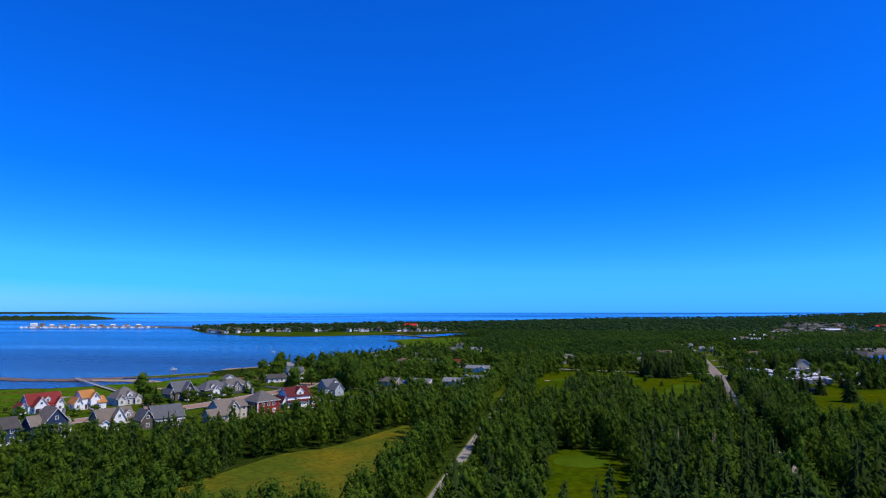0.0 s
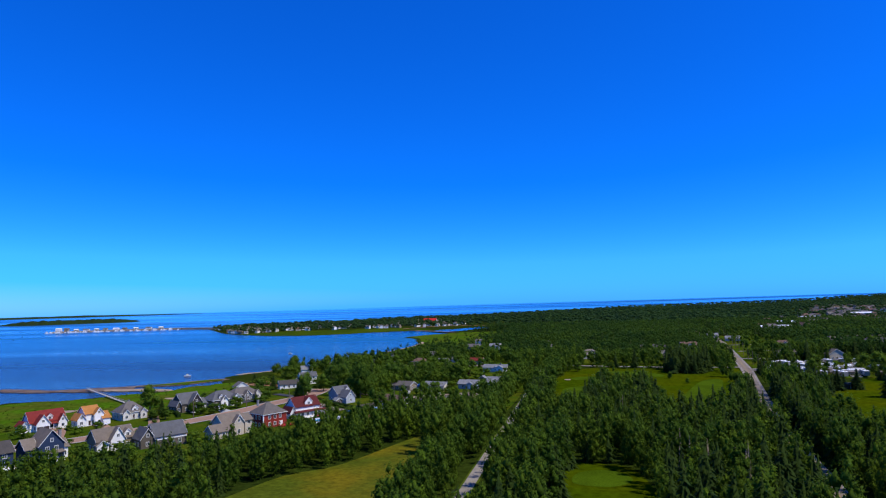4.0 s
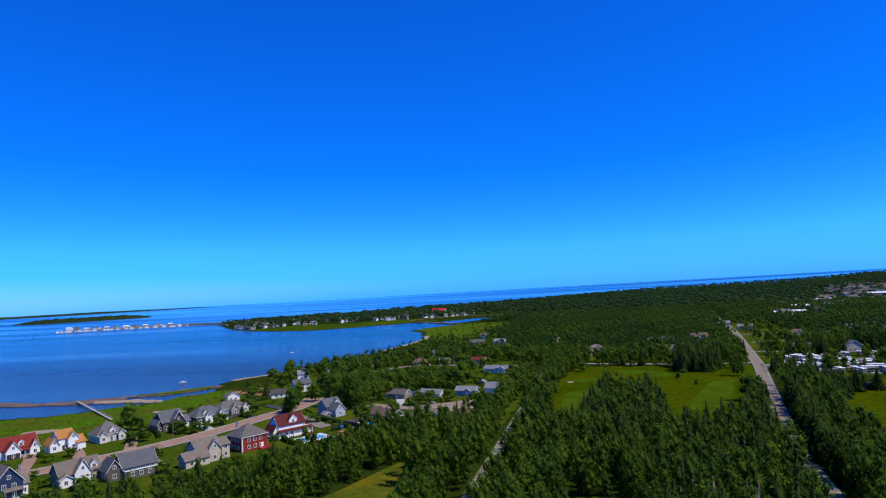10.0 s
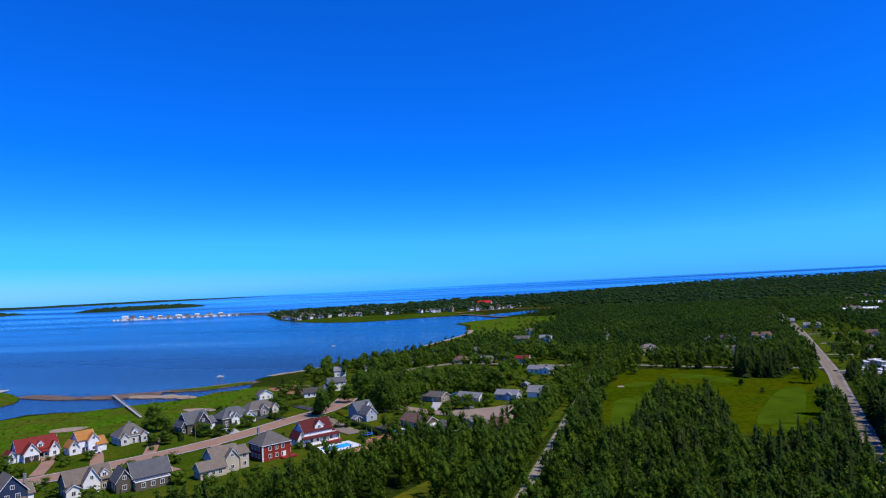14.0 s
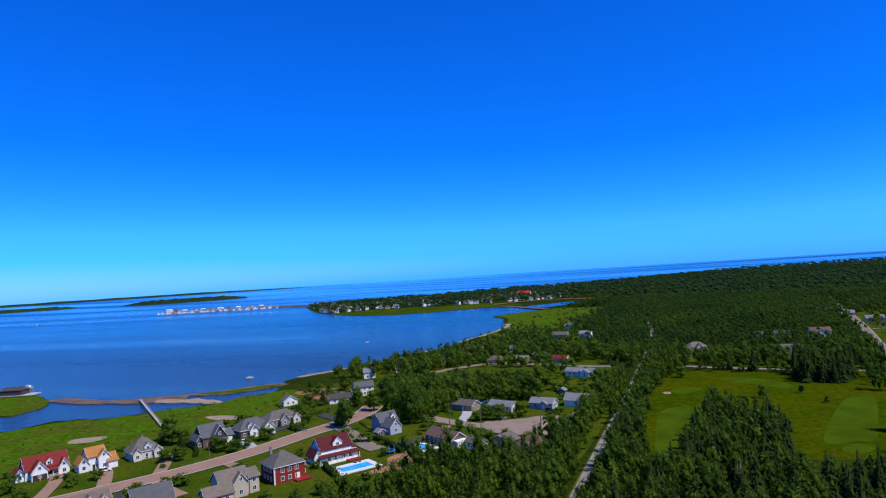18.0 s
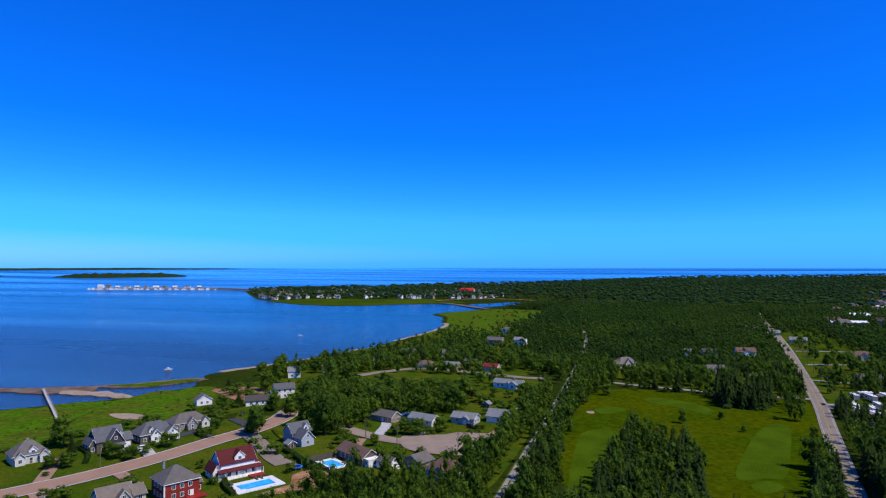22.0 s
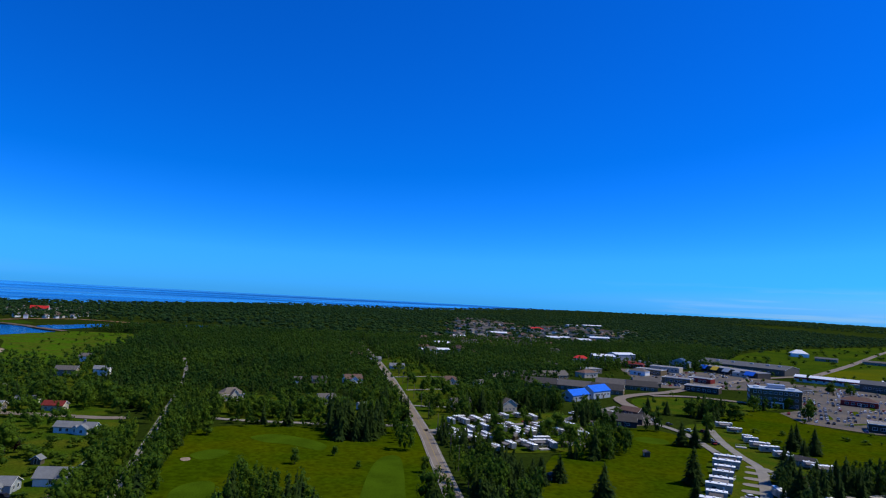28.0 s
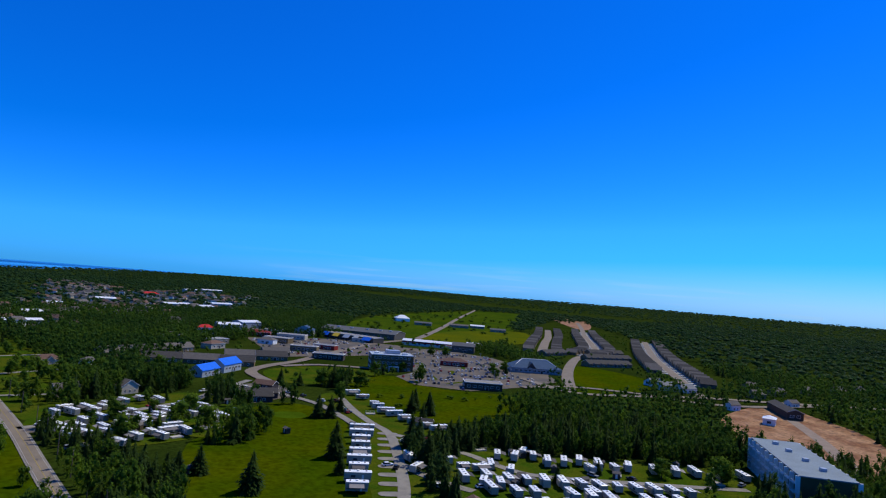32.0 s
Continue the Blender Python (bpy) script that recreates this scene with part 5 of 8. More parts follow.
house(-165, 115, 64, "siding_grey", "shingle_tan", [(-7.5, -3.5, 7.5, 5, 4.2, "x", 3.8), (-2.8, -5.5, 2.8, -3.5, 4.4, "y", 4.2), (-8, -5, -3.5, -3.5, 3.0, "y", 1.4)],
      "grey house with tan roof and white rear gable", walls={1: "siding_white", 2: "siding_white"}, dormers=((0, 5.0, 2.6),), group=ROW)
house(-153, 122, 58, "siding_slate", "shingle_blue", [(-3, -4.5, 10, 5, 4.0, "x", 4.2), (-8.5, -4, -3, 4, 3.8, "y", 3.6), (-3, -7, 9, -4.5, 2.8, "f", 0)],
      "slate-blue house with long dark solar-like roof", roofs={2: "shingle_blue"}, group=ROW)
house(-138, 141, 60, "siding_beige", "shingle_tan", [(-5.5, -4.5, 5, 5, 5.0, "x", 3.4), (-1.2, -6.2, 3.8, -4.5, 5.0, "y", 3.0), (5, -5, 8.6, 3, 5.4, "x", 2.2), (-12, -8, -2, -1.5, 3.0, "x", 2.4)],
      "beige two-storey house with tan roofs and low wing", group=ROW, gap=2.6)
house(-131, 157, 60, "brick_red", "shingle_grey", [(-6.5, -6, 6, 6, 5.8, "h", 4.2), (6, -3, 8.2, 4, 3.4, "x", 1.6)], "red brick two-storey house with grey hipped roof",
      chimney=(-3, 4, 11), doors=((0, "s", 3.5, "trim"),), gap=2.9, extra=(("corner_board", Shape().box(-6.7, -6.2, -0.4, -6.2, -5.7, 5.8), "trim", "white corner board"), ("deck", Shape().box(1, -9.5, 0.3, 7.5, -6.05, 0.6).box(1, -9.5, 1.4, 7.5, -9.4, 1.5).box(1, -9.5, 0.6, 1.1, -9.4, 1.4), "door_red", "red-stained back deck")), group=ROW)
house(-126, 178, 56, "siding_white", "shingle_maroon", [(-6.5, -3, 7.5, 6, 5.2, "x", 3.8), (-7.5, -5.5, 9, -3, 3.0, "f", 0), (-9.5, -3, -6.5, 5, 3.0, "y", 2.2), (7.5, -2, 9.5, 4, 3.0, "x", 1.2)],
      "white farmhouse with deep red roof and veranda", walls={0: "siding_white"}, roofs={1: "shingle_maroon"}, dormers=((0, 0.8, 4.2),), porch=(-8.6, -6.6, 9.6, -5.5, 2.7, "shingle_maroon"),
      extra=(("deck", Shape().box(3, -9.5, 0.2, 9, -6.6, 0.55).box(3, -9.5, 1.1, 9, -9.4, 1.25), "door_red", "red-stained deck"),), group=ROW)
house(-124, 216, 60, "siding_blue", "shingle_blue", [(-4, -1, 6, 7, 4.8, "x", 3.4), (-3.4, -8, 3.2, -1, 3.4, "y", 3.2)], "blue-grey house with two gabled blocks", walls={1: "siding_lightblue"}, dormers=((0, 2.5, 2.6),), group=ROW)

house(-92, 201, -32, "siding_slate", "shingle_brown", [(-10, -4, 9, 4.5, 3.2, "x", 2.6), (9, -3, 12, 3.5, 2.6, "f", 0)], "long low house with brown roof by the pool", walls={1: "siding_white"}, roofs={1: "metal_white"}, group=CLOSE_G)
house(-104, 256, -20, "siding_grey", "shingle_grey", [(-8, -4, 8, 4, 3.0, "x", 2.2)], "grey bungalow with white gable end", doors=((0, "s", 2, "trim"),), group=CLOSE_G)
house(-86, 255, -18, "siding_cream", "shingle_light", [(-7.5, -3.8, 7.5, 3.8, 2.9, "x", 2.0)], "cream bungalow with pale grey roof", doors=((0, "s", 1, "door_dark"),), group=CLOSE_G)
house(-70, 262, -10, "siding_lightblue", "shingle_light", [(-6.5, -4, 6.5, 4, 2.9, "x", 2.0), (0, -5.5, 4, -4, 2.8, "y", 1.4)], "pale blue bungalow with small front gable", doors=((1, "s", 0, "trim"),), group=CLOSE_G)
house(-56, 268, -10, "siding_white", "shingle_light", [(-6.5, -4.5, 6.5, 4.5, 3.0, "x", 2.8)], "white bungalow with grey roof and dark garage front", walls={0: "siding_white"}, doors=((0, "s", -3, "garage"),), group=CLOSE_G)
house(-66, 343, -14, "siding_white", "shingle_light", [(-11, -3.5, 9, 4, 3.0, "x", 2.0), (1, -6, 7, -3.5, 2.9, "y", 1.8), (-1, -5, 2, -3.5, 2.9, "y", 1.2)], "long white bungalow with pale roof", chimney=(3, 0, 6.0), group=CLOSE_G)
house(-70, 200, -25, "siding_grey", "shingle_grey", [(-5, -4, 5, 4, 3.0, "y", 2.2)], "grey house with gabled roof among trees", group=CLOSE_G)
house(-79, 196, -30, "siding_white", "shingle_grey", [(-4, -3, 4, 3, 2.8, "x", 1.8)], "small white house with grey roof", group=CLOSE_G)
house(-58, 193, -22, "siding_beige", "shingle_brown", [(-7, -5, 7, 5, 3.2, "h", 3.6), (-2, -7, 5, -5, 3.0, "y", 2.6)], "beige house with broad brown roof", group=CLOSE_G)
for sx, sy, sr, lab in ((-66, 291, -15, "small dark shed with pale roof"), (-49, 286, -12, "small white shed with pale roof"), (-50, 279, -12, "small blue-grey garden shed"), (-102, 268, -20, "small grey garden shed"), (-120, 206, 60, "low grey garden shed")):
    house(sx, sy, sr, "siding_white" if "white" in lab else "siding_slate", "shingle_light", [(-2, -1.6, 2, 1.6, 2.2, "y", 1.2)], lab, win="", name="shed", doors=((0, "s", 0, "door_dark"),), group="garden sheds")
SHORE_G = "houses between the trees near the beach"
for x_, y_, r_, wl, rf, wg, lab in (
        (-172, 291, 40, "siding_white", "shingle_blue", [(-6, -4, 6, 4, 5.6, "x", 2.6), (-8, -3, -6, 3, 3.0, "x", 1.4)], "white and blue two-storey house"),
        (-175, 271, 35, "siding_white", "shingle_dark", [(-6.5, -4, 6.5, 4, 3.0, "x", 2.2)], "white bungalow with nearly black roof"),
        (-203, 268, 50, "siding_white", "shingle_grey", [(-4.5, -3.5, 4.5, 3.5, 3.2, "y", 2.8)], "white cottage by the marsh"),
        (-198, 348, 30, "siding_white", "shingle_light", [(-4.5, -3.5, 4.5, 3.5, 4.6, "x", 2.6)], "white cottage among trees"),
        (-185, 368, 25, "siding_white", "shingle_grey", [(-4.5, -3, 4.5, 3, 3.0, "x", 2.4)], "white cottage with grey gable roof"),
        (-168, 412, 20, "siding_white", "shingle_blue", [(-5, -3.5, 5, 3.5, 3.0, "x", 2.0)], "white cottage with blue-grey roof"),
        (-158, 440, 20, "siding_white", "shingle_blue", [(-7, -4, 7, 4, 5.4, "x", 2.4)], "white two-storey house with blue roof"),
        (-128, 392, -10, "siding_beige", "shingle_brown", [(-7, -4.5, 7, 4.5, 3.0, "h", 2.6)], "bungalow with brown hipped roof"),
        (-112, 394, -10, "siding_grey", "shingle_light", [(-6, -4, 6, 4, 3.0, "x", 2.0)], "grey bungalow with pale roof"),
        (-125, 436, 10, "siding_white", "shingle_grey", [(-6, -4, 6, 4, 4.8, "x", 2.4)], "white house among beach trees"),
        (-102, 410, -10, "siding_white", "shingle_light", [(-6.5, -4, 6.5, 4, 3.0, "x", 2.0)], "white bungalow with pale grey roof"),
        (-110, 520, -5, "siding_grey", "shingle_grey", [(-8, -4, 8, 4, 4.8, "x", 2.6)], "long grey house in the trees"),
        (-90, 525, -5, "siding_white", "shingle_light", [(-6, -4, 6, 4, 5.0, "x", 2.2)], "white house in the trees"),
        (-118, 612, -5, "siding_white", "shingle_grey", [(-5, -4, 5, 4, 4.8, "x", 2.4)], "white house near the marsh"),
        (-86, 394, -12, "siding_beige", "shingle_red", [(-6, -4, 6, 4, 3.0, "x", 2.0)], "low house with brick-red roof")):
    house(x_, y_, r_, wl, rf, wg, lab, group=SHORE_G, gap=3.4, win="sew")
GOLF_G = "houses beyond the golf course"
for x_, y_, r_, wl, rf, wg, lab in (
        (-6, 428, 25, "siding_beige", "shingle_tan", [(-8, -5, 8, 5, 4.0, "h", 3.8), (-3, -7.5, 3, -5, 4.0, "y", 3.4), (-10, -6, -5, -2, 3.0, "x", 2.4)], "large beige house with tan hipped roof"),
        (46, 414, 10, "siding_grey", "shingle_grey", [(-6, -4, 6, 4, 4.6, "x", 2.4), (-2, -6, 2, -4, 4.4, "y", 2.4)], "grey house among garden trees"),
        (66, 396, 10, "siding_white", "shingle_light", [(-6, -3.5, 6, 3.5, 3.0, "x", 2.0)], "white bungalow behind the trees"),
        (76, 506, 10, "siding_white", "shingle_brown", [(-8, -4.5, 8, 4.5, 4.0, "x", 3.0), (-3, -6.5, 3, -4.5, 3.6, "y", 2.4)], "house with brown roof beside the main road"),
        (52, 504, 5, "siding_grey", "shingle_dark", [(-6, -4, 6, 4, 3.2, "x", 2.2)], "dark bungalow among trees"),
        (38, 502, 5, "siding_white", "shingle_grey", [(-4, -3, 4, 3, 3.0, "x", 2.0)], "small white house with grey roof"),
        (131, 602, -5, "siding_lightblue", "shingle_light", [(-8, -4, 8, 4, 3.0, "x", 2.6)], "pale blue bungalow on a lawn"),
        (122, 660, -5, "siding_beige", "shingle_light", [(-8, -4.5, 8, 4.5, 3.0, "x", 2.6)], "tan bungalow beside the road"),
        (112, 705, -5, "siding_beige", "shingle_brown", [(-7, -4, 7, 4, 3.0, "x", 2.4)], "brown bungalow by the road"),
        (150, 508, 5, "siding_beige", "shingle_brown", [(-9, -5, 9, 5, 3.4, "h", 3.4), (-3, -7, 3, -5, 3.2, "y", 2.8)], "large house with brown hipped roof"),
        (172, 500, 5, "siding_white", "shingle_grey", [(-6, -4, 6, 4, 3.0, "h", 2.4)], "white house with grey hipped roof"),
        (122, 399, 10, "siding_grey", "shingle_grey", [(-8, -4.5, 8, 4.5, 4.0, "x", 3.6), (-2.5, -6.5, 2.5, -4.5, 4.2, "y", 3.0)], "grey house with steep gables by the junction"),
        (150, 396, 10, "siding_beige", "shingle_grey", [(-6, -4, 6, 4, 4.6, "y", 3.6)], "grey-beige gabled house among trees"),
        (232, 262, -60, "siding_grey", "shingle_dark", [(-5, -3, 5, 3, 3.0, "x", 1.8)], "dark shed beside the trailers"),
        (158, 175, -40, "brown_wall", "shingle_brown", [(-4, -3, 4, 3, 2.6, "y", 1.8)], "small brown cabin between spruces"),
        (470, 190, -30, "siding_white", "shingle_grey", [(-5, -4, 5, 4, 4.6, "x", 2.4)], "white house at the end of the road"),
        (540, 168, -30, "siding_white", "shingle_grey", [(-5, -4, 5, 4, 4.0, "x", 2.2)], "white house beside the crossroad")):
    house(x_, y_, r_, wl, rf, wg, lab, group=GOLF_G, gap=3.4, win="sw")

# ---- pools and garden things ----


def pool(x, y, rz, w, d, deck, label, fence=False):
    p = thing("swimming_pool", x, y, gz(x, y) + 0.02, rz, label, "pool", "garden pools")
    a, b = w / 2, d / 2
    k = Shape()
    for q in ((-a - deck, -b - deck, a + deck, -b), (-a - deck, b, a + deck, b + deck), (-a - deck, -b, -a, b), (a, -b, a + deck, b)):
        k.box(q[0], q[1], -0.3, q[2], q[3], 0.25)
    part("deck", k, M["pool_deck"], p, "pale stone pool deck")
    part("pool_water", Shape().box(-a, -b, -0.3, a, b, 0.12), M["pool_water"], p, "turquoise pool water")
    st = Shape()
    for i in range(3):
        st.box(-a + 0.1, -b + 0.3 * i, 0.12, -a + 1.4, -b + 0.3 * (i + 1), 0.2 - 0.02 * i)
    part("steps", st, M["trim"], p)
    for sx in (-a - 0.6, a * 0.4, a * 0.7):
        c = Shape().box(sx - 0.3, b + deck * 0.35, 0.25, sx + 0.3, b + deck * 0.35 + 1.6, 0.55).box(sx - 0.3, b + deck * 0.35 + 1.3, 0.55, sx + 0.3, b + deck * 0.35 + 1.6, 1.0)
        part("lounger", c, M["fence_wood"], p)
    if fence:
        e = 1.8
        for x0, y0, x1, y1 in ((-a - deck - e, -b - deck - e, a + deck + e, -b - deck - e), (-a - deck - e, -b - deck - e, -a - deck - e, b + deck + e)):
            n = 8
            for i in range(n):
                f = Shape()
                ax, ay, bx, by = x0 + (x1 - x0) * i / n, y0 + (y1 - y0) * i / n, x0 + (x1 - x0) * (i + 1) / n, y0 + (y1 - y0) * (i + 1) / n
                f.box(min(ax, bx) - 0.04, min(ay, by) - 0.04, -0.3, max(ax, bx) + 0.04, max(ay, by) + 0.04, 1.7)
                part("fence_panel", f, M["fence_wood"], p)
    return p


pool(-110, 166, 56, 10.5, 5.2, 2.2, "turquoise rectangular pool with pale deck")
pool(-97, 191, -32, 8.0, 4.6, 1.5, "small turquoise pool inside a dark fence", True)


def trampoline(x, y):
    t = thing("trampoline", x, y, gz(x, y), 0, "round blue trampoline on the driveway edge", "trampoline")
    ring = Shape()
    n = 16
    for i in range(n):
        a, b = 6.283 * i / n, 6.283 * (i + 1) / n
        ring.hull([(1.7 * math.cos(a), 1.7 * math.sin(a), 0.85), (2.2 * math.cos(a), 2.2 * math.sin(a), 0.85), (2.2 * math.cos(b), 2.2 * math.sin(b), 0.85), (1.7 * math.cos(b), 1.7 * math.sin(b), 0.85)],
                  [(1.7 * math.cos(a), 1.7 * math.sin(a), 0.95), (2.2 * math.cos(a), 2.2 * math.sin(a), 0.95), (2.2 * math.cos(b), 2.2 * math.sin(b), 0.95), (1.7 * math.cos(b), 1.7 * math.sin(b), 0.95)])
    part("pad", ring, M["tarp"], t)
    part("mat", Shape().sheet([(1.7 * math.cos(6.283 * i / n), 1.7 * math.sin(6.283 * i / n)) for i in range(n)], 0.88, 0.03), M["tyre"], t)
    for i in range(6):
        a = 6.283 * i / 6
        part("leg", Shape().tube((2 * math.cos(a), 2 * math.sin(a), -0.05), (2 * math.cos(a), 2 * math.sin(a), 2.5), 0.05, 0.05), M["metal_grey"], t)


trampoline(-106, 183)


def hedge(pts, w, h, label, mat="hedge"):
    """A clipped hedge along a line, with uneven leafy sides."""
    p = np.array(smooth(pts, 5), float)
    q, nn = [], []
    for a, b in zip(p, p[1:]):
        n = int(np.hypot(*(b - a)) * 26)
        t = rng.uniform(0, 1, (n, 1))
        d = (b - a) / np.hypot(*(b - a))
        side = rng.uniform(-1, 1, (n, 1))
        up = rng.uniform(0.1, 1, (n, 1))
        edge = rng.uniform(0, 1, (n, 1)) < 0.5
        side = np.where(edge, np.sign(side), side)
        up = np.where(edge, up, 1.0)
        xy = a + (b - a) * t + np.array([d[1], -d[0]]) * side * w / 2
        q.append(np.hstack([xy, up * h]))
        nn.append(np.hstack([np.array([d[1], -d[0]]) * side, up - 0.4]))
    q, nn = np.concatenate(q), np.concatenate(nn)
    v, f = leaf_tris(q, nn, 0.28)
    v[:, 2] += np.repeat(ground_z(q[:, 0], q[:, 1]), 3)
    core = Shape()
    for a, b in zip(p, p[1:]):
        d = (b - a) / np.hypot(*(b - a))
        s = np.array([d[1], -d[0]]) * w * 0.42
        z = gz(*a)
        core.hull([(*(a + s), z - 0.1), (*(b + s), z - 0.1), (*(b - s), z - 0.1), (*(a - s), z - 0.1)], [(*(a + s), z + h * 0.93), (*(b + s), z + h * 0.93), (*(b - s), z + h * 0.93), (*(a - s), z + h * 0.93)])
    hd = new("hedge")
    tagged(hd, label, "hedge", "clipped hedges")
    part("hedge_body", core, M[mat], hd)
    part("foliage", array_mesh("leaves", v, f, M[mat]), None, hd)
    return hd


hedge([(-120, 200), (-110, 192), (-101, 183)], 1.8, 1.6, "dense clipped hedge beside the driveway")
hedge([(-121, 166), (-117, 161), (-111, 156)], 1.8, 1.5, "clipped hedge behind the pool")
hedge([(-194, 182), (-184, 177), (-176, 168)], 1.6, 1.3, "clipped hedge along a garden drive")
hedge([(-139, 224), (-131, 216), (-124, 208)], 1.6, 0.6, "low bed of yellow flowers", "flowers")

# ---- single trees ----


def tree(x, y, h, w, kind="broad", label="", group="garden trees"):
    v, f = {"spruce": SP_NEAR}.get(kind, NEAR)[int(rng.integers(0, 3))]
    key = (kind, id(v))
    if key not in TREES:
        TREES[key] = array_mesh("crown", v, f, M[kind]), trunk_shape(1.0, 0.022, 0 if kind == "spruce" else 4).mesh("trunk", M["bark"])
    crown, trunk = TREES[key]
    t = thing("tree", x, y, gz(x, y), float(rng.uniform(0, 360)), label, "tree", group)
    t.scale = (w * 1.4, w * 1.4, h * 1.3) if kind != "spruce" else (min(1.3 * w, 1.25 * h), min(1.3 * w, 1.25 * h), h * 1.05)
    part("trunk", trunk, None, t)
    part("crown", crown, None, t)
    return t


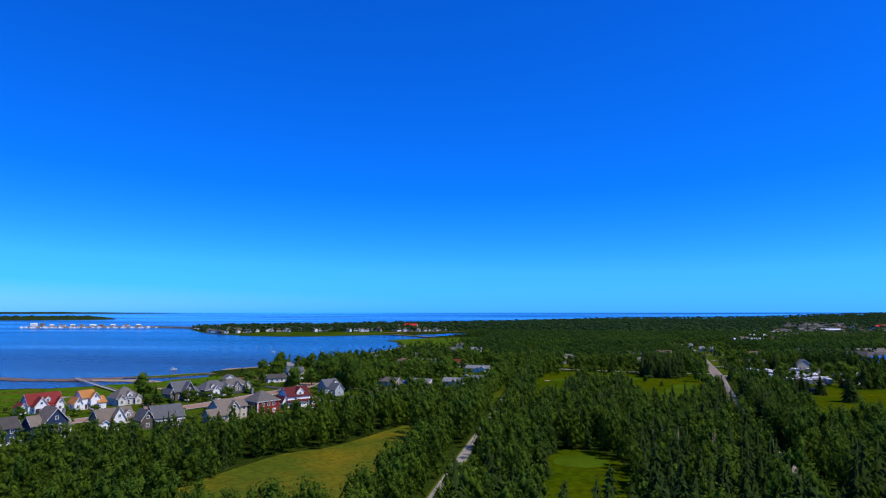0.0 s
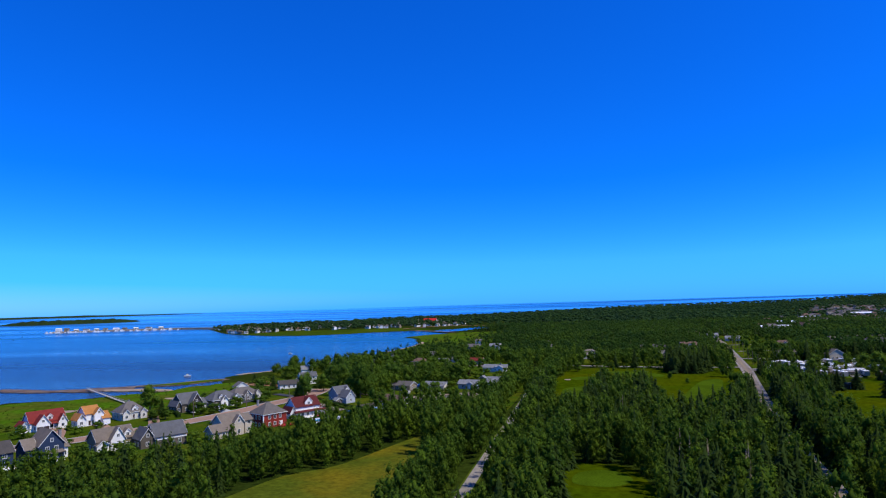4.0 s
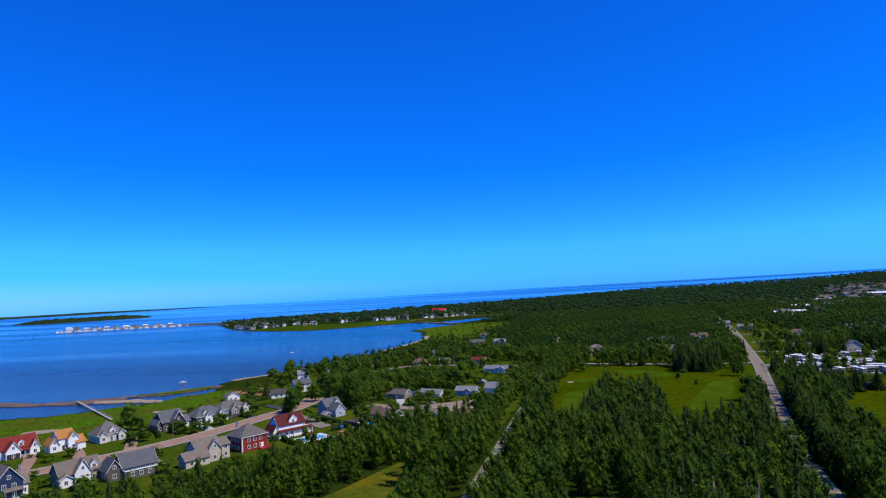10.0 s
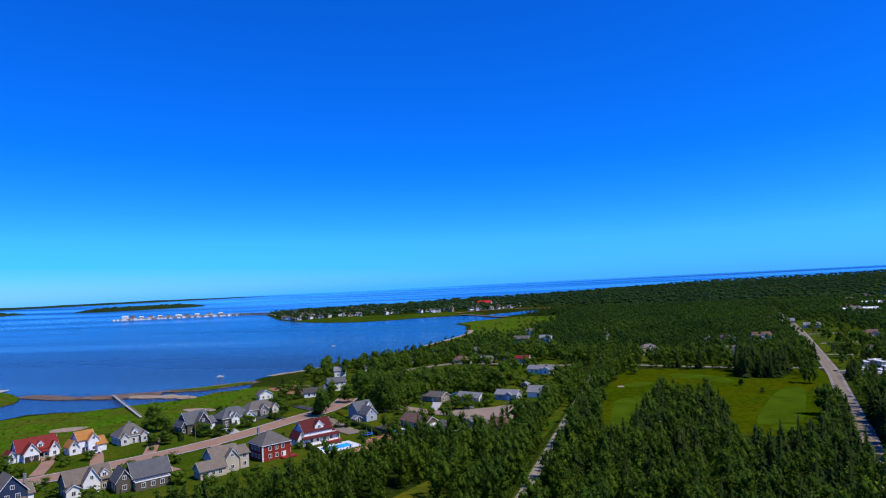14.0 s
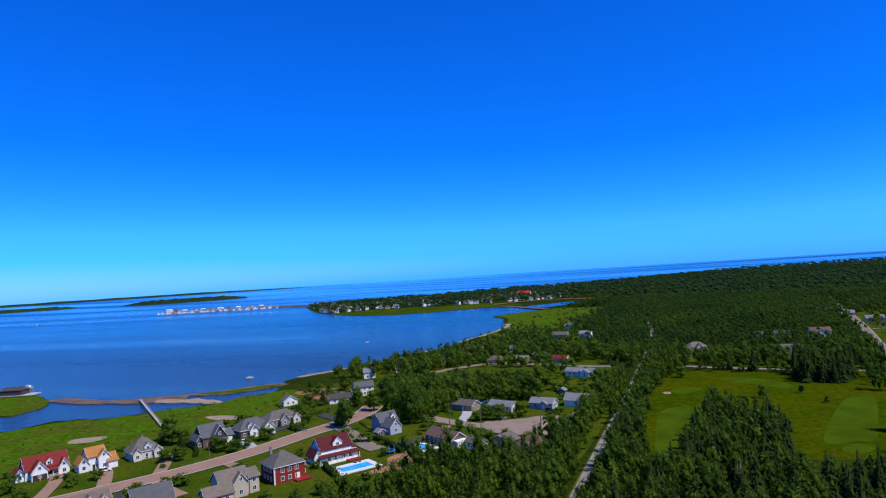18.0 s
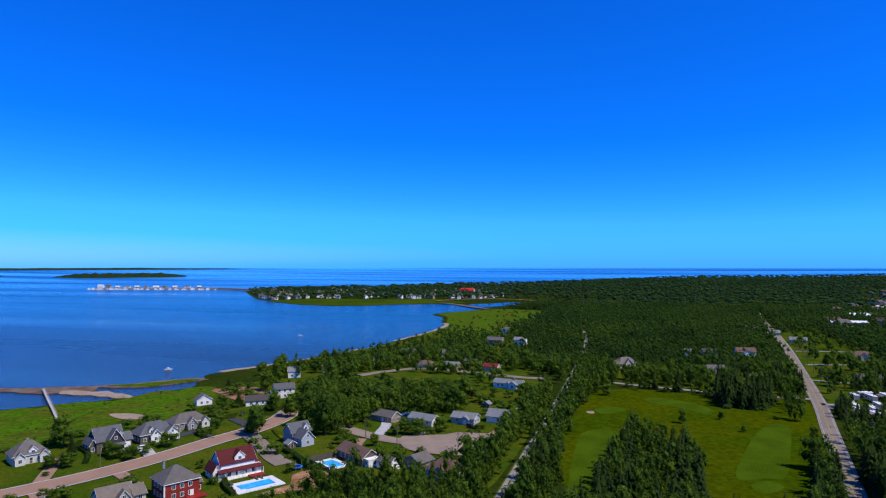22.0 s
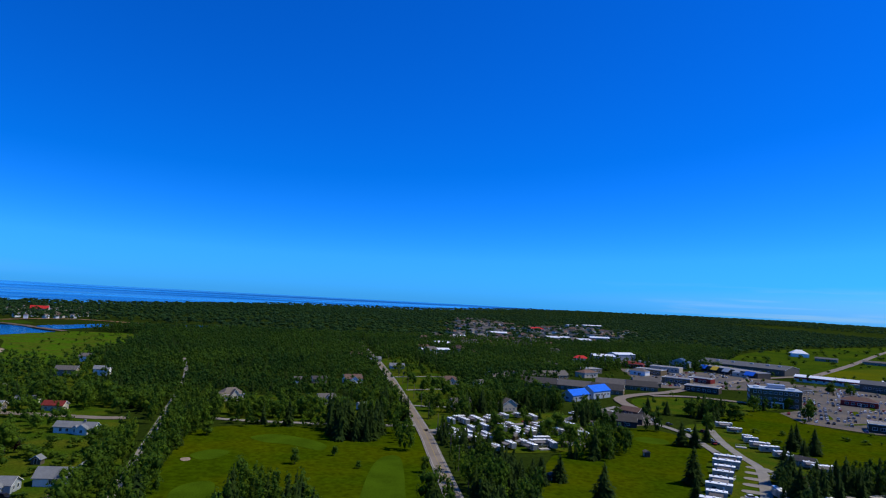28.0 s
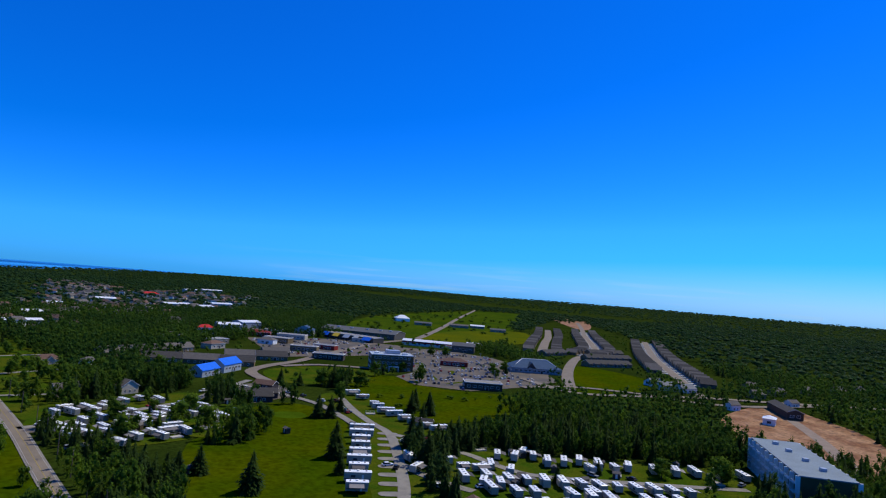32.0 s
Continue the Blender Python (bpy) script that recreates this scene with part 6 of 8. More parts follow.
TREES = {}
BUILT = ("house", "hospital", "shop", "row_house", "hall", "shop_strip", "shop_row", "warehouse", "restaurant", "civic_building", "commercial_building", "shed")
for x_, y_, h_, w_, k_, l_ in (
        (-200, 182, 9, 11, "broad", "large round broadleaf tree by the boardwalk"), (-189, 175, 7, 6, "spruce", "bluish young spruce beside a garden drive"), (-179, 163, 4, 6, "broad", "low round garden tree"), (-183, 160, 3.6, 6, "broad", "low round garden tree"),
        (-178, 199, 8, 6, "spruce", "dark spruce in front of a house"), (-164, 193, 4, 7, "broad", "round clipped garden tree"), (-164, 211, 5, 4.5, "spruce", "bluish young spruce on a lawn"), (-163, 220, 3.4, 5, "broad", "round garden shrub tree"),
        (-171, 176, 4.5, 6, "broad", "small garden tree near the street"), (-165, 176, 4, 6, "broad", "small garden tree near the street"), (-176, 178, 4, 5, "broad", "small garden tree near the street"),
        (-141, 214, 9.5, 10, "broad", "tall dark broadleaf tree beside the street"), (-146, 219, 9, 9, "spruce", "tall dark spruce beside the street"), (-144, 246, 7, 9, "broad", "round tree at the street end"), (-158, 256, 7, 8, "broad", "tree beside a dark-roofed house"),
        (-181, 263, 8, 8, "spruce", "spruce near the shore houses"), (-213, 301, 7, 7, "spruce", "lone spruce on the shore slope"), (-186, 257, 5, 7, "broad", "small tree behind a bungalow"), (-192, 305, 9, 10, "broad", "rounded tree by the beach houses"),
        (-200, 332, 11, 11, "broad", "rounded tree by the beach houses"), (-209, 352, 10, 9, "broad", "tall tree by the beach"), (-168, 334, 9, 10, "broad", "tree among the shore houses"), (-128, 232, 12, 10, "broad", "tall tree beside the blue house"),
        (-116, 224, 13, 11, "broad", "tall tree beside the blue house"), (-121, 241, 12, 10, "broad", "tall tree behind the blue house"), (-92, 215, 3.6, 4.5, "broad", "small round tree near the side street"), (-87, 234, 5, 6.5, "broad", "round tree on a front lawn"),
        (-81, 234, 5.5, 7, "broad", "round tree on a front lawn"), (-74, 241, 5, 6.5, "bright", "light green tree on a front lawn"), (-120, 195, 3, 3.2, "spruce", "small conical spruce by the driveway"), (-112, 262, 10, 11, "broad", "tree behind the bungalows"),
        (-78, 306, 4.5, 5, "purple", "dark purple-leaved garden tree"), (-84, 300, 4.5, 5, "purple", "dark purple-leaved garden tree"), (-80, 302, 9, 10, "bright", "light green willow-like garden tree"), (-94, 300, 9, 10, "broad", "tree behind the bungalows"),
        (-51, 304, 7, 8, "broad", "tree beside the trail"), (-52, 262, 4, 5, "broad", "small tree near the white bungalow"), (-69, 418, 9, 8, "bright", "light green tree behind the long bungalow"), (-90, 412, 9, 10, "broad", "tree behind the long bungalow"),
        (-106, 440, 9, 10, "broad", "tree near the beach houses"), (-142, 420, 9, 9, "broad", "tree near the beach houses"), (-150, 405, 9, 9, "broad", "tree near the beach houses"), (-178, 385, 9, 9, "broad", "tree near the beach houses"),
        (-14, 333, 5, 6, "broad", "small tree by the fairway"), (19, 282, 5, 4, "broad", "small tree on the fairway"), (35, 293, 3, 3, "broad", "young tree on the fairway"), (41, 274, 2.4, 2.4, "broad", "sapling on the fairway"), (64, 266, 5, 4, "broad", "tree beside the main road"),
        (55, 230, 9, 8, "broad", "tree beside the main road"), (60, 222, 9, 7, "spruce", "spruce beside the main road"), (113, 225, 13, 13, "spruce", "lone dark spruce on the golf field"), (110, 250, 10, 11, "spruce", "dark spruce on the golf field edge"),
        (101, 247, 10, 11, "spruce", "dark spruce on the golf field edge"), (91, 243, 9, 10, "spruce", "dark spruce near the main road"), (160, 241, 14, 15, "spruce", "tall spruce beside the trailers"), (148, 224, 8, 10, "spruce", "spruce beside the trailers"),
        (200, 300, 12, 12, "spruce", "tall spruce pair on the golf field"), (205, 297, 11, 11, "spruce", "tall spruce pair on the golf field"), (219, 306, 9, 10, "spruce", "spruce beside the camp road"), (252, 287, 12, 11, "spruce", "tall spruce in the field"),
        (260, 292, 12, 11, "spruce", "tall spruce in the field"), (265, 286, 11, 11, "spruce", "tall spruce in the field"), (240, 268, 10, 10, "spruce", "spruce behind the trailers"), (256, 277, 10, 10, "spruce", "spruce behind the trailers"),
        (197, 236, 15, 17, "spruce", "dark spruce among the trailers"), (190, 226, 15, 17, "spruce", "dark spruce among the trailers"), (181, 213, 14, 17, "spruce", "dark spruce among the trailers"), (175, 201, 13, 16, "spruce", "dark spruce among the trailers"),
        (220, 234, 10, 13, "spruce", "spruce behind the trailers"), (211, 222, 10, 12, "spruce", "spruce behind the trailers"), (285, 362, 9, 12, "broad", "round tree in the field"), (263, 374, 9, 12, "broad", "round tree in the field"), (326, 392, 8, 9, "broad", "dark tree beside the hospital"), (338, 396, 7, 9, "spruce", "conifer beside the hospital"), (366, 402, 6, 8, "broad", "small tree beside the hospital"), (420, 352, 6, 8, "broad", "tree in the car park"), (444, 372, 7, 9, "broad", "tree beside the civic building"), (452, 364, 8, 10, "spruce", "conifer beside the civic building"), (460, 372, 7, 9, "broad", "tree beside the civic building"), (396, 452, 6, 8, "broad", "tree among the shops"), (500, 470, 8, 9, "broad", "tree behind the shop strip"), (486, 478, 8, 9, "broad", "tree behind the shop strip"), (250, 380, 9, 10, "spruce", "spruce near the camp entrance"),
        (275, 372, 8, 10, "broad", "tree near the hospital field"), (339, 360, 10, 12, "broad", "dark tree below the hospital"), (92, 274, 10, 12, "spruce", "dark spruce by the main road"), (88, 258, 10, 12, "spruce", "dark spruce by the main road"),
        (103, 390, 8, 9, "broad", "tree by the junction"), (160, 451, 9, 10, "broad", "tree in a row of conifers"), (182, 468, 9, 10, "spruce", "conifer in a row behind the houses"), (172, 462, 9, 10, "spruce", "conifer in a row behind the houses"), (193, 447, 9, 11, "broad", "tree by the blue-roofed building"),
        (153, 478, 9, 9, "spruce", "conifer in a row behind the houses"), (246, 394, 9, 9, "spruce", "conifer beside the camp entrance"), (135, 430, 8, 10, "broad", "tree on a roadside lawn"), (128, 450, 8, 9, "broad", "tree on a roadside lawn"), (119, 470, 4, 6, "broad", "small lawn tree by the road"),
        (124, 478, 4, 6, "broad", "small lawn tree by the road"), (132, 486, 5, 6, "broad", "small lawn tree by the road"), (140, 492, 5, 6, "broad", "small lawn tree by the road"), (140, 610, 6, 8, "broad", "tree beside a bungalow"), (152, 600, 8, 9, "spruce", "spruce beside a bungalow"),
        (240, 330, 8, 9, "broad", "tree between parked trailers"), (150, 330, 8, 10, "broad", "dark tree among the trailers"), (138, 316, 8, 11, "broad", "dark tree among the trailers"), (146, 309, 8, 11, "broad", "dark tree among the trailers"), (118, 330, 7, 9, "broad", "tree between parked trailers"),
        (110, 306, 7, 10, "broad", "tree between parked trailers"), (100, 296, 8, 10, "spruce", "spruce beside the trailer park"), (158, 300, 8, 9, "broad", "tree at the golf field edge"), (206, 172, 7, 9, "spruce", "spruce among the trailers"), (230, 168, 6, 7, "spruce", "spruce among the trailers"), (248, 150, 6, 9, "broad", "tree among the trailers"), (262, 132, 8, 10, "broad", "tree near the apartment block")):
    tree(x_, y_, h_, w_, k_, l_)


def bushes(name, xs, ys, s, mat, label):
    """Uncounted shrubs as one piece."""
    xs, ys = np.array(xs, float), np.array(ys, float)
    hs = s * rng.uniform(0.5, 1.5, len(xs))
    forest(name, xs, ys, hs, hs * 2.0, SHRUB, M[mat], label, sink=0.2)


gx_, gy_ = scatter(-235, 70, -45, 345, 8.5)
keep = inside(gx_, gy_, GARDENS) & ~inside(gx_, gy_, TURNING) & ~inside(gx_, gy_, YARD_SOIL)
for line, gap in ((STREET, 7), (CLOSE, 7), (TRAIL, 6)):
    keep &= line_distance(gx_, gy_, line) > gap
for ob in [o for o in scene.objects if o.name.startswith(("house", "swimming_pool")) and not o.parent]:
    keep &= np.hypot(gx_ - ob.location.x, gy_ - ob.location.y) > 8.5
keep &= rng.uniform(0, 1, len(gx_)) < 0.66
bushes("garden_shrubs", gx_[keep], gy_[keep], 3.9, "broad", "green shrubs round the gardens")
mx_, my_ = scatter(-330, 130, -205, 300, 3.0)
keep = inside(mx_, my_, MARSH) & (rng.uniform(0, 1, len(mx_)) < 0.10)
bushes("marsh_tussocks", mx_[keep], my_[keep], 0.8, "bright", "grass tussocks of the marsh")
mx_, my_ = scatter(-235, 580, -110, 980, 11.0)
keep = inside(mx_, my_, MARSH_FAR) & (rng.uniform(0, 1, len(mx_)) < np.clip((mx_ + 230) / 220, 0.03, 0.5))
bushes("marsh_bushes", mx_[keep], my_[keep], 2.6, "broad", "bushes on the far marsh")
bx_, by_ = scatter(240, 262, 345, 402, 8.0)
keep = inside(bx_, by_, TOWN_FIELD) & (rng.uniform(0, 1, len(bx_)) < 0.14)
bushes("field_bushes", bx_[keep], by_[keep], 2.6, "bright", "bushes in the rough field")
bx_, by_ = scatter(560, 580, 1400, 1200, 22.0)
keep = inside(bx_, by_, BIG_FIELD) & (rng.uniform(0, 1, len(bx_)) < 0.13)
bushes("field_trees_far", bx_[keep], by_[keep], 7, "broad", "scattered trees in the far fields")
lane_ = np.array(smooth(LANE, 10), float)
lane_ = lane_[(rng.uniform(0, 1, len(lane_)) < 0.55) & (lane_[:, 0] < 68)]
bushes("lane_hedge", lane_[:, 0] + rng.uniform(-2, 2, len(lane_)), lane_[:, 1] - rng.uniform(4.2, 6.5, len(lane_)), 3.2, "broad", "uncut bushes along the lane behind the golf course")
for nm_, area_, step_, share_, lb_ in (("village_trees", VILLAGE, 7.5, 0.5, "round dark trees between the shore houses"), ("roadside_trees", ROADSIDE, 9.0, 0.42, "loose trees on the lawns beside the main road")):
    ring_n = np.array(area_, float)
    bx_, by_ = scatter(*ring_n.min(0), *ring_n.max(0), step_)
    keep = inside(bx_, by_, area_) & (rng.uniform(0, 1, len(bx_)) < share_) & ~((bx_ > -98) & (by_ < 338) & (bx_ < -40))
    for line, gap in ((BACK_STREET, 5.5), (TRAIL, 6), (MAIN, 7.5), (LANE, 6)):
        keep &= line_distance(bx_, by_, line) > gap
    for ob in [o for o in scene.objects if o.name.startswith("house") and not o.parent]:
        keep &= np.hypot(bx_ - ob.location.x, by_ - ob.location.y) > 9.5
        keep &= np.hypot(bx_ - ob.location.x + 1.5 * np.sign(ob.location.x), by_ - ob.location.y + 9) > 6.5
    hs_ = rng.uniform(5.5, 10, len(bx_))
    forest(nm_, bx_[keep], by_[keep], hs_[keep], hs_[keep] * rng.uniform(0.95, 1.25, keep.sum()), ROUND, M["broad"], lb_)
bx_, by_ = scatter(156, 176, 226, 234, 3.6)
keep = inside(bx_, by_, [(156, 178), (168, 180), (170, 200), (184, 212), (206, 214), (224, 222), (222, 234), (190, 232), (172, 216), (158, 196)])
for r_ in RV_ROADS:
    keep &= line_distance(bx_, by_, r_) > 3.6
keep &= rng.uniform(0, 1, len(bx_)) < 0.55
hs_ = rng.uniform(9, 14.5, len(bx_))
forest("camp_grove", bx_[keep], by_[keep], hs_[keep], hs_[keep] * rng.uniform(0.75, 1.1, keep.sum()), SP_MID + MID[:3], M["spruce"], "dark grove of conifers among the trailers")
dx_ = np.concatenate([rng.uniform(10, 27, 13), rng.uniform(-3, 4, 3), rng.uniform(28, 46, 6)])
dy_ = np.concatenate([rng.uniform(76, 108, 13), rng.uniform(152, 172, 3), rng.uniform(70, 150, 6)])
hs_ = rng.uniform(9.5, 13, 22)
forest("dead_trees", dx_, dy_, hs_, rng.uniform(3, 5, 22), [spruce_crown(110, 0.07) for _ in range(3)], M["deadwood"], "bare grey dead trees in the woods")

# ---- trailers and cars ----


def rv_model(length, height, stripe, awning, slide):
    v = thing("camper_trailer", 0, 0, -500, 0, "white travel trailer", "trailer")
    a, w = length / 2, 1.25
    b = Shape()
    b.hull([(-a, -w, 0.55), (a - 0.35, -w, 0.55), (a - 0.35, w, 0.55), (-a, w, 0.55)], [(-a, -w, height - 0.12), (a, -w, height - 0.12), (a, w, height - 0.12), (-a, w, height - 0.12)])
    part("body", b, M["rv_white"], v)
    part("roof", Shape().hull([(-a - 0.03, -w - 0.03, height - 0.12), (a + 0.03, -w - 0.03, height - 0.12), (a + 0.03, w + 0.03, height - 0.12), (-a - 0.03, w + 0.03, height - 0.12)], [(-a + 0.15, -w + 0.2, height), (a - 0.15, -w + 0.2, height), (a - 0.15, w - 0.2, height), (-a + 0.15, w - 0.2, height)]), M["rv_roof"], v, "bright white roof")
    for s in (-1, 1):
        part("stripe", Shape().box(-a + 0.1, s * w - 0.02, 1.0, a - 0.45, s * w + 0.02, 1.35), M["rv_stripe"], v, stripe)
        for x in (-a * 0.35,):
            part("window", Shape().box(x - 0.75, s * w - 0.03, 1.6, x + 0.75, s * w + 0.03, 2.3), M["glass"], v)
        for x in (0.0,):
            part("wheel", Shape().tube((x, s * (w - 0.25), 0.36), (x, s * (w + 0.02), 0.36), 0.36, 0.36, 10), M["tyre"], v)
    part("door", Shape().box(a * 0.28, -w - 0.04, 0.6, a * 0.28 + 0.7, -w + 0.02, 2.4), M["trim"], v)
    for x in (-a * 0.62, a * 0.6):
        part("roof_vent", Shape().box(x - 0.3, -0.3, height - 0.02, x + 0.3, 0.3, height + 0.14), M["rv_stripe"], v, "dark roof hatch")
    part("air_conditioner", Shape().box(-0.45, -0.4, height, 0.45, 0.4, height + 0.3, 0.12), M["trim"], v)
    if awning:
        part("awning", Shape().hull([(-a * 0.7, -w - 2.3, 2.1), (a * 0.6, -w - 2.3, 2.1), (a * 0.6, -w, 2.6), (-a * 0.7, -w, 2.6)], [(-a * 0.7, -w - 2.3, 2.15), (a * 0.6, -w - 2.3, 2.15), (a * 0.6, -w, 2.65), (-a * 0.7, -w, 2.65)]), M["awning"], v)
    if slide:
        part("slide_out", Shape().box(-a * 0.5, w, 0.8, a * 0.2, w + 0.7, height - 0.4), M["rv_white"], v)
    return v


RVS = [rv_model(8.2, 3.1, "brown side stripe", True, False), rv_model(9.2, 3.3, "grey side stripe", False, True), rv_model(6.8, 2.9, "dark side stripe", True, False), rv_model(8.6, 3.2, "brown side stripe", True, True)]
RV_LABEL = ("white travel trailer with awning on the campground", "long white trailer with slide-out on the campground", "short white camper trailer with awning", "white trailer with awning and slide-out")


PARKED = []


def park(x, y, r, k=None, s=0.8, jitter=9):
    PARKED.append((x, y))
    k = int(rng.integers(0, 4)) if k is None else k
    ob = copy_thing(RVS[k], pose(x, y, gz(x, y) + 0.3, 0, 0, r + float(rng.uniform(-jitter, jitter))))
    q = s * float(rng.uniform(0.7, 1.2))
    ob.scale = (q, s, s)
    tagged(ob, RV_LABEL[k], "trailer", "trailers in the park")


for i in range(9):
    park(198 - 7.3 * i, 267 - 7.6 * i, -40, 1 if i % 2 else 3, 1.1, 2)
for x_, y_ in ((255, 340), (251, 327), (243, 309), (239, 302), (235, 292), (233, 284), (230, 274), (229, 266), (228, 257), (228, 250)):
    park(x_ + 3, y_, -28, None, 0.95)
for x_, y_, r_ in ((195, 227, 40), (187, 218, 50), (192, 212, 45), (173, 211, 20), (181, 222, 60), (189, 202, -25), (194, 197, -28), (179, 194, 52), (187, 190, 52), (180, 186, 30), (176, 180, 55), (183, 181, 52)):
    park(x_, y_, r_, None, 0.98)
for x_, y_ in ((215, 205), (219, 199), (228, 201), (226, 195), (224, 187), (230, 183), (237, 180), (238, 172), (240, 166), (246, 163), (252, 155), (257, 148), (264, 143), (269, 135), (276, 128)):
    park(x_, y_, 36, None, 0.98, 10)
for i in range(11):
    park(190 + 4.2 * i, 182.5 - 4.9 * i, 50, None, 1.0, 7)
    if i % 4 != 2:
        park(180 + 4.1 * i, 172.5 - 4.7 * i, 50, None, 1.0, 7)
for i in range(8):
    park(172 + 4.6 * i, 162 - 5.0 * i, 50, None, 0.98, 9)
for x_, y_ in ((109, 353), (117, 358), (127, 363), (137, 367), (146, 370), (99, 314), (106, 333), (114, 337), (108, 319), (116, 322), (125, 320), (150, 340), (156, 346), (161, 350), (142, 334), (136, 330), (104, 295), (112, 300), (120, 304), (152, 313), (158, 318), (160, 312), (101, 324), (122, 335), (130, 343), (133, 324), (163, 342), (157, 335), (149, 328), (113, 312)):
    park(x_, y_, -80, None, 0.94)
for ring_, n_, turn_, x0, y0, x1, y1 in ((RV_PARK, 20, -80, 92, 292, 172, 374), (RV_PARK_EAST, 4, 45, 176, 118, 240, 200)):
    for _ in range(4000):
        x_, y_ = float(rng.uniform(x0, x1)), float(rng.uniform(y0, y1))
        if n_ and inside(np.array([x_]), np.array([y_]), ring_)[0] and min(line_distance(np.array([x_]), np.array([y_]), r)[0] for r in RV_ROADS) > 5 and min(math.hypot(x_ - a, y_ - b) for a, b in PARKED) > 6.0:
            park(x_, y_, turn_ + (90 if n_ % 6 == 0 else 0), None, 0.92, 14)
            n_ -= 1
bx_, by_ = scatter(92, 292, 172, 374, 7.5)
keep = inside(bx_, by_, RV_PARK) & (rng.uniform(0, 1, len(bx_)) < 0.5)
for a, b in PARKED:
    keep &= np.hypot(bx_ - a, by_ - b) > 3.4
for r_ in RV_ROADS:
    keep &= line_distance(bx_, by_, r_) > 4
hs_ = rng.uniform(5, 9, len(bx_))
forest("camp_trees", bx_[keep], by_[keep], hs_[keep], hs_[keep] * 0.95, ROUND + SP_MID[:2], M["broad"], "green trees between the parked trailers")
shed_m = thing("camp_shed", 0, 0, -500, 0, "small brown camp shed beside a trailer", "shed", "camp sheds")
part("wall", Shape().box(-1.4, -1.1, -0.3, 1.4, 1.1, 1.9), M["brown_wall"], shed_m)
part("roof", Shape().hull([(-1.6, -1.3, 1.9), (1.6, -1.3, 1.9), (1.6, 1.3, 1.9), (-1.6, 1.3, 1.9)], [(-1.6, -0.05, 2.6), (1.6, -0.05, 2.6), (1.6, 0.05, 2.6), (-1.6, 0.05, 2.6)]), M["shingle_grey"], shed_m)
part("door", Shape().box(-0.4, -1.14, 0.0, 0.4, -1.08, 1.7), M["trim"], shed_m)
deck_m = thing("timber_deck", 0, 0, -500, 0, "low timber deck beside a trailer", "deck", "camp decks")
part("platform", Shape().box(-2.4, -1.3, -0.3, 2.4, 1.3, 0.35), M["plank"], deck_m)
for x_ in (-2.3, 0, 2.3):
    part("post", Shape().box(x_ - 0.06, -1.3, 0.35, x_ + 0.06, -1.18, 1.2), M["plank"], deck_m)
part("rail", Shape().box(-2.4, -1.3, 1.15, 2.4, -1.2, 1.25), M["plank"], deck_m)
for i in range(44):
    ring_ = (RV_PARK, RV_PARK_EAST)[i % 2]
    for _ in range(40):
        x_, y_ = float(rng.uniform(92, 290)), float(rng.uniform(130, 372))
        if inside(np.array([x_]), np.array([y_]), ring_)[0] and min(line_distance(np.array([x_]), np.array([y_]), r)[0] for r in RV_ROADS) > 5:
            break
    copy_thing(shed_m if i % 3 else deck_m, pose(x_, y_, gz(x_, y_) + 0.3, 0, 0, float(rng.uniform(0, 360))))
for o in (*shed_m.children, shed_m, *deck_m.children, deck_m):
    bpy.data.objects.remove(o)
for m_ in RVS:
    for o in (*m_.children_recursive, m_):
        bpy.data.objects.remove(o)


def car_model(paintwork, label, wheels=True):
    v = thing("car", 0, 0, -500, 0, label, "car")
    b = Shape().hull([(-2.1, -0.86, 0.3), (2.1, -0.86, 0.3), (2.1, 0.86, 0.3), (-2.1, 0.86, 0.3)], [(-2.15, -0.86, 0.85), (2.1, -0.82, 0.75), (2.1, 0.82, 0.75), (-2.15, 0.86, 0.85)])
    part("body", b, M[paintwork], v)
    part("cabin_glass", Shape().hull([(-1.9, -0.8, 0.84), (0.95, -0.8, 0.8), (0.95, 0.8, 0.8), (-1.9, 0.8, 0.84)], [(-1.45, -0.66, 1.36), (0.25, -0.66, 1.36), (0.25, 0.66, 1.36), (-1.45, 0.66, 1.36)]), M["car_glass"], v)
    part("roof", Shape().hull([(-1.47, -0.68, 1.36), (0.27, -0.68, 1.36), (0.27, 0.68, 1.36), (-1.47, 0.68, 1.36)], [(-1.35, -0.58, 1.45), (0.15, -0.58, 1.45), (0.15, 0.58, 1.45), (-1.35, 0.58, 1.45)]), M[paintwork], v)
    for x in (-1.35, 1.35) if wheels else ():
        for s in (-1, 1):
            part("wheel", Shape().tube((x, s * 0.68, 0.32), (x, s * 0.9, 0.32), 0.32, 0.32, 10), M["tyre"], v)
    return v


CARS = [car_model("car_" + c_, c_ + " car parked on the asphalt", near_) for near_ in (True, False) for c_ in ("white", "grey", "black", "red", "blue")]


def drive(x, y, r, k, group="parked cars", label=""):
    ob = copy_thing(CARS[k], pose(x, y, gz(x, y) + (0.34 if k < 5 else 0.1), 0, 0, r))
    tagged(ob, label, "car", group)


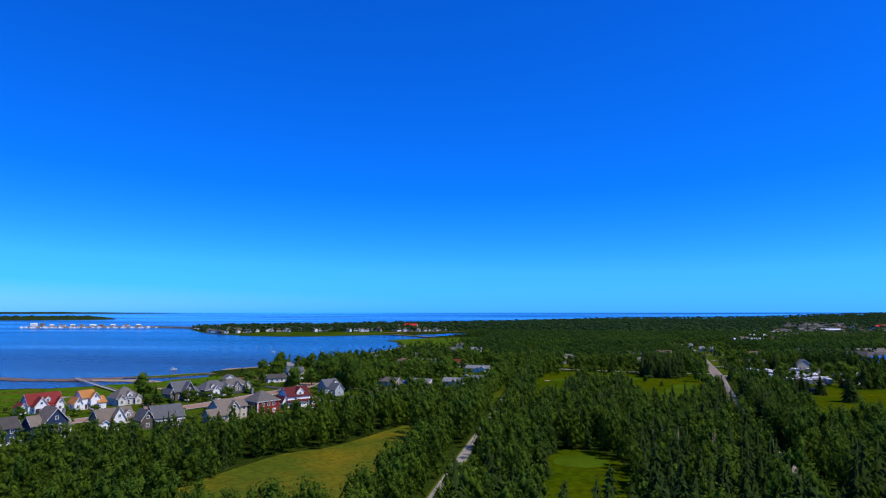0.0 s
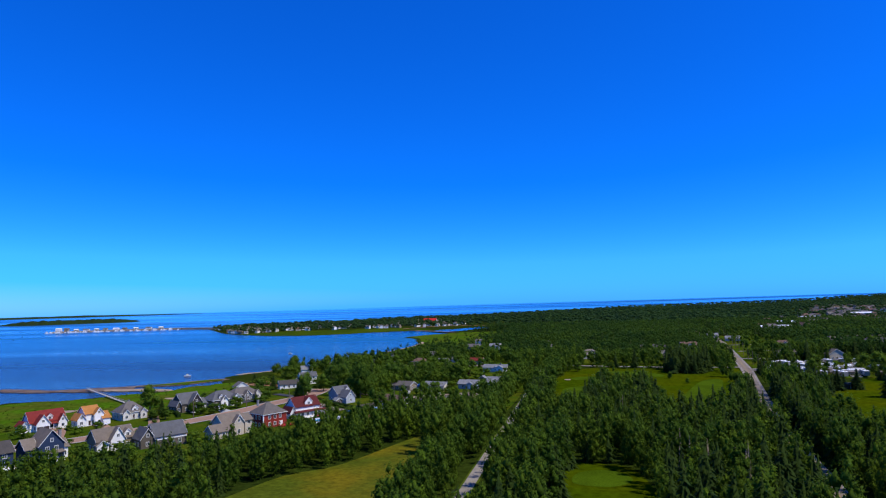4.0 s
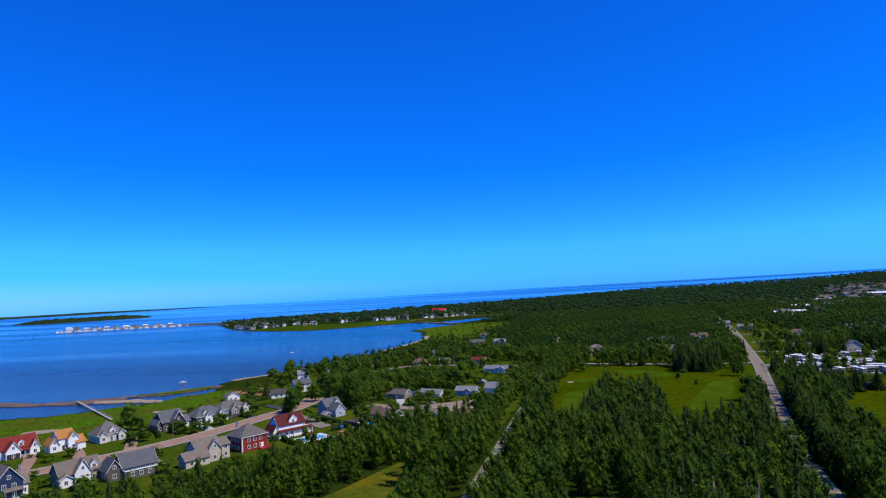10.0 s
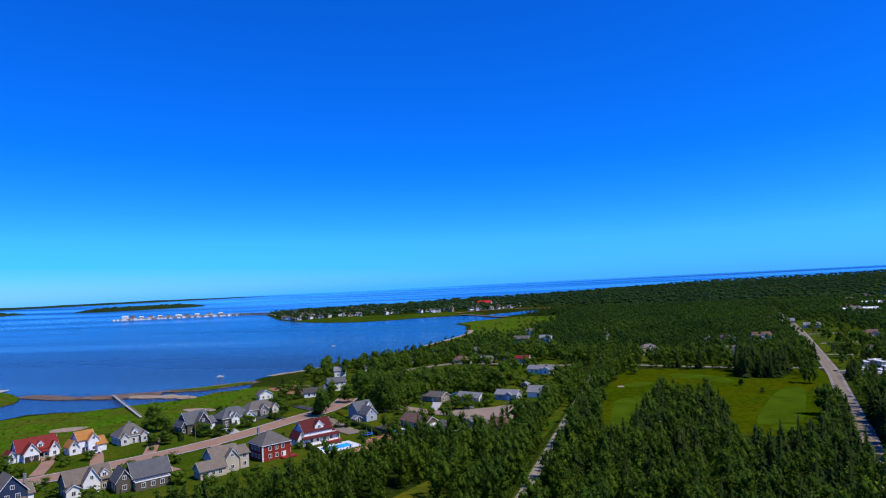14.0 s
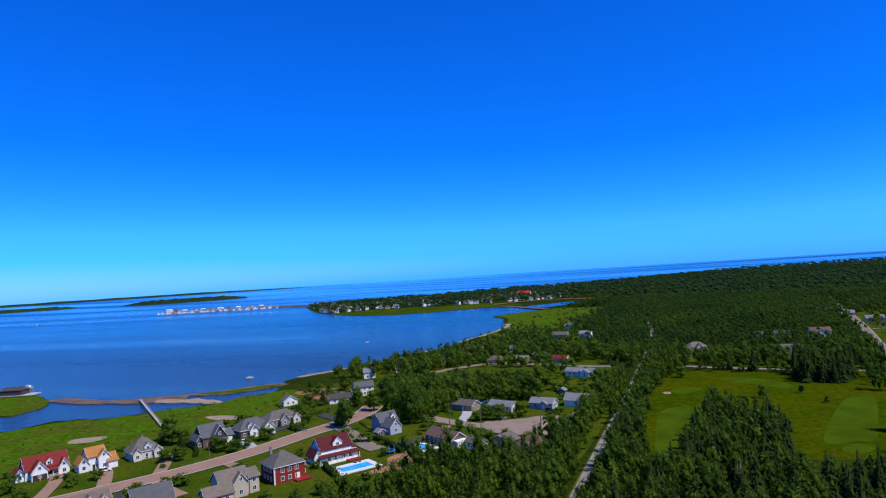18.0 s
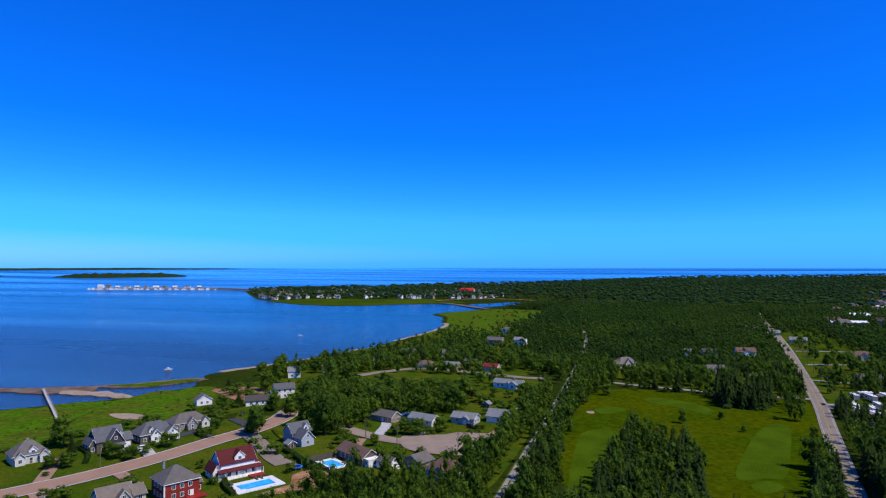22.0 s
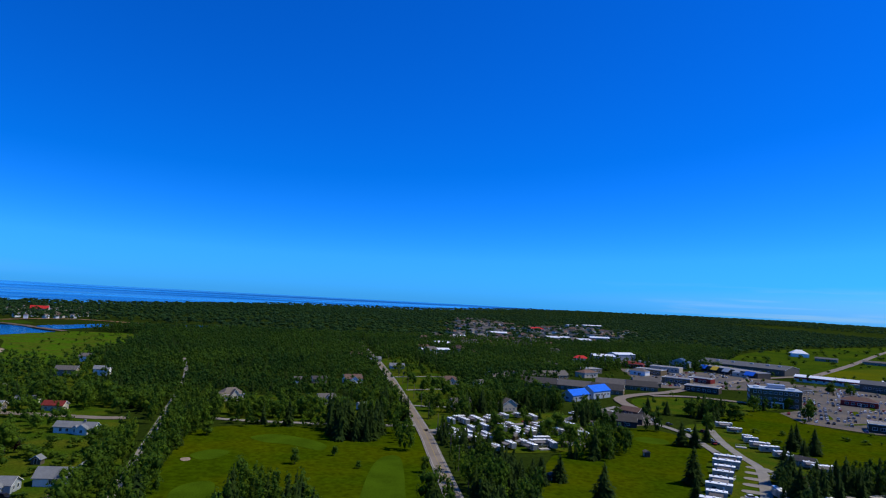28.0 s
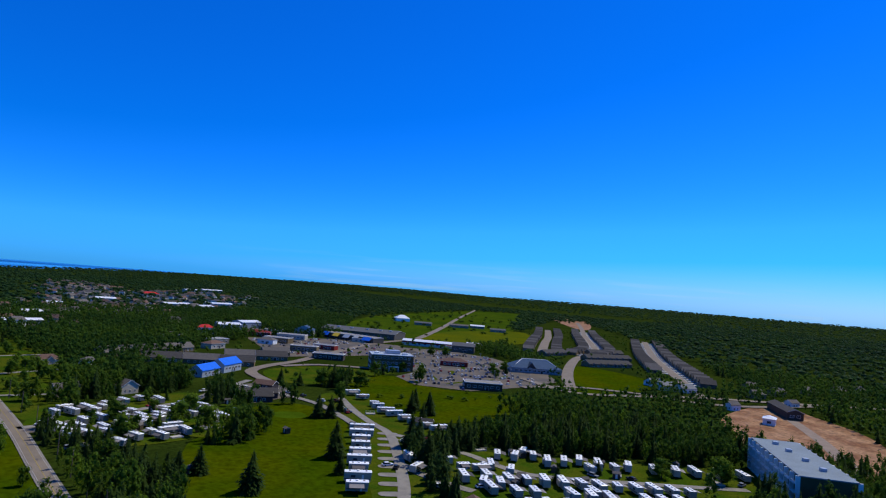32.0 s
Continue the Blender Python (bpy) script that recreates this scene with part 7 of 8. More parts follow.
drive(-169, 187, 30, 0, label="white car parked on a concrete drive")
drive(-112, 236, -20, 2, label="black car driving on the side street")
drive(-213, 141, 50, 2, label="black car parked before the garage")
drive(-196, 147, 50, 0, label="white car parked before the garage")
drive(-50, 256, 80, 0, label="white car parked beside the bungalow")
drive(-64, 250, -30, 2, label="black car parked on the grass edge")
drive(-134, 388, 10, 2, label="dark car parked on the back street")
drive(88, 300, 72, 1, label="grey car on the main road")
LOT_SOLID = ((366, 416, 26), (470, 345, 27), (362, 322, 17), (445, 415, 17), (357, 480, 16), (346, 500, 12), (430, 628, 18), (392, 600, 16), (372, 590, 12), (404, 540, 14), (446, 470, 14), (372, 532, 12))
rng_lot = np.random.default_rng(21)
for ring_, share, turn_ in ((PARKING, 0.36, 44), (PARKING_FAR, 0.26, 38), (FAR_LOT, 0.2, 38)):
    ring_n = np.array(ring_, float)
    c_ = ring_n.mean(0)
    f_, g_ = np.array([math.cos(radians(turn_)), math.sin(radians(turn_))]), np.array([math.sin(radians(turn_)), -math.cos(radians(turn_))])
    for j in range(-16, 17):
        for i in range(-44, 45):
            p_ = c_ + f_ * (j * 8.2 + (2.6 if j % 2 else 0)) + g_ * (i * 3.1)
            thick = 0.5 + noise.noise((i * 0.13, j * 0.7, 3.3 + c_[0] * 0.01))
            if rng_lot.uniform() > share * 1.5 * thick or not inside(p_[:1], p_[1:], ring_)[0] or any(math.hypot(p_[0] - a, p_[1] - b) < r for a, b, r in LOT_SOLID) or line_distance(p_[:1], p_[1:], ring_, True)[0] < 3:
                continue
            drive(float(p_[0]), float(p_[1]), turn_ + float(rng_lot.uniform(-4, 4)) + 180 * int(rng_lot.integers(0, 2)), 5 + (0, 1, 0, 2, 1, 3, 0, 2, 1, 4)[int(rng_lot.integers(0, 10))], "cars in the car parks")
for i in range(34):
    r_ = RV_ROADS[i % 6]
    p_ = smooth(r_, 6)
    x_, y_ = p_[int(rng.integers(1, len(p_) - 1))]
    drive(x_ + float(rng.choice((-5.5, 5.5))), y_ + float(rng.uniform(-3, 3)), float(rng.uniform(0, 360)), (0, 1, 2, 0, 3, 2)[int(rng.integers(0, 6))], "cars among the trailers", "car parked beside the trailers")
# ---- town buildings ----


def block(x, y, rz, w, d, h, wall, roof, label, floors=1, kind="f", rise=0.0, sides="sw", gap=4.0, win=(2.2, 1.5), name="commercial_building", extras=(), group="town buildings"):
    b = thing(name, x, y, gz(x, y), rz, label, "building", group)
    wg = (-w / 2, -d / 2, w / 2, d / 2, h, kind, rise)
    wing_parts(b, wg, wall, roof, 0.4)
    for lv in range(floors):
        for s in sides:
            span = w if s in "sn" else d
            n = max(1, int((span - 1.5) / gap))
            for i in range(n):
                add_window(b, wg, s, (i - (n - 1) / 2) * gap, h / floors * (lv + 0.52), *win)
    add_door(b, wg, "s", w * 0.1, 2.0, 2.3)
    for nm, sh, mt, lb in extras:
        part(nm, sh, M[mt], b, lb)
    return b


block(366, 416, -37, 33, 20, 12.0, "wall_grey", "roof_pale", "grey three-storey hospital block with flat roof", 3, gap=3.3, win=(1.9, 1.6), name="hospital",
      extras=(("penthouse", Shape().box(-4, -2, 12.3, 7, 6, 15.0), "metal_grey", "rooftop plant room"), ("roof_unit", Shape().box(9, -3, 12.3, 13, 1, 13.6), "trim", ""), ("roof_unit", Shape().box(-13, -2, 12.3, -10, 2, 13.5), "trim", ""),
              ("entrance_canopy", Shape().box(-3, -13, 3.4, 5, -10, 3.8).box(-2.8, -12.8, -0.3, -2.4, -12.4, 3.4).box(4.4, -12.8, -0.3, 4.8, -12.4, 3.4), "trim", "white entrance canopy")))
block(217, 434, 28, 20, 9, 4.2, "siding_lightblue", "metal_blue", "low building with bright blue metal roof", 1, "x", 3.2)
block(240, 447, 28, 22, 10, 5.2, "siding_lightblue", "metal_blue", "larger building with bright blue metal roof", 1, "x", 3.6)
for i, (x_, y_, r_, w_) in enumerate(((205, 536, 15, 26), (232, 543, 15, 26), (258, 549, 15, 26), (222, 498, -30, 24), (243, 484, -35, 24), (262, 468, -38, 24), (285, 500, -30, 24), (305, 488, -30, 24), (324, 510, -20, 22))):
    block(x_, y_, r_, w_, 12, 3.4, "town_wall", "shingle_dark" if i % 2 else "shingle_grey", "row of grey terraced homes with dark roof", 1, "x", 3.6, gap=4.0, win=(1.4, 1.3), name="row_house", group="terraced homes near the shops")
block(562, 538, -56, 74, 15, 5, "siding_cream", "metal_white", "long shop strip with pale pink-white roof", 1, "x", 1.8, name="shop_strip", gap=7.0, extras=(("fascia", Shape().box(-37, -7.8, 3.2, 37, -7.55, 4.6), "door_red", "red fascia band"), ("canopy", Shape().box(12, -10.5, 3.0, 30, -7.8, 3.4), "metal_white", "white front canopy")))
block(556, 492, -56, 24, 18, 7, "siding_slate", "shingle_blue", "blue-grey hall at the end of the strip", 1, "x", 3.0, name="hall")
for x_, y_, w_, rf_ in ((905, 778, 34, "shingle_grey"), (946, 768, 26, "metal_white"), (915, 700, 26, "shingle_blue"), (854, 818, 30, "shingle_blue"), (612, 520, 18, "metal_white")):
    block(x_, y_, -52, w_, 12, 4.4, "siding_grey", rf_, "low farm-road shed with %s roof" % ("white" if "white" in rf_ else "grey"), 1, "x", 2.0, name="roadside_shed", sides="s", gap=9, group="sheds along the straight road")
block(492, 362, -44, 44, 24, 4.5, "siding_blue", "shingle_glass", "broad building with glassy blue hipped roof", 1, "h", 6.5, name="civic_building", extras=(("roof_ridge", Shape().tube((-21, -11, 4.9), (-11, 0, 11.3), 0.35, 0.35).tube((21, -11, 4.9), (11, 0, 11.3), 0.35, 0.35).tube((-11, 0, 11.3), (11, 0, 11.3), 0.3, 0.3), "trim", "white roof ridge"), ("gable", Shape().hull([(-9, -13, 4.5), (-1, -13, 4.5), (-5, -13, 9.5)], [(-9, -2, 4.5), (-1, -2, 4.5), (-5, -2, 9.5)]), "glass", "glazed gabled entrance"),))
block(362, 322, -47, 26, 15, 4.6, "brown_wall", "roof_flat", "brown flat-roofed restaurant in the car park", 1, name="restaurant")
block(445, 415, -50, 24, 13, 4.2, "brick_red", "shingle_brown", "low brick restaurant with brown roof", 1, "h", 2.6, name="restaurant")
block(357, 480, -50, 26, 13, 4.6, "brown_wall", "roof_flat", "low brown shop with flat roof", 1, name="shop")
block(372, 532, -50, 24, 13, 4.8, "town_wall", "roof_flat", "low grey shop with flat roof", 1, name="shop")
block(503, 612, -84, 76, 18, 6, "siding_slate", "roof_flat", "long shop row with coloured fronts", 1, name="shop_row", sides="", gap=7,
      extras=[("awning", Shape().hull([(u - w, -13.5, 3.0), (u + w, -13.5, 3.0), (u + w, -9.1, 6.6), (u - w, -9.1, 6.6)], [(u - w, -13.5, 3.3), (u + w, -13.5, 3.3), (u + w, -9.1, 6.9), (u - w, -9.1, 6.9)]), m, l) for u, w, m, l in ((-32, 4.5, "tarp", "blue front awning"), (-16, 4.5, "yellow_sign", "yellow front awning"), (0, 4.5, "siding_lightblue", "pale blue front awning"), (14, 3.5, "siding_cream", "cream front awning"), (30, 6, "tarp", "blue front awning"))]
      + [("shop_window", Shape().box(u - 3, -9.06, 0.4, u + 3, -8.98, 2.6), "glass", "") for u in (-32, -24, -16, -8, 0, 8, 16, 24, 32)])
block(556, 652, -63, 96, 46, 7, "siding_slate", "shingle_blue", "large dark blue-grey warehouse roof", 1, "x", 3.5, name="warehouse", gap=9,
      extras=[("roof_unit", Shape().box(u - 1.6, v - 1.4, 9.0, u + 1.6, v + 1.4, 10.6), "metal_grey", "") for u, v in ((-30, -8), (-12, -9), (8, -8), (26, -9), (38, -8))])
block(478, 668, -50, 22, 14, 7, "siding_lightblue", "shingle_glass", "blue gabled shop beside the warehouse", 1, "y", 4.0, name="shop", sides="s")
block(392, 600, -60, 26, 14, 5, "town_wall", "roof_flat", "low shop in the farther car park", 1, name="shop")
block(430, 628, -50, 30, 16, 5, "siding_beige", "roof_flat", "low beige shop in the farther car park", 1, name="shop")
block(363, 690, -20, 17, 11, 6, "siding_white", "red_roof_far", "shop with bright red roof among trees", 1, "h", 3.0, name="shop")
block(210, 752, 5, 34, 12, 6, "siding_grey", "metal_white", "long shed with white metal roof", 1, "x", 1.6, name="shed")
for x_, y_, r_, w_, d_, wl_, rf_ in ((300, 566, 20, 18, 11, "siding_beige", "shingle_brown"), (322, 600, 10, 22, 12, "siding_grey", "roof_flat"), (404, 540, -60, 20, 11, "brick_red", "roof_flat"), (372, 590, -60, 16, 10, "siding_white", "shingle_grey"),
                                   (446, 470, 20, 22, 10, "siding_grey", "shingle_dark"), (500, 590, -55, 26, 12, "siding_beige", "roof_flat"), (410, 660, -40, 24, 13, "brick_red", "shingle_red"), (450, 690, -40, 20, 12, "siding_white", "roof_flat"), (300, 640, 5, 18, 10, "siding_grey", "shingle_dark")):
    block(x_, y_, r_, w_, d_, 4.2, wl_, rf_, "low %s shop by the car park" % ("beige" if "beige" in wl_ else "brick" if "brick" in wl_ else "white" if "white" in wl_ else "grey"), 1, "f" if rf_ == "roof_flat" else "h", 2.4, name="shop", sides="s", gap=5.0)
block(885, 900, -30, 26, 18, 6, "metal_white", "metal_white", "white storage dome in the fields", 1, "h", 6.0, name="storage_dome", sides="")
block(637, 1390, 0, 36, 18, 8, "siding_cream", "red_roof_far", "large far building with red roof", 1, "h", 4.0, name="far_hall", sides="s", gap=8)
for x_, y_, w_ in ((535, 1085, 46), (560, 1040, 28), (640, 1130, 48), (458, 1171, 30), (324, 1010, 22), (248, 850, 20), (940, 1780, 40), (1040, 1840, 60), (455, 753, 30), (408, 720, 26)):
    block(x_, y_, float(rng.uniform(-15, 15)), w_, 18, 7, "metal_grey", "metal_white", "far commercial shed with white roof", 1, "x", 2.0, name="far_shed", sides="s", gap=9, group="far sheds")


def small_house(x, y, r, wall, roof, w, d, h, rise, label, group):
    b = thing("house", x, y, gz(x, y), r, label, "house", group)
    wg = (-w / 2, -d / 2, w / 2, d / 2, h, "x", rise)
    k = (wall, roof, w, d, h, rise)
    if k not in SMALL:
        tmp = new("tmp")
        wing_parts(tmp, wg, wall, roof, 0.35, None)
        SMALL[k] = [(o.name.split(".")[0], o.data) for o in tmp.children]
        for o in (*tmp.children, tmp):
            bpy.data.objects.remove(o)
    for nm, me in SMALL[k]:
        part(nm, me, None, b)
    part("window", Shape().box(-1.2, -d / 2 - 0.04, 1.0, 1.2, -d / 2 + 0.02, 2.3), M["glass"], b)
    return b


SMALL = {}
SUB = "row houses of the new suburb"
drives = Shape()
for road, a0, a1, off in ((TOWN_ROADS[1], 0.20, 0.62, 17), (TOWN_ROADS[1], 0.22, 0.62, -17), (TOWN_ROADS[2], 0.10, 0.95, 18), (TOWN_ROADS[2], 0.22, 0.95, -18), (TOWN_ROADS[5], 0.06, 0.97, 17), (TOWN_ROADS[5], 0.06, 0.97, -17)):
    p_ = np.array(smooth(road, 12), float)
    seg = np.hypot(*np.diff(p_, axis=0).T)
    cum = np.concatenate([[0], np.cumsum(seg)])
    s_ = a0 * cum[-1]
    while s_ < a1 * cum[-1]:
        x_, y_ = np.interp(s_, cum, p_[:, 0]), np.interp(s_, cum, p_[:, 1])
        x2, y2 = np.interp(s_ + 2, cum, p_[:, 0]), np.interp(s_ + 2, cum, p_[:, 1])
        d_ = np.array([x2 - x_, y2 - y_])
        d_ /= np.hypot(*d_)
        hx, hy = x_ + d_[1] * off, y_ - d_[0] * off
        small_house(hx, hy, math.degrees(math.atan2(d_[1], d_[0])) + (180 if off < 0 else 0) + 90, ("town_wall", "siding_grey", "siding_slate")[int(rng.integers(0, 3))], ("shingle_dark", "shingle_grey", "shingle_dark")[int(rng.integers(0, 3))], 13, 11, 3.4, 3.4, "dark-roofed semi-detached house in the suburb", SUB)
        if road is TOWN_ROADS[2] or road is TOWN_ROADS[1]:
            ring_ = [(x_ + d_[1] * off * k + d_[0] * e, y_ - d_[0] * off * k + d_[1] * e) for k, e in ((0.24, -3.2), (0.72, -3.2), (0.72, 3.2), (0.24, 3.2))]
            drives.sheet(ring_, gz(x_, y_) + 0.75, 0.6)
        s_ += 15.5
solid("suburb_drives", drives, M["concrete"], "pale concrete drives before the row houses", "driveways", kind="stuff")
for x_, y_, w_ in ((626, 357, 56), (692, 390, 64), (756, 424, 52), (664, 444, 46)):
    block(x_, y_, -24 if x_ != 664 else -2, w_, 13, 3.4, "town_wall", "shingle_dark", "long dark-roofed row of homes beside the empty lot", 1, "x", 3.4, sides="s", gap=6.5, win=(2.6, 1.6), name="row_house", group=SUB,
          extras=[("porch_gable", Shape().hull([(u - 2, -8, 2.2), (u + 2, -8, 2.2), (u, -8, 4.4)], [(u - 2, -3, 2.2), (u + 2, -3, 2.2), (u, -3, 4.4)]), "shingle_grey", "") for u in np.arange(-w_ / 2 + 5, w_ / 2 - 3, 9.0)])
for x_, y_ in ((533, 268), (520, 254), (524, 240)):
    small_house(x_, y_, -24, "siding_white", "shingle_light", 15, 11, 3.4, 3.0, "pale-roofed house at the suburb's corner", SUB)
for x_, y_ in ((617, 216), (648, 176), (690, 160), (600, 190), (726, 150), (560, 196)):
    small_house(x_, y_, -25, "siding_grey", "shingle_grey", 12, 9, 3.6, 3.0, "grey house among trees past the building site", SUB)
VILL = "village houses on the spit"
for x_, y_ in ((-905, 1420), (-880, 1392), (-850, 1360), (-820, 1330), (-790, 1280), (-760, 1240), (-735, 1200), (-716, 1165), (-716, 1140), (-700, 1124), (-680, 1108), (-664, 1086), (-735, 1165), (-623, 1121), (-560, 1122), (-545, 1130), (-428, 1158), (-392, 1162), (-365, 1158), (-690, 1230), (-700, 1300), (-614, 1290), (-571, 1336), (-570, 1420), (-540, 1230), (-500, 1180), (-470, 1210), (-443, 1287),
               (-436, 1357), (-449, 1480), (-420, 1300), (-400, 1260), (-385, 1320), (-370, 1290), (-340, 1330), (-330, 1280), (-310, 1300), (-350, 1240), (-320, 1230), (-300, 1260), (-290, 1340), (-280, 1220), (-410, 1420), (-380, 1450), (-340, 1450), (-300, 1420), (-520, 1320), (-480, 1400), (-660, 1400), (-760, 1380), (-840, 1440)):
    if inside(np.array([x_]), np.array([y_]), SPIT_GREEN)[0] or (-600 < x_ < -440 and y_ > 1180):
        continue
    k_ = int(rng.integers(0, 4))
    small_house(x_, y_, float(rng.uniform(-30, 30)), ("siding_white", "siding_white", "siding_beige", "siding_grey")[k_], ("shingle_grey", "shingle_light", "shingle_brown", "shingle_dark")[k_], 9, 7, 4.2, 2.6, ("white village house with grey roof", "white village house with pale roof", "beige village house with brown roof", "grey village house with dark roof")[k_], VILL)
block(-354, 1385, 0, 30, 14, 7, "siding_beige", "red_roof_far", "large waterfront building with bright red roof", 1, "x", 5.0, name="waterfront_hall", sides="s", gap=8)
walls_, roofs_ = [Shape() for _ in range(2)], [Shape() for _ in range(3)]
for i in range(270):
    t_ = rng.uniform(0, 1)
    x_, y_ = (250 + 620 * t_ + rng.uniform(-70, 130), 830 + 800 * t_ + rng.uniform(-120, 120)) if i < 150 else (350 + 350 * t_ + rng.uniform(-50, 80), 950 + 1050 * t_ + rng.uniform(-120, 120))
    a_, z_ = rng.uniform(0, 3.1), gz(x_, y_)
    w_, d_, h_ = rng.uniform(6, 9), rng.uniform(4.5, 6), rng.uniform(4, 6.5)
    ca, sa = math.cos(a_), math.sin(a_)

    def at(u, v, z):
        return (x_ + u * ca - v * sa, y_ + u * sa + v * ca, z_ + z)
    ring_ = ((-w_, -d_), (w_, -d_), (w_, d_), (-w_, d_))
    walls_[i % 2].hull([at(u, v, -1) for u, v in ring_], [at(u, v, h_) for u, v in ring_])
    roofs_[i % 3].hull([at(u * 1.08, v * 1.1, h_) for u, v in ring_], [at(-w_ * 0.8, -0.1, h_ + 3.4), at(w_ * 0.8, -0.1, h_ + 3.4), at(w_ * 0.8, 0.1, h_ + 3.4), at(-w_ * 0.8, 0.1, h_ + 3.4)])
for nm_, sh_, mt_, lb_ in (("far_town_walls", walls_[0], "siding_white", "white walls of the far town's many houses"), ("far_town_walls_beige", walls_[1], "siding_beige", "beige walls of the far town's many houses"),
                           ("far_town_roofs", roofs_[0], "shingle_grey", "grey roofs of the far town's many houses"), ("far_town_roofs_dark", roofs_[1], "shingle_dark", "dark roofs of the far town's many houses"), ("far_town_roofs_brown", roofs_[2], "shingle_brown", "brown roofs of the far town's many houses")):
    solid(nm_, sh_, M[mt_], lb_, "far houses", kind="stuff")
vx_, vy_ = scatter(-930, 1040, -250, 1600, 30.0)
keep = inside(vx_, vy_, SHORE) & inside(vx_, vy_, THIN[2]) & ~inside(vx_, vy_, SPIT_GREEN)
from_shore = line_distance(vx_, vy_, SHORE, True)
keep &= (from_shore > 12) & (((vx_ < -600) & (from_shore < 90)) | (rng.uniform(0, 1, len(vx_)) < np.where(vx_ > -430, 0.75, 0.4)))
s_walls, s_roofs = Shape(), Shape()
for x_, y_ in zip(vx_[keep], vy_[keep]):
    a_, z_ = rng.uniform(0, 3.1), gz(x_, y_)
    w_, d_, h_ = rng.uniform(3.2, 5), rng.uniform(2.6, 3.6), rng.uniform(3.5, 6.0)
    ca, sa = math.cos(a_), math.sin(a_)
    ring_ = ((-w_, -d_), (w_, -d_), (w_, d_), (-w_, d_))
    s_walls.hull([at(u, v, -1) for u, v in ring_], [at(u, v, h_) for u, v in ring_])
    s_roofs.hull([at(u * 1.08, v * 1.1, h_) for u, v in ring_], [at(-w_ * 0.9, -0.1, h_ + 2.0), at(w_ * 0.9, -0.1, h_ + 2.0), at(w_ * 0.9, 0.1, h_ + 2.0), at(-w_ * 0.9, 0.1, h_ + 2.0)])
solid("spit_village_walls", s_walls, M["siding_white"], "white walls of the crowded houses on the spit", "far houses", kind="stuff")
solid("spit_village_roofs", s_roofs, M["shingle_tan"], "tan and grey roofs of the crowded houses on the spit", "far houses", kind="stuff")

# loose trees of the town, the suburb and the trailer parks
tx_, ty_ = scatter(190, 395, 1150, 720, 11.0)
keep = rng.uniform(0, 1, len(tx_)) < np.where(inside(tx_, ty_, HOSPITAL_LAWN), 0.16, 0.3)
for ring_ in (PARKING, PARKING_FAR, FAR_LOT, BIG_FIELD, SUBURB_FIELD, STRIP_FIELD):
    keep &= ~inside(tx_, ty_, ring_) | (rng.uniform(0, 1, len(tx_)) < 0.03)
for r_ in TOWN_ROADS:
    keep &= line_distance(tx_, ty_, r_) > 9
for ob in [o for o in scene.objects if not o.parent and o.location.y > 300 and o.name.split(".")[0] in BUILT]:
    keep &= np.hypot(tx_ - ob.location.x, ty_ - ob.location.y) > (12 if ob.name.startswith("house") else 17)
hs_ = rng.uniform(5, 9.5, len(tx_))
forest("town_trees", tx_[keep], ty_[keep], hs_[keep], hs_[keep] * 0.95, FAR, M["broad"], "loose green trees between the town's buildings")

for x_, y_, r_, w_, d_ in ((204, 358, -28, 22, 9), (197, 349, -28, 18, 7), (224, 378, -62, 12, 8)):
    block(x_, y_, r_, w_, d_, 3.0, "siding_dark", "shingle_brown" if d_ == 8 else "shingle_dark", "low dark-roofed camp building beside the car park", 1, "x", 2.0, sides="sw", gap=4.5, win=(1.4, 1.0), name="camp_office", group="camp entrance buildings")
rng_lot = np.random.default_rng(5)
for x_, y_ in ((212, 370), (216, 367), (220, 364), (231, 386), (228, 390), (206, 376), (214, 384), (192, 362)):
    drive(x_, y_, float(rng_lot.uniform(0, 180)), 5 + int(rng_lot.integers(0, 5)), "cars at the camp entrance", "car parked at the camp entrance")
for m_ in CARS:
    for o in (*m_.children_recursive, m_):
        bpy.data.objects.remove(o)

# apartment block under construction
ap = thing("apartment_block", 280.5, 109.4, gz(280.5, 109.4), 28.4, "four-storey apartment block with blue-grey flat roof", "building")
W_, D_, H_ = 63, 18, 12.5
part("wall", Shape().box(-W_ / 2, -D_ / 2, -0.5, W_ / 2, D_ / 2, H_), M["wall_grey"], ap, "grey cladding")
part("roof", Shape().box(-W_ / 2 - 0.4, -D_ / 2 - 0.4, H_, W_ / 2 + 0.4, D_ / 2 + 0.4, H_ + 0.4), M["roof_membrane"], ap, "blue-grey flat roof")
for x_ in (-20, -6, 9, 22):
    part("roof_unit", Shape().box(x_ - 1, -1 + x_ * 0.1, H_ + 0.4, x_ + 1, 1 + x_ * 0.1, H_ + 1.5), M["metal_grey"], ap)
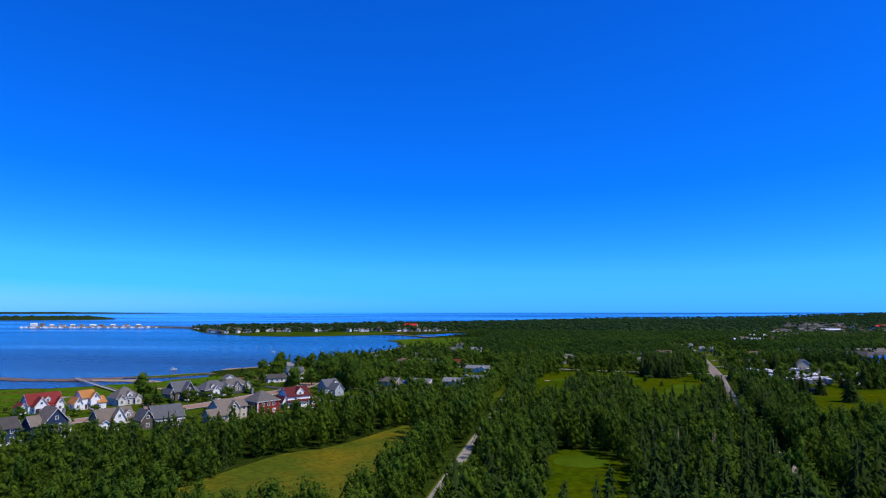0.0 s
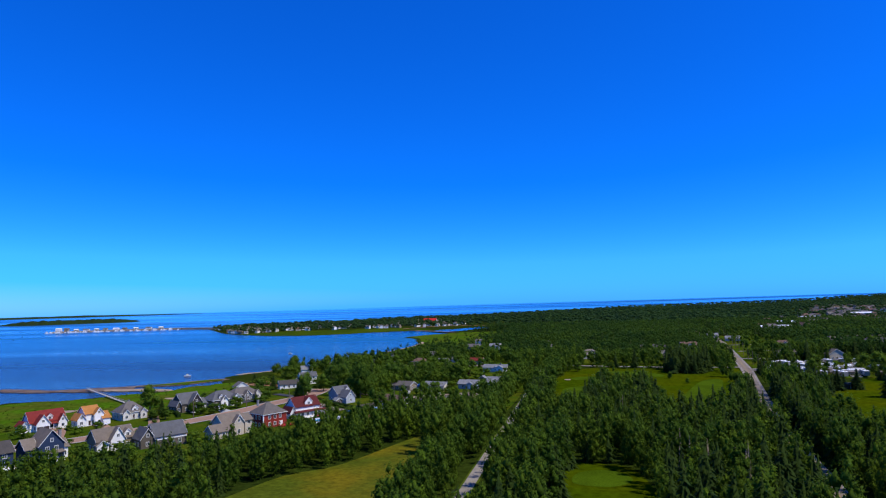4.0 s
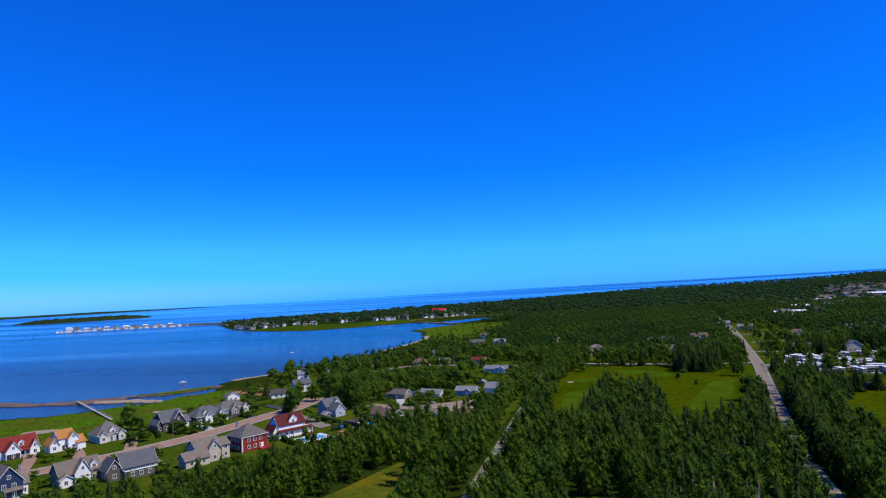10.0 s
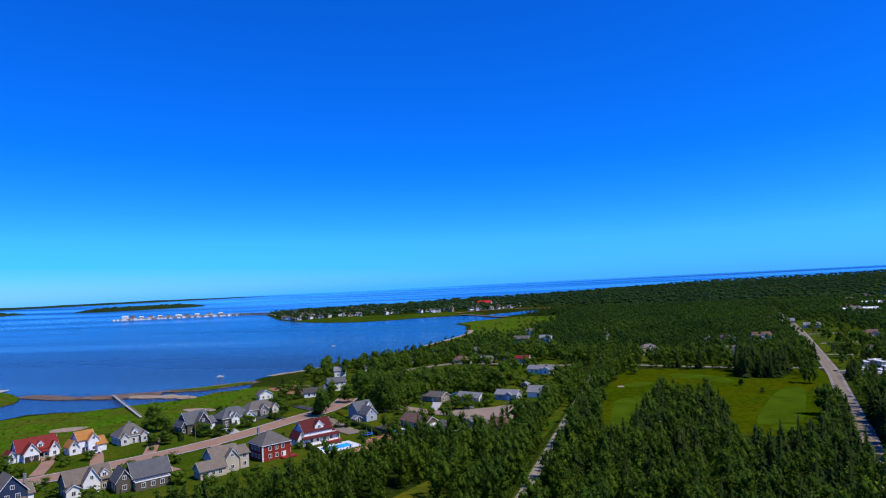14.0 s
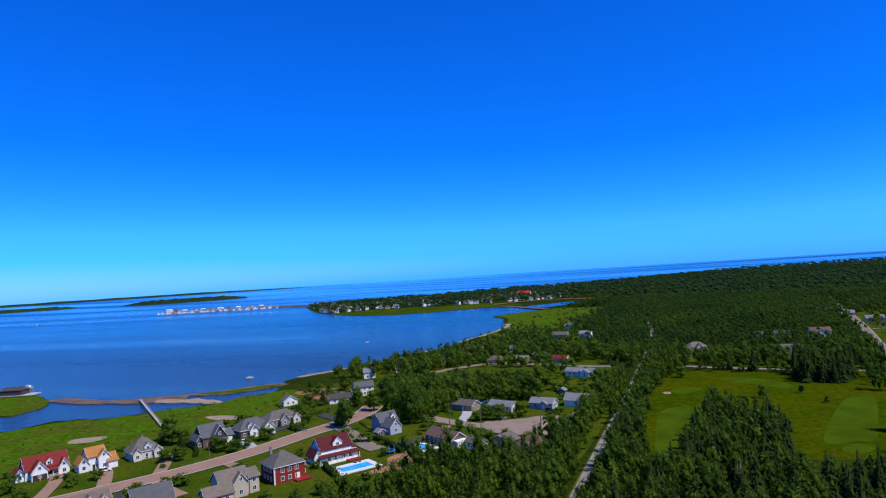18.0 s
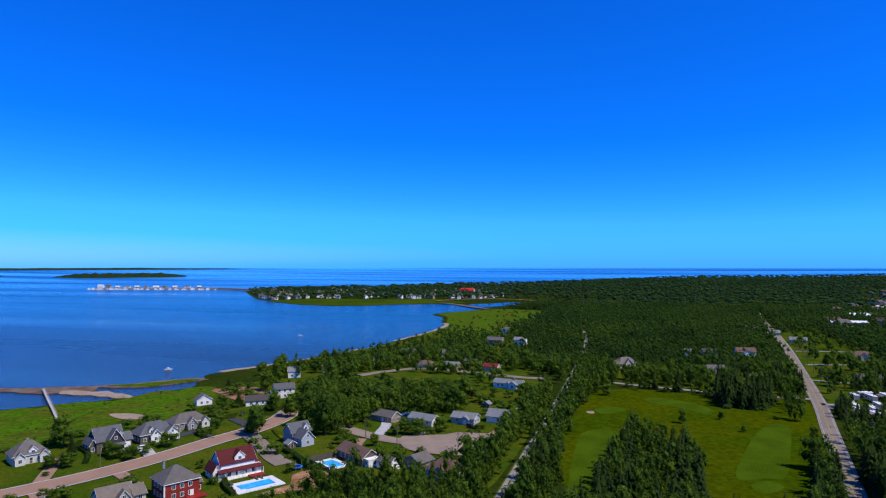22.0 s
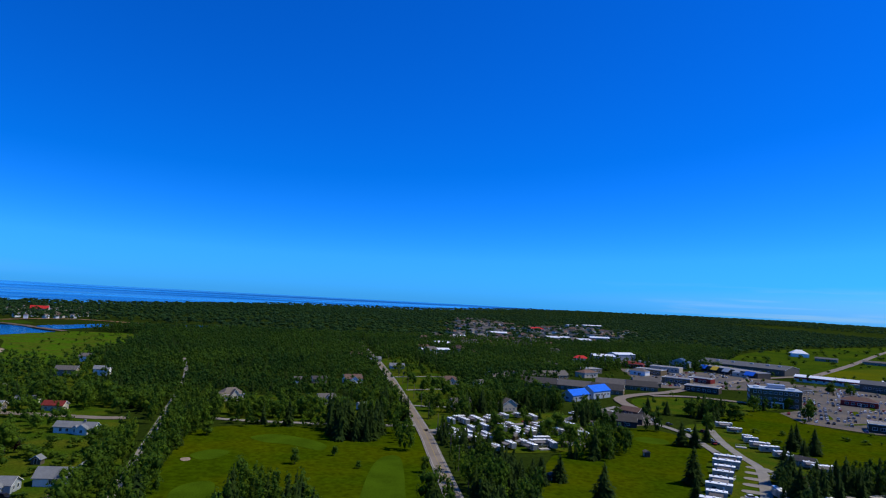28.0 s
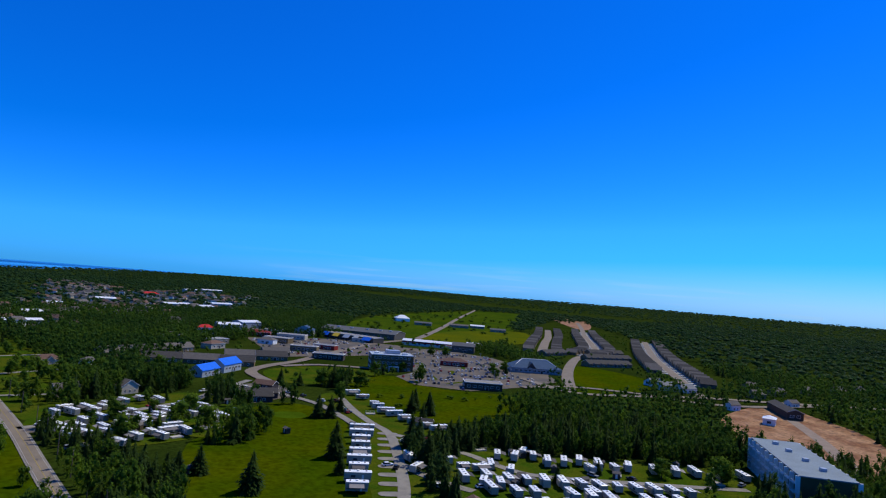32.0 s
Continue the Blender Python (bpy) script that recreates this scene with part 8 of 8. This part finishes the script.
for side, y_ in (("n", D_ / 2), ("s", -D_ / 2)):
    sg = 1 if side == "n" else -1
    for lv in range(4):
        for i in range(10):
            x_ = -W_ / 2 + 3.15 + 6.3 * i
            z_ = 0.3 + 3.1 * lv
            y0, y1 = sorted((y_, y_ + sg * 1.7))
            bal = part("balcony", Shape().box(x_ - 2.2, y0, z_, x_ + 2.2, y1, z_ + 0.22), M["trim"], ap)
            yr = y_ + sg * 1.65
            part("rail", Shape().box(x_ - 2.2, yr - 0.04, z_ + 0.95, x_ + 2.2, yr + 0.04, z_ + 1.08).box(x_ - 2.2, yr - 0.03, z_ + 0.22, x_ - 2.1, yr + 0.03, z_ + 1.0).box(x_ + 2.1, yr - 0.03, z_ + 0.22, x_ + 2.2, yr + 0.03, z_ + 1.0), M["trim"], bal)
            part("balcony_door", Shape().box(x_ - 1.2, y_ - 0.04, z_ + 0.25, x_ + 1.2, y_ + 0.04, z_ + 2.4), M["glass"], ap)
    for i in range(11):
        x_ = -W_ / 2 + 6.3 * i
        part("pier", Shape().box(x_ - 0.3, min(y_, y_ + sg * 1.5), -0.5, x_ + 0.3, max(y_, y_ + sg * 1.5), H_ + 0.2), M["siding_white"], ap, "white facade pier")
block(490, 160, 29, 44, 10, 5, "brown_wall", "shingle_dark", "long unfinished dark timber house on the site", 1, "x", 2.0, name="site_house")
ribbon("site_track", [(466, 150), (440, 138), (404, 122), (372, 110), (336, 96)], 7, "tan_street", "pale worn track across the bare soil", "track", 0.3)
block(434, 156, 10, 9, 7, 4, "siding_white", "metal_white", "white site hut on bare soil", 1, "h", 1.5, name="site_hut")

# ---- shore things ----
bw = thing("boardwalk", -274, 244, 0, math.degrees(math.atan2(-57, 72)), "long weathered boardwalk over marsh and creek", "boardwalk")
part("deck", Shape().box(-46, -0.6, 1.35, 46, 0.6, 1.5), M["plank"], bw)
for i in range(24):
    x_ = -45 + 90 * i / 23
    for s_ in (-1, 1):
        part("post", Shape().tube((x_, s_ * 0.6, -1.5), (x_, s_ * 0.6, 2.25), 0.07, 0.06), M["pole_wood"], bw)
for s_ in (-1, 1):
    part("handrail", Shape().box(-46, s_ * 0.6 - 0.04, 2.25, 46, s_ * 0.6 + 0.04, 2.33), M["plank"], bw)


def boat(x, y, r, kind, label, s=1.0):
    b = thing("boat", x, y, 0.0, r, label, "boat", "boats on the bay")
    b.scale = (s, s, s)
    part("hull", Shape().hull([(-2.6, -0.7, -0.2), (1.6, -0.6, -0.2), (2.8, 0, -0.1), (1.6, 0.6, -0.2), (-2.6, 0.7, -0.2)], [(-2.8, -1.0, 0.8), (1.8, -0.9, 0.85), (3.6, 0, 1.1), (1.8, 0.9, 0.85), (-2.8, 1.0, 0.8)]), M["boat_white"], b)
    part("cabin", Shape().box(-1.2, -0.65, 0.8, 1.0, 0.65, 1.8, 0.2), M["trim"], b)
    part("cabin_window", Shape().box(-1.0, -0.67, 1.2, 0.8, 0.67, 1.55), M["glass"], b)
    if kind == "sail":
        part("mast", Shape().tube((0.4, 0, 0.8), (0.4, 0, 10), 0.07, 0.04), M["metal_grey"], b)
    if kind == "sail" and s == 1.0:
        part("sail", Shape().hull([(0.3, -0.03, 1.8), (-2.6, -0.03, 1.9), (0.35, -0.03, 9.6)], [(0.3, 0.03, 1.8), (-2.6, 0.03, 1.9), (0.35, 0.03, 9.6)]), M["trim"], b)
    else:
        part("radar_arch", Shape().tube((-0.6, -0.6, 1.8), (-0.6, 0, 2.6), 0.05, 0.05).tube((-0.6, 0, 2.6), (-0.6, 0.6, 1.8), 0.05, 0.05), M["metal_grey"], b)


boat(-294, 352, 30, "motor", "white motorboat moored off the marsh", 0.8)
boat(-455, 312, 10, "motor", "white motorboat beside the wharf", 1.2)
boat(-310, 557, 20, "motor", "small white motorboat in the bay", 0.7)
boat(-1505, 1110, 10, "sail", "white sailing boat out on the bay", 1.5)
for i in range(40):
    t_ = min(1.0, max(0.0, (i / 39) ** 1.4 + float(rng.uniform(-0.02, 0.02))))
    boat(-1390 + 330 * t_, 1405 + 70 * t_ + (8 if i % 2 else -6) - 60 * (t_ - 0.5) ** 2, float(rng.uniform(60, 120)), "sail" if i % 7 == 2 else "motor", "white boat moored along the breakwater", float(rng.uniform(1.5, 2.8)))
for x_, y_ in ((-1255, 1173), (-1127, 1022)):
    b_ = thing("buoy", x_, y_, 0, 0, "dark channel buoy in the bay", "buoy")
    part("float", Shape().tube((0, 0, -0.6), (0, 0, 1.0), 1.3, 1.1, 10), M["car_black"], b_)
    part("mast", Shape().tube((0, 0, 1.0), (0, 0, 4.5), 0.35, 0.15), M["car_black"], b_)
pier_line = smooth([(-1392, 1412), (-1301, 1452), (-1184, 1488), (-1083, 1498), (-1000, 1470), (-930, 1440)], 6)
rocks = Shape()
for (ax, ay), (bx, by) in zip(pier_line, pier_line[1:]):
    for k in range(5):
        t_ = k / 5
        x_, y_ = ax + (bx - ax) * t_, ay + (by - ay) * t_
        w_ = 9 if x_ < -1080 else 5
        for j in range(4):
            px_, py_, s_ = x_ + rng.uniform(-3, 3), y_ + rng.uniform(-w_, w_), rng.uniform(1.4, 2.6)
            rocks.hull([(px_ - s_, py_ - s_, -1), (px_ + s_, py_ - s_, -1), (px_ + s_, py_ + s_, -1), (px_ - s_, py_ + s_, -1)], [(px_ - s_ * 0.6, py_ - s_ * 0.5, s_ * 0.9), (px_ + s_ * 0.5, py_ - s_ * 0.6, s_ * 0.8), (px_ + s_ * 0.6, py_ + s_ * 0.5, s_), (px_ - s_ * 0.5, py_ + s_ * 0.6, s_ * 0.7)])
solid("breakwater_rocks", rocks, M["rock"], "rubble stones of the long breakwater", "rocks", kind="stuff")
core = Shape()
for (ax, ay), (bx, by) in zip(pier_line, pier_line[1:]):
    w_ = 12 if ax < -1080 else 6
    core.hull([(ax, ay - w_, -1), (bx, by - w_, -1), (bx, by + w_, -1), (ax, ay + w_, -1)], [(ax, ay - w_ * 0.6, 4.6), (bx, by - w_ * 0.6, 4.6), (bx, by + w_ * 0.6, 4.6), (ax, ay + w_ * 0.6, 4.6)])
solid("breakwater", core, M["rock"], "long low breakwater reaching into the bay", "breakwater", kind="structure")
for i, (x_, y_) in enumerate(((-1382, 1416), (-1366, 1426), (-1345, 1436), (-1322, 1446), (-1298, 1455), (-1276, 1462), (-1250, 1471), (-1228, 1477), (-1200, 1485), (-1165, 1491), (-1130, 1495))):
    shed_ = small_house(x_, y_, 20, ("siding_white", "siding_grey", "siding_beige")[i % 3], ("metal_white", "shingle_grey")[i % 2], 11 + 4 * (i % 3 == 0), 7, 3.0 + 3.5 * (i in (0, 1)), 2.0, "low harbour shed on the breakwater", "harbour sheds")
    shed_.location.z = 4.3
wharf = thing("wharf", -425, 283, 0, 20, "dark wharf building on piles by the point", "wharf")
part("deck", Shape().box(-14, -5, 1.0, 12, 5, 1.4), M["plank"], wharf)
part("shed", Shape().box(-10, -4, 1.4, 4, 4, 4.6), M["siding_dark"], wharf, "dark wharf shed")
part("roof", Shape().hull([(-10.5, -4.5, 4.6), (4.5, -4.5, 4.6), (4.5, 4.5, 4.6), (-10.5, 4.5, 4.6)], [(-9, -0.1, 6.6), (3, -0.1, 6.6), (3, 0.1, 6.6), (-9, 0.1, 6.6)]), M["shingle_dark"], wharf)
for x_ in (-12, -4, 4, 10):
    for s_ in (-4.5, 4.5):
        part("pile", Shape().tube((x_, s_, -2), (x_, s_, 2.2), 0.18, 0.16), M["pole_wood"], wharf)
part("lamp_post", Shape().tube((9, 0, 1.4), (9, 0, 8), 0.1, 0.07), M["metal_grey"], wharf)

# islands and the far coast, low and wooded


def isle(name, az0, az1, r, depth, h, label):
    s, n = Shape(), 60
    for i in range(n):
        a, b = az0 + (az1 - az0) * i / n, az0 + (az1 - az0) * (i + 1) / n
        ring = []
        for q, t in ((a, i / n), (b, (i + 1) / n)):
            e = min(1.0, 5 * t, 5 * (1 - t)) ** 0.7
            hh = h * e * (0.8 + 0.35 * noise.noise((q * 3.0, r, 0))) + 0.5
            for rr, z in ((r - depth / 2 * e - 5, -1), (r - depth / 4 * e, hh * 0.85), (r + depth / 4 * e, hh), (r + depth / 2 * e + 5, -1)):
                x, y = rr * math.sin(radians(q)), -40 + rr * math.cos(radians(q))
                ring.append((x, y, z + float(far_rise(np.array(x), np.array(y)))))
        s.hull(ring[:4], ring[4:])
    return solid(name, s, M["spruce"], label, "island", kind="structure")


isle("island_1", -47.0, -37.5, 3300, 220, 18, "low wooded island in the bay")
isle("island_2", -58.0, -50.0, 3500, 160, 13, "low wooded island in the bay")
isle("far_coast", -80, -32.5, 4550, 260, 11, "distant wooded coast across the bay")
ribbon("causeway", [(-345, 1118), (-290, 1160), (-240, 1178), (-166, 1140), (-118, 1100), (-60, 1090)], 9, "dirt", "reddish causeway across the inlet", "causeway", 1.2)
ribbon("causeway_bank", [(-322, 1072), (-284, 1046), (-254, 1002), (-232, 972), (-212, 954)], 12, "mud", "brown stone bank at the inlet bridge", "bank", 1.0)
for nm_, ring_ in (("pond_1", [(-262, 1022), (-254, 1060), (-200, 1085), (-140, 1078), (-160, 1046), (-196, 1030), (-226, 984)]), ("pond_2", [(-112, 1100), (-96, 1130), (-60, 1140), (-40, 1112), (-70, 1104)])):
    patch(nm_, ring_, "water", "blue tidal pond behind the causeway", "pond", 0.5)

# ---- poles ----


def pole(x, y, r, label, h=9.0):
    p = thing("utility_pole", x, y, gz(x, y), r, label, "utility pole", "utility poles")
    part("mast", Shape().tube((0, 0, -0.5), (0, 0, h), 0.16, 0.11, 8), M["pole_wood"], p)
    part("crossarm", Shape().box(-1.1, -0.06, h - 0.9, 1.1, 0.06, h - 0.75), M["pole_wood"], p)


for x_, y_ in ((-168, 166), (-159, 193), (-152, 222), (-84, 218), (-60, 215), (-99, 224)):
    pole(x_, y_, 20, "wooden utility pole beside the street", 7.5)
for i in range(3, 13):
    (x_, y_), (x2, y2) = MAIN[i], MAIN[min(i + 1, len(MAIN) - 1)]
    pole(x_ + 6.5, y_, 80, "wooden utility pole beside the main road")
    pole((x_ + x2) / 2 + 6.5, (y_ + y2) / 2, 80, "wooden utility pole beside the main road")
for x_, y_ in ((350, 342), (372, 338), (396, 336), (420, 338), (445, 336), (388, 366), (412, 372), (436, 380), (470, 392), (490, 420), (420, 420), (455, 430)):
    lp = thing("car_park_lamp", x_, y_, gz(x_, y_), float(rng.uniform(0, 90)), "tall grey lamp post in the car park", "street lamp", "car park lamps")
    part("mast", Shape().tube((0, 0, -0.3), (0, 0, 9.0), 0.13, 0.08, 8), M["metal_grey"], lp)
    part("arm", Shape().box(-1.3, -0.05, 8.9, 1.3, 0.05, 9.05), M["metal_grey"], lp)
    for s_ in (-1.3, 1.3):
        part("lamp_head", Shape().box(s_ - 0.3, -0.16, 8.8, s_ + 0.3, 0.16, 9.0), M["trim"], lp)
for i_, (x_, y_, a_) in enumerate(((362, 346, 5), (398, 344, 5), (428, 350, 20), (405, 384, 40), (442, 402, 40), (478, 410, 60), (414, 434, 5), (366, 370, 50))):
    c_, s_ = math.cos(radians(a_)), math.sin(radians(a_))
    patch("parking_island_%d" % (i_ + 1), [(x_ + u * c_ - v * s_, y_ + u * s_ + v * c_) for u, v in ((-9, -1.4), (9, -1.4), (9, 1.4), (-9, 1.4))], "lawn", "narrow grass island in the car park", "grass island", 0.2)
for i in range(9):
    x_, y_ = 203 - 7.3 * i, 261 - 7.6 * i
    patch("trailer_pad_%d" % (i + 1), [(x_ + u * 0.766 + v * 0.643, y_ - u * 0.643 + v * 0.766) for u, v in ((0, -1.9), (7.5, -1.9), (7.5, 1.9), (0, 1.9))], "gravel", "worn gravel pad beside a trailer", "gravel pad", 0.1)
tarp = solid("tarpaulin_shelter", Shape().hull([(-2, -1.6, 0), (2, -1.6, 0), (2, 1.6, 0), (-2, 1.6, 0)], [(-2, -1.6, 2.0), (2, -1.6, 2.0), (2, 1.6, 2.0), (-2, 1.6, 2.0)]).hull([(-2.2, -1.8, 2.0), (2.2, -1.8, 2.0), (2.2, 1.8, 2.0), (-2.2, 1.8, 2.0)], [(-0.3, -0.1, 2.9), (0.3, -0.1, 2.9), (0.3, 0.1, 2.9), (-0.3, 0.1, 2.9)]), M["tarp"], "bright blue tarpaulin shelter behind bungalows", "shelter", at=pose(-94, 258, gz(-94, 258), 0, 0, -20))

# thin cirrus low over the skyline
cir = bpy.data.materials.new("thin_cirrus")
cir.use_nodes = True
CN, CL = cir.node_tree.nodes, cir.node_tree.links
c_geo = CN.new("ShaderNodeNewGeometry")
c_map = CN.new("ShaderNodeMapping")
c_map.inputs["Scale"].default_value = (0.0011, 0.0011, 0.022)
c_noise = CN.new("ShaderNodeTexNoise")
c_noise.inputs["Scale"].default_value, c_noise.inputs["Detail"].default_value = 1.0, 5
c_cov = CN.new("ShaderNodeMapRange")
c_cov.inputs["From Min"].default_value, c_cov.inputs["From Max"].default_value, c_cov.inputs["To Max"].default_value = 0.50, 0.76, 0.5
c_sep = CN.new("ShaderNodeSeparateXYZ")
c_low = CN.new("ShaderNodeMapRange")
c_low.inputs["From Min"].default_value, c_low.inputs["From Max"].default_value = 300, 130
c_mul = CN.new("ShaderNodeMath")
c_mul.operation = "MULTIPLY"
c_clear, c_glow, c_mix = CN.new("ShaderNodeBsdfTransparent"), CN.new("ShaderNodeEmission"), CN.new("ShaderNodeMixShader")
c_glow.inputs["Color"].default_value, c_glow.inputs["Strength"].default_value = (0.55, 0.78, 1.0, 1), 1.0
CL.new(c_geo.outputs["Position"], c_map.inputs["Vector"])
CL.new(c_geo.outputs["Position"], c_sep.inputs[0])
CL.new(c_map.outputs[0], c_noise.inputs["Vector"])
CL.new(c_noise.outputs[0], c_cov.inputs["Value"])
CL.new(c_sep.outputs["Z"], c_low.inputs["Value"])
c_east = CN.new("ShaderNodeMapRange")
c_east.inputs["From Min"].default_value, c_east.inputs["From Max"].default_value = 2300, 3300
CL.new(c_sep.outputs["X"], c_east.inputs["Value"])
c_fade = CN.new("ShaderNodeMath")
c_fade.operation = "MULTIPLY"
CL.new(c_cov.outputs[0], c_fade.inputs[0])
CL.new(c_east.outputs[0], c_fade.inputs[1])
CL.new(c_fade.outputs[0], c_mul.inputs[0])
CL.new(c_low.outputs[0], c_mul.inputs[1])
CL.new(c_mul.outputs[0], c_mix.inputs[0])
CL.new(c_clear.outputs[0], c_mix.inputs[1])
CL.new(c_glow.outputs[0], c_mix.inputs[2])
CL.new(c_mix.outputs[0], CN["Material Output"].inputs["Surface"])
veil = Shape()
for i in range(48):
    a_, b_ = radians(14 + 66 * i / 48), radians(14 + 66 * (i + 1) / 48)
    veil.face([(4800 * math.sin(a_), 40 + 4800 * math.cos(a_), 60), (4800 * math.sin(b_), 40 + 4800 * math.cos(b_), 60), (4800 * math.sin(b_), 40 + 4800 * math.cos(b_), 300), (4800 * math.sin(a_), 40 + 4800 * math.cos(a_), 300)])
vo = solid("backdrop_cirrus", veil, cir, "faint white cirrus streaks low over the skyline", "clouds", kind="structure")
vo.visible_shadow = False
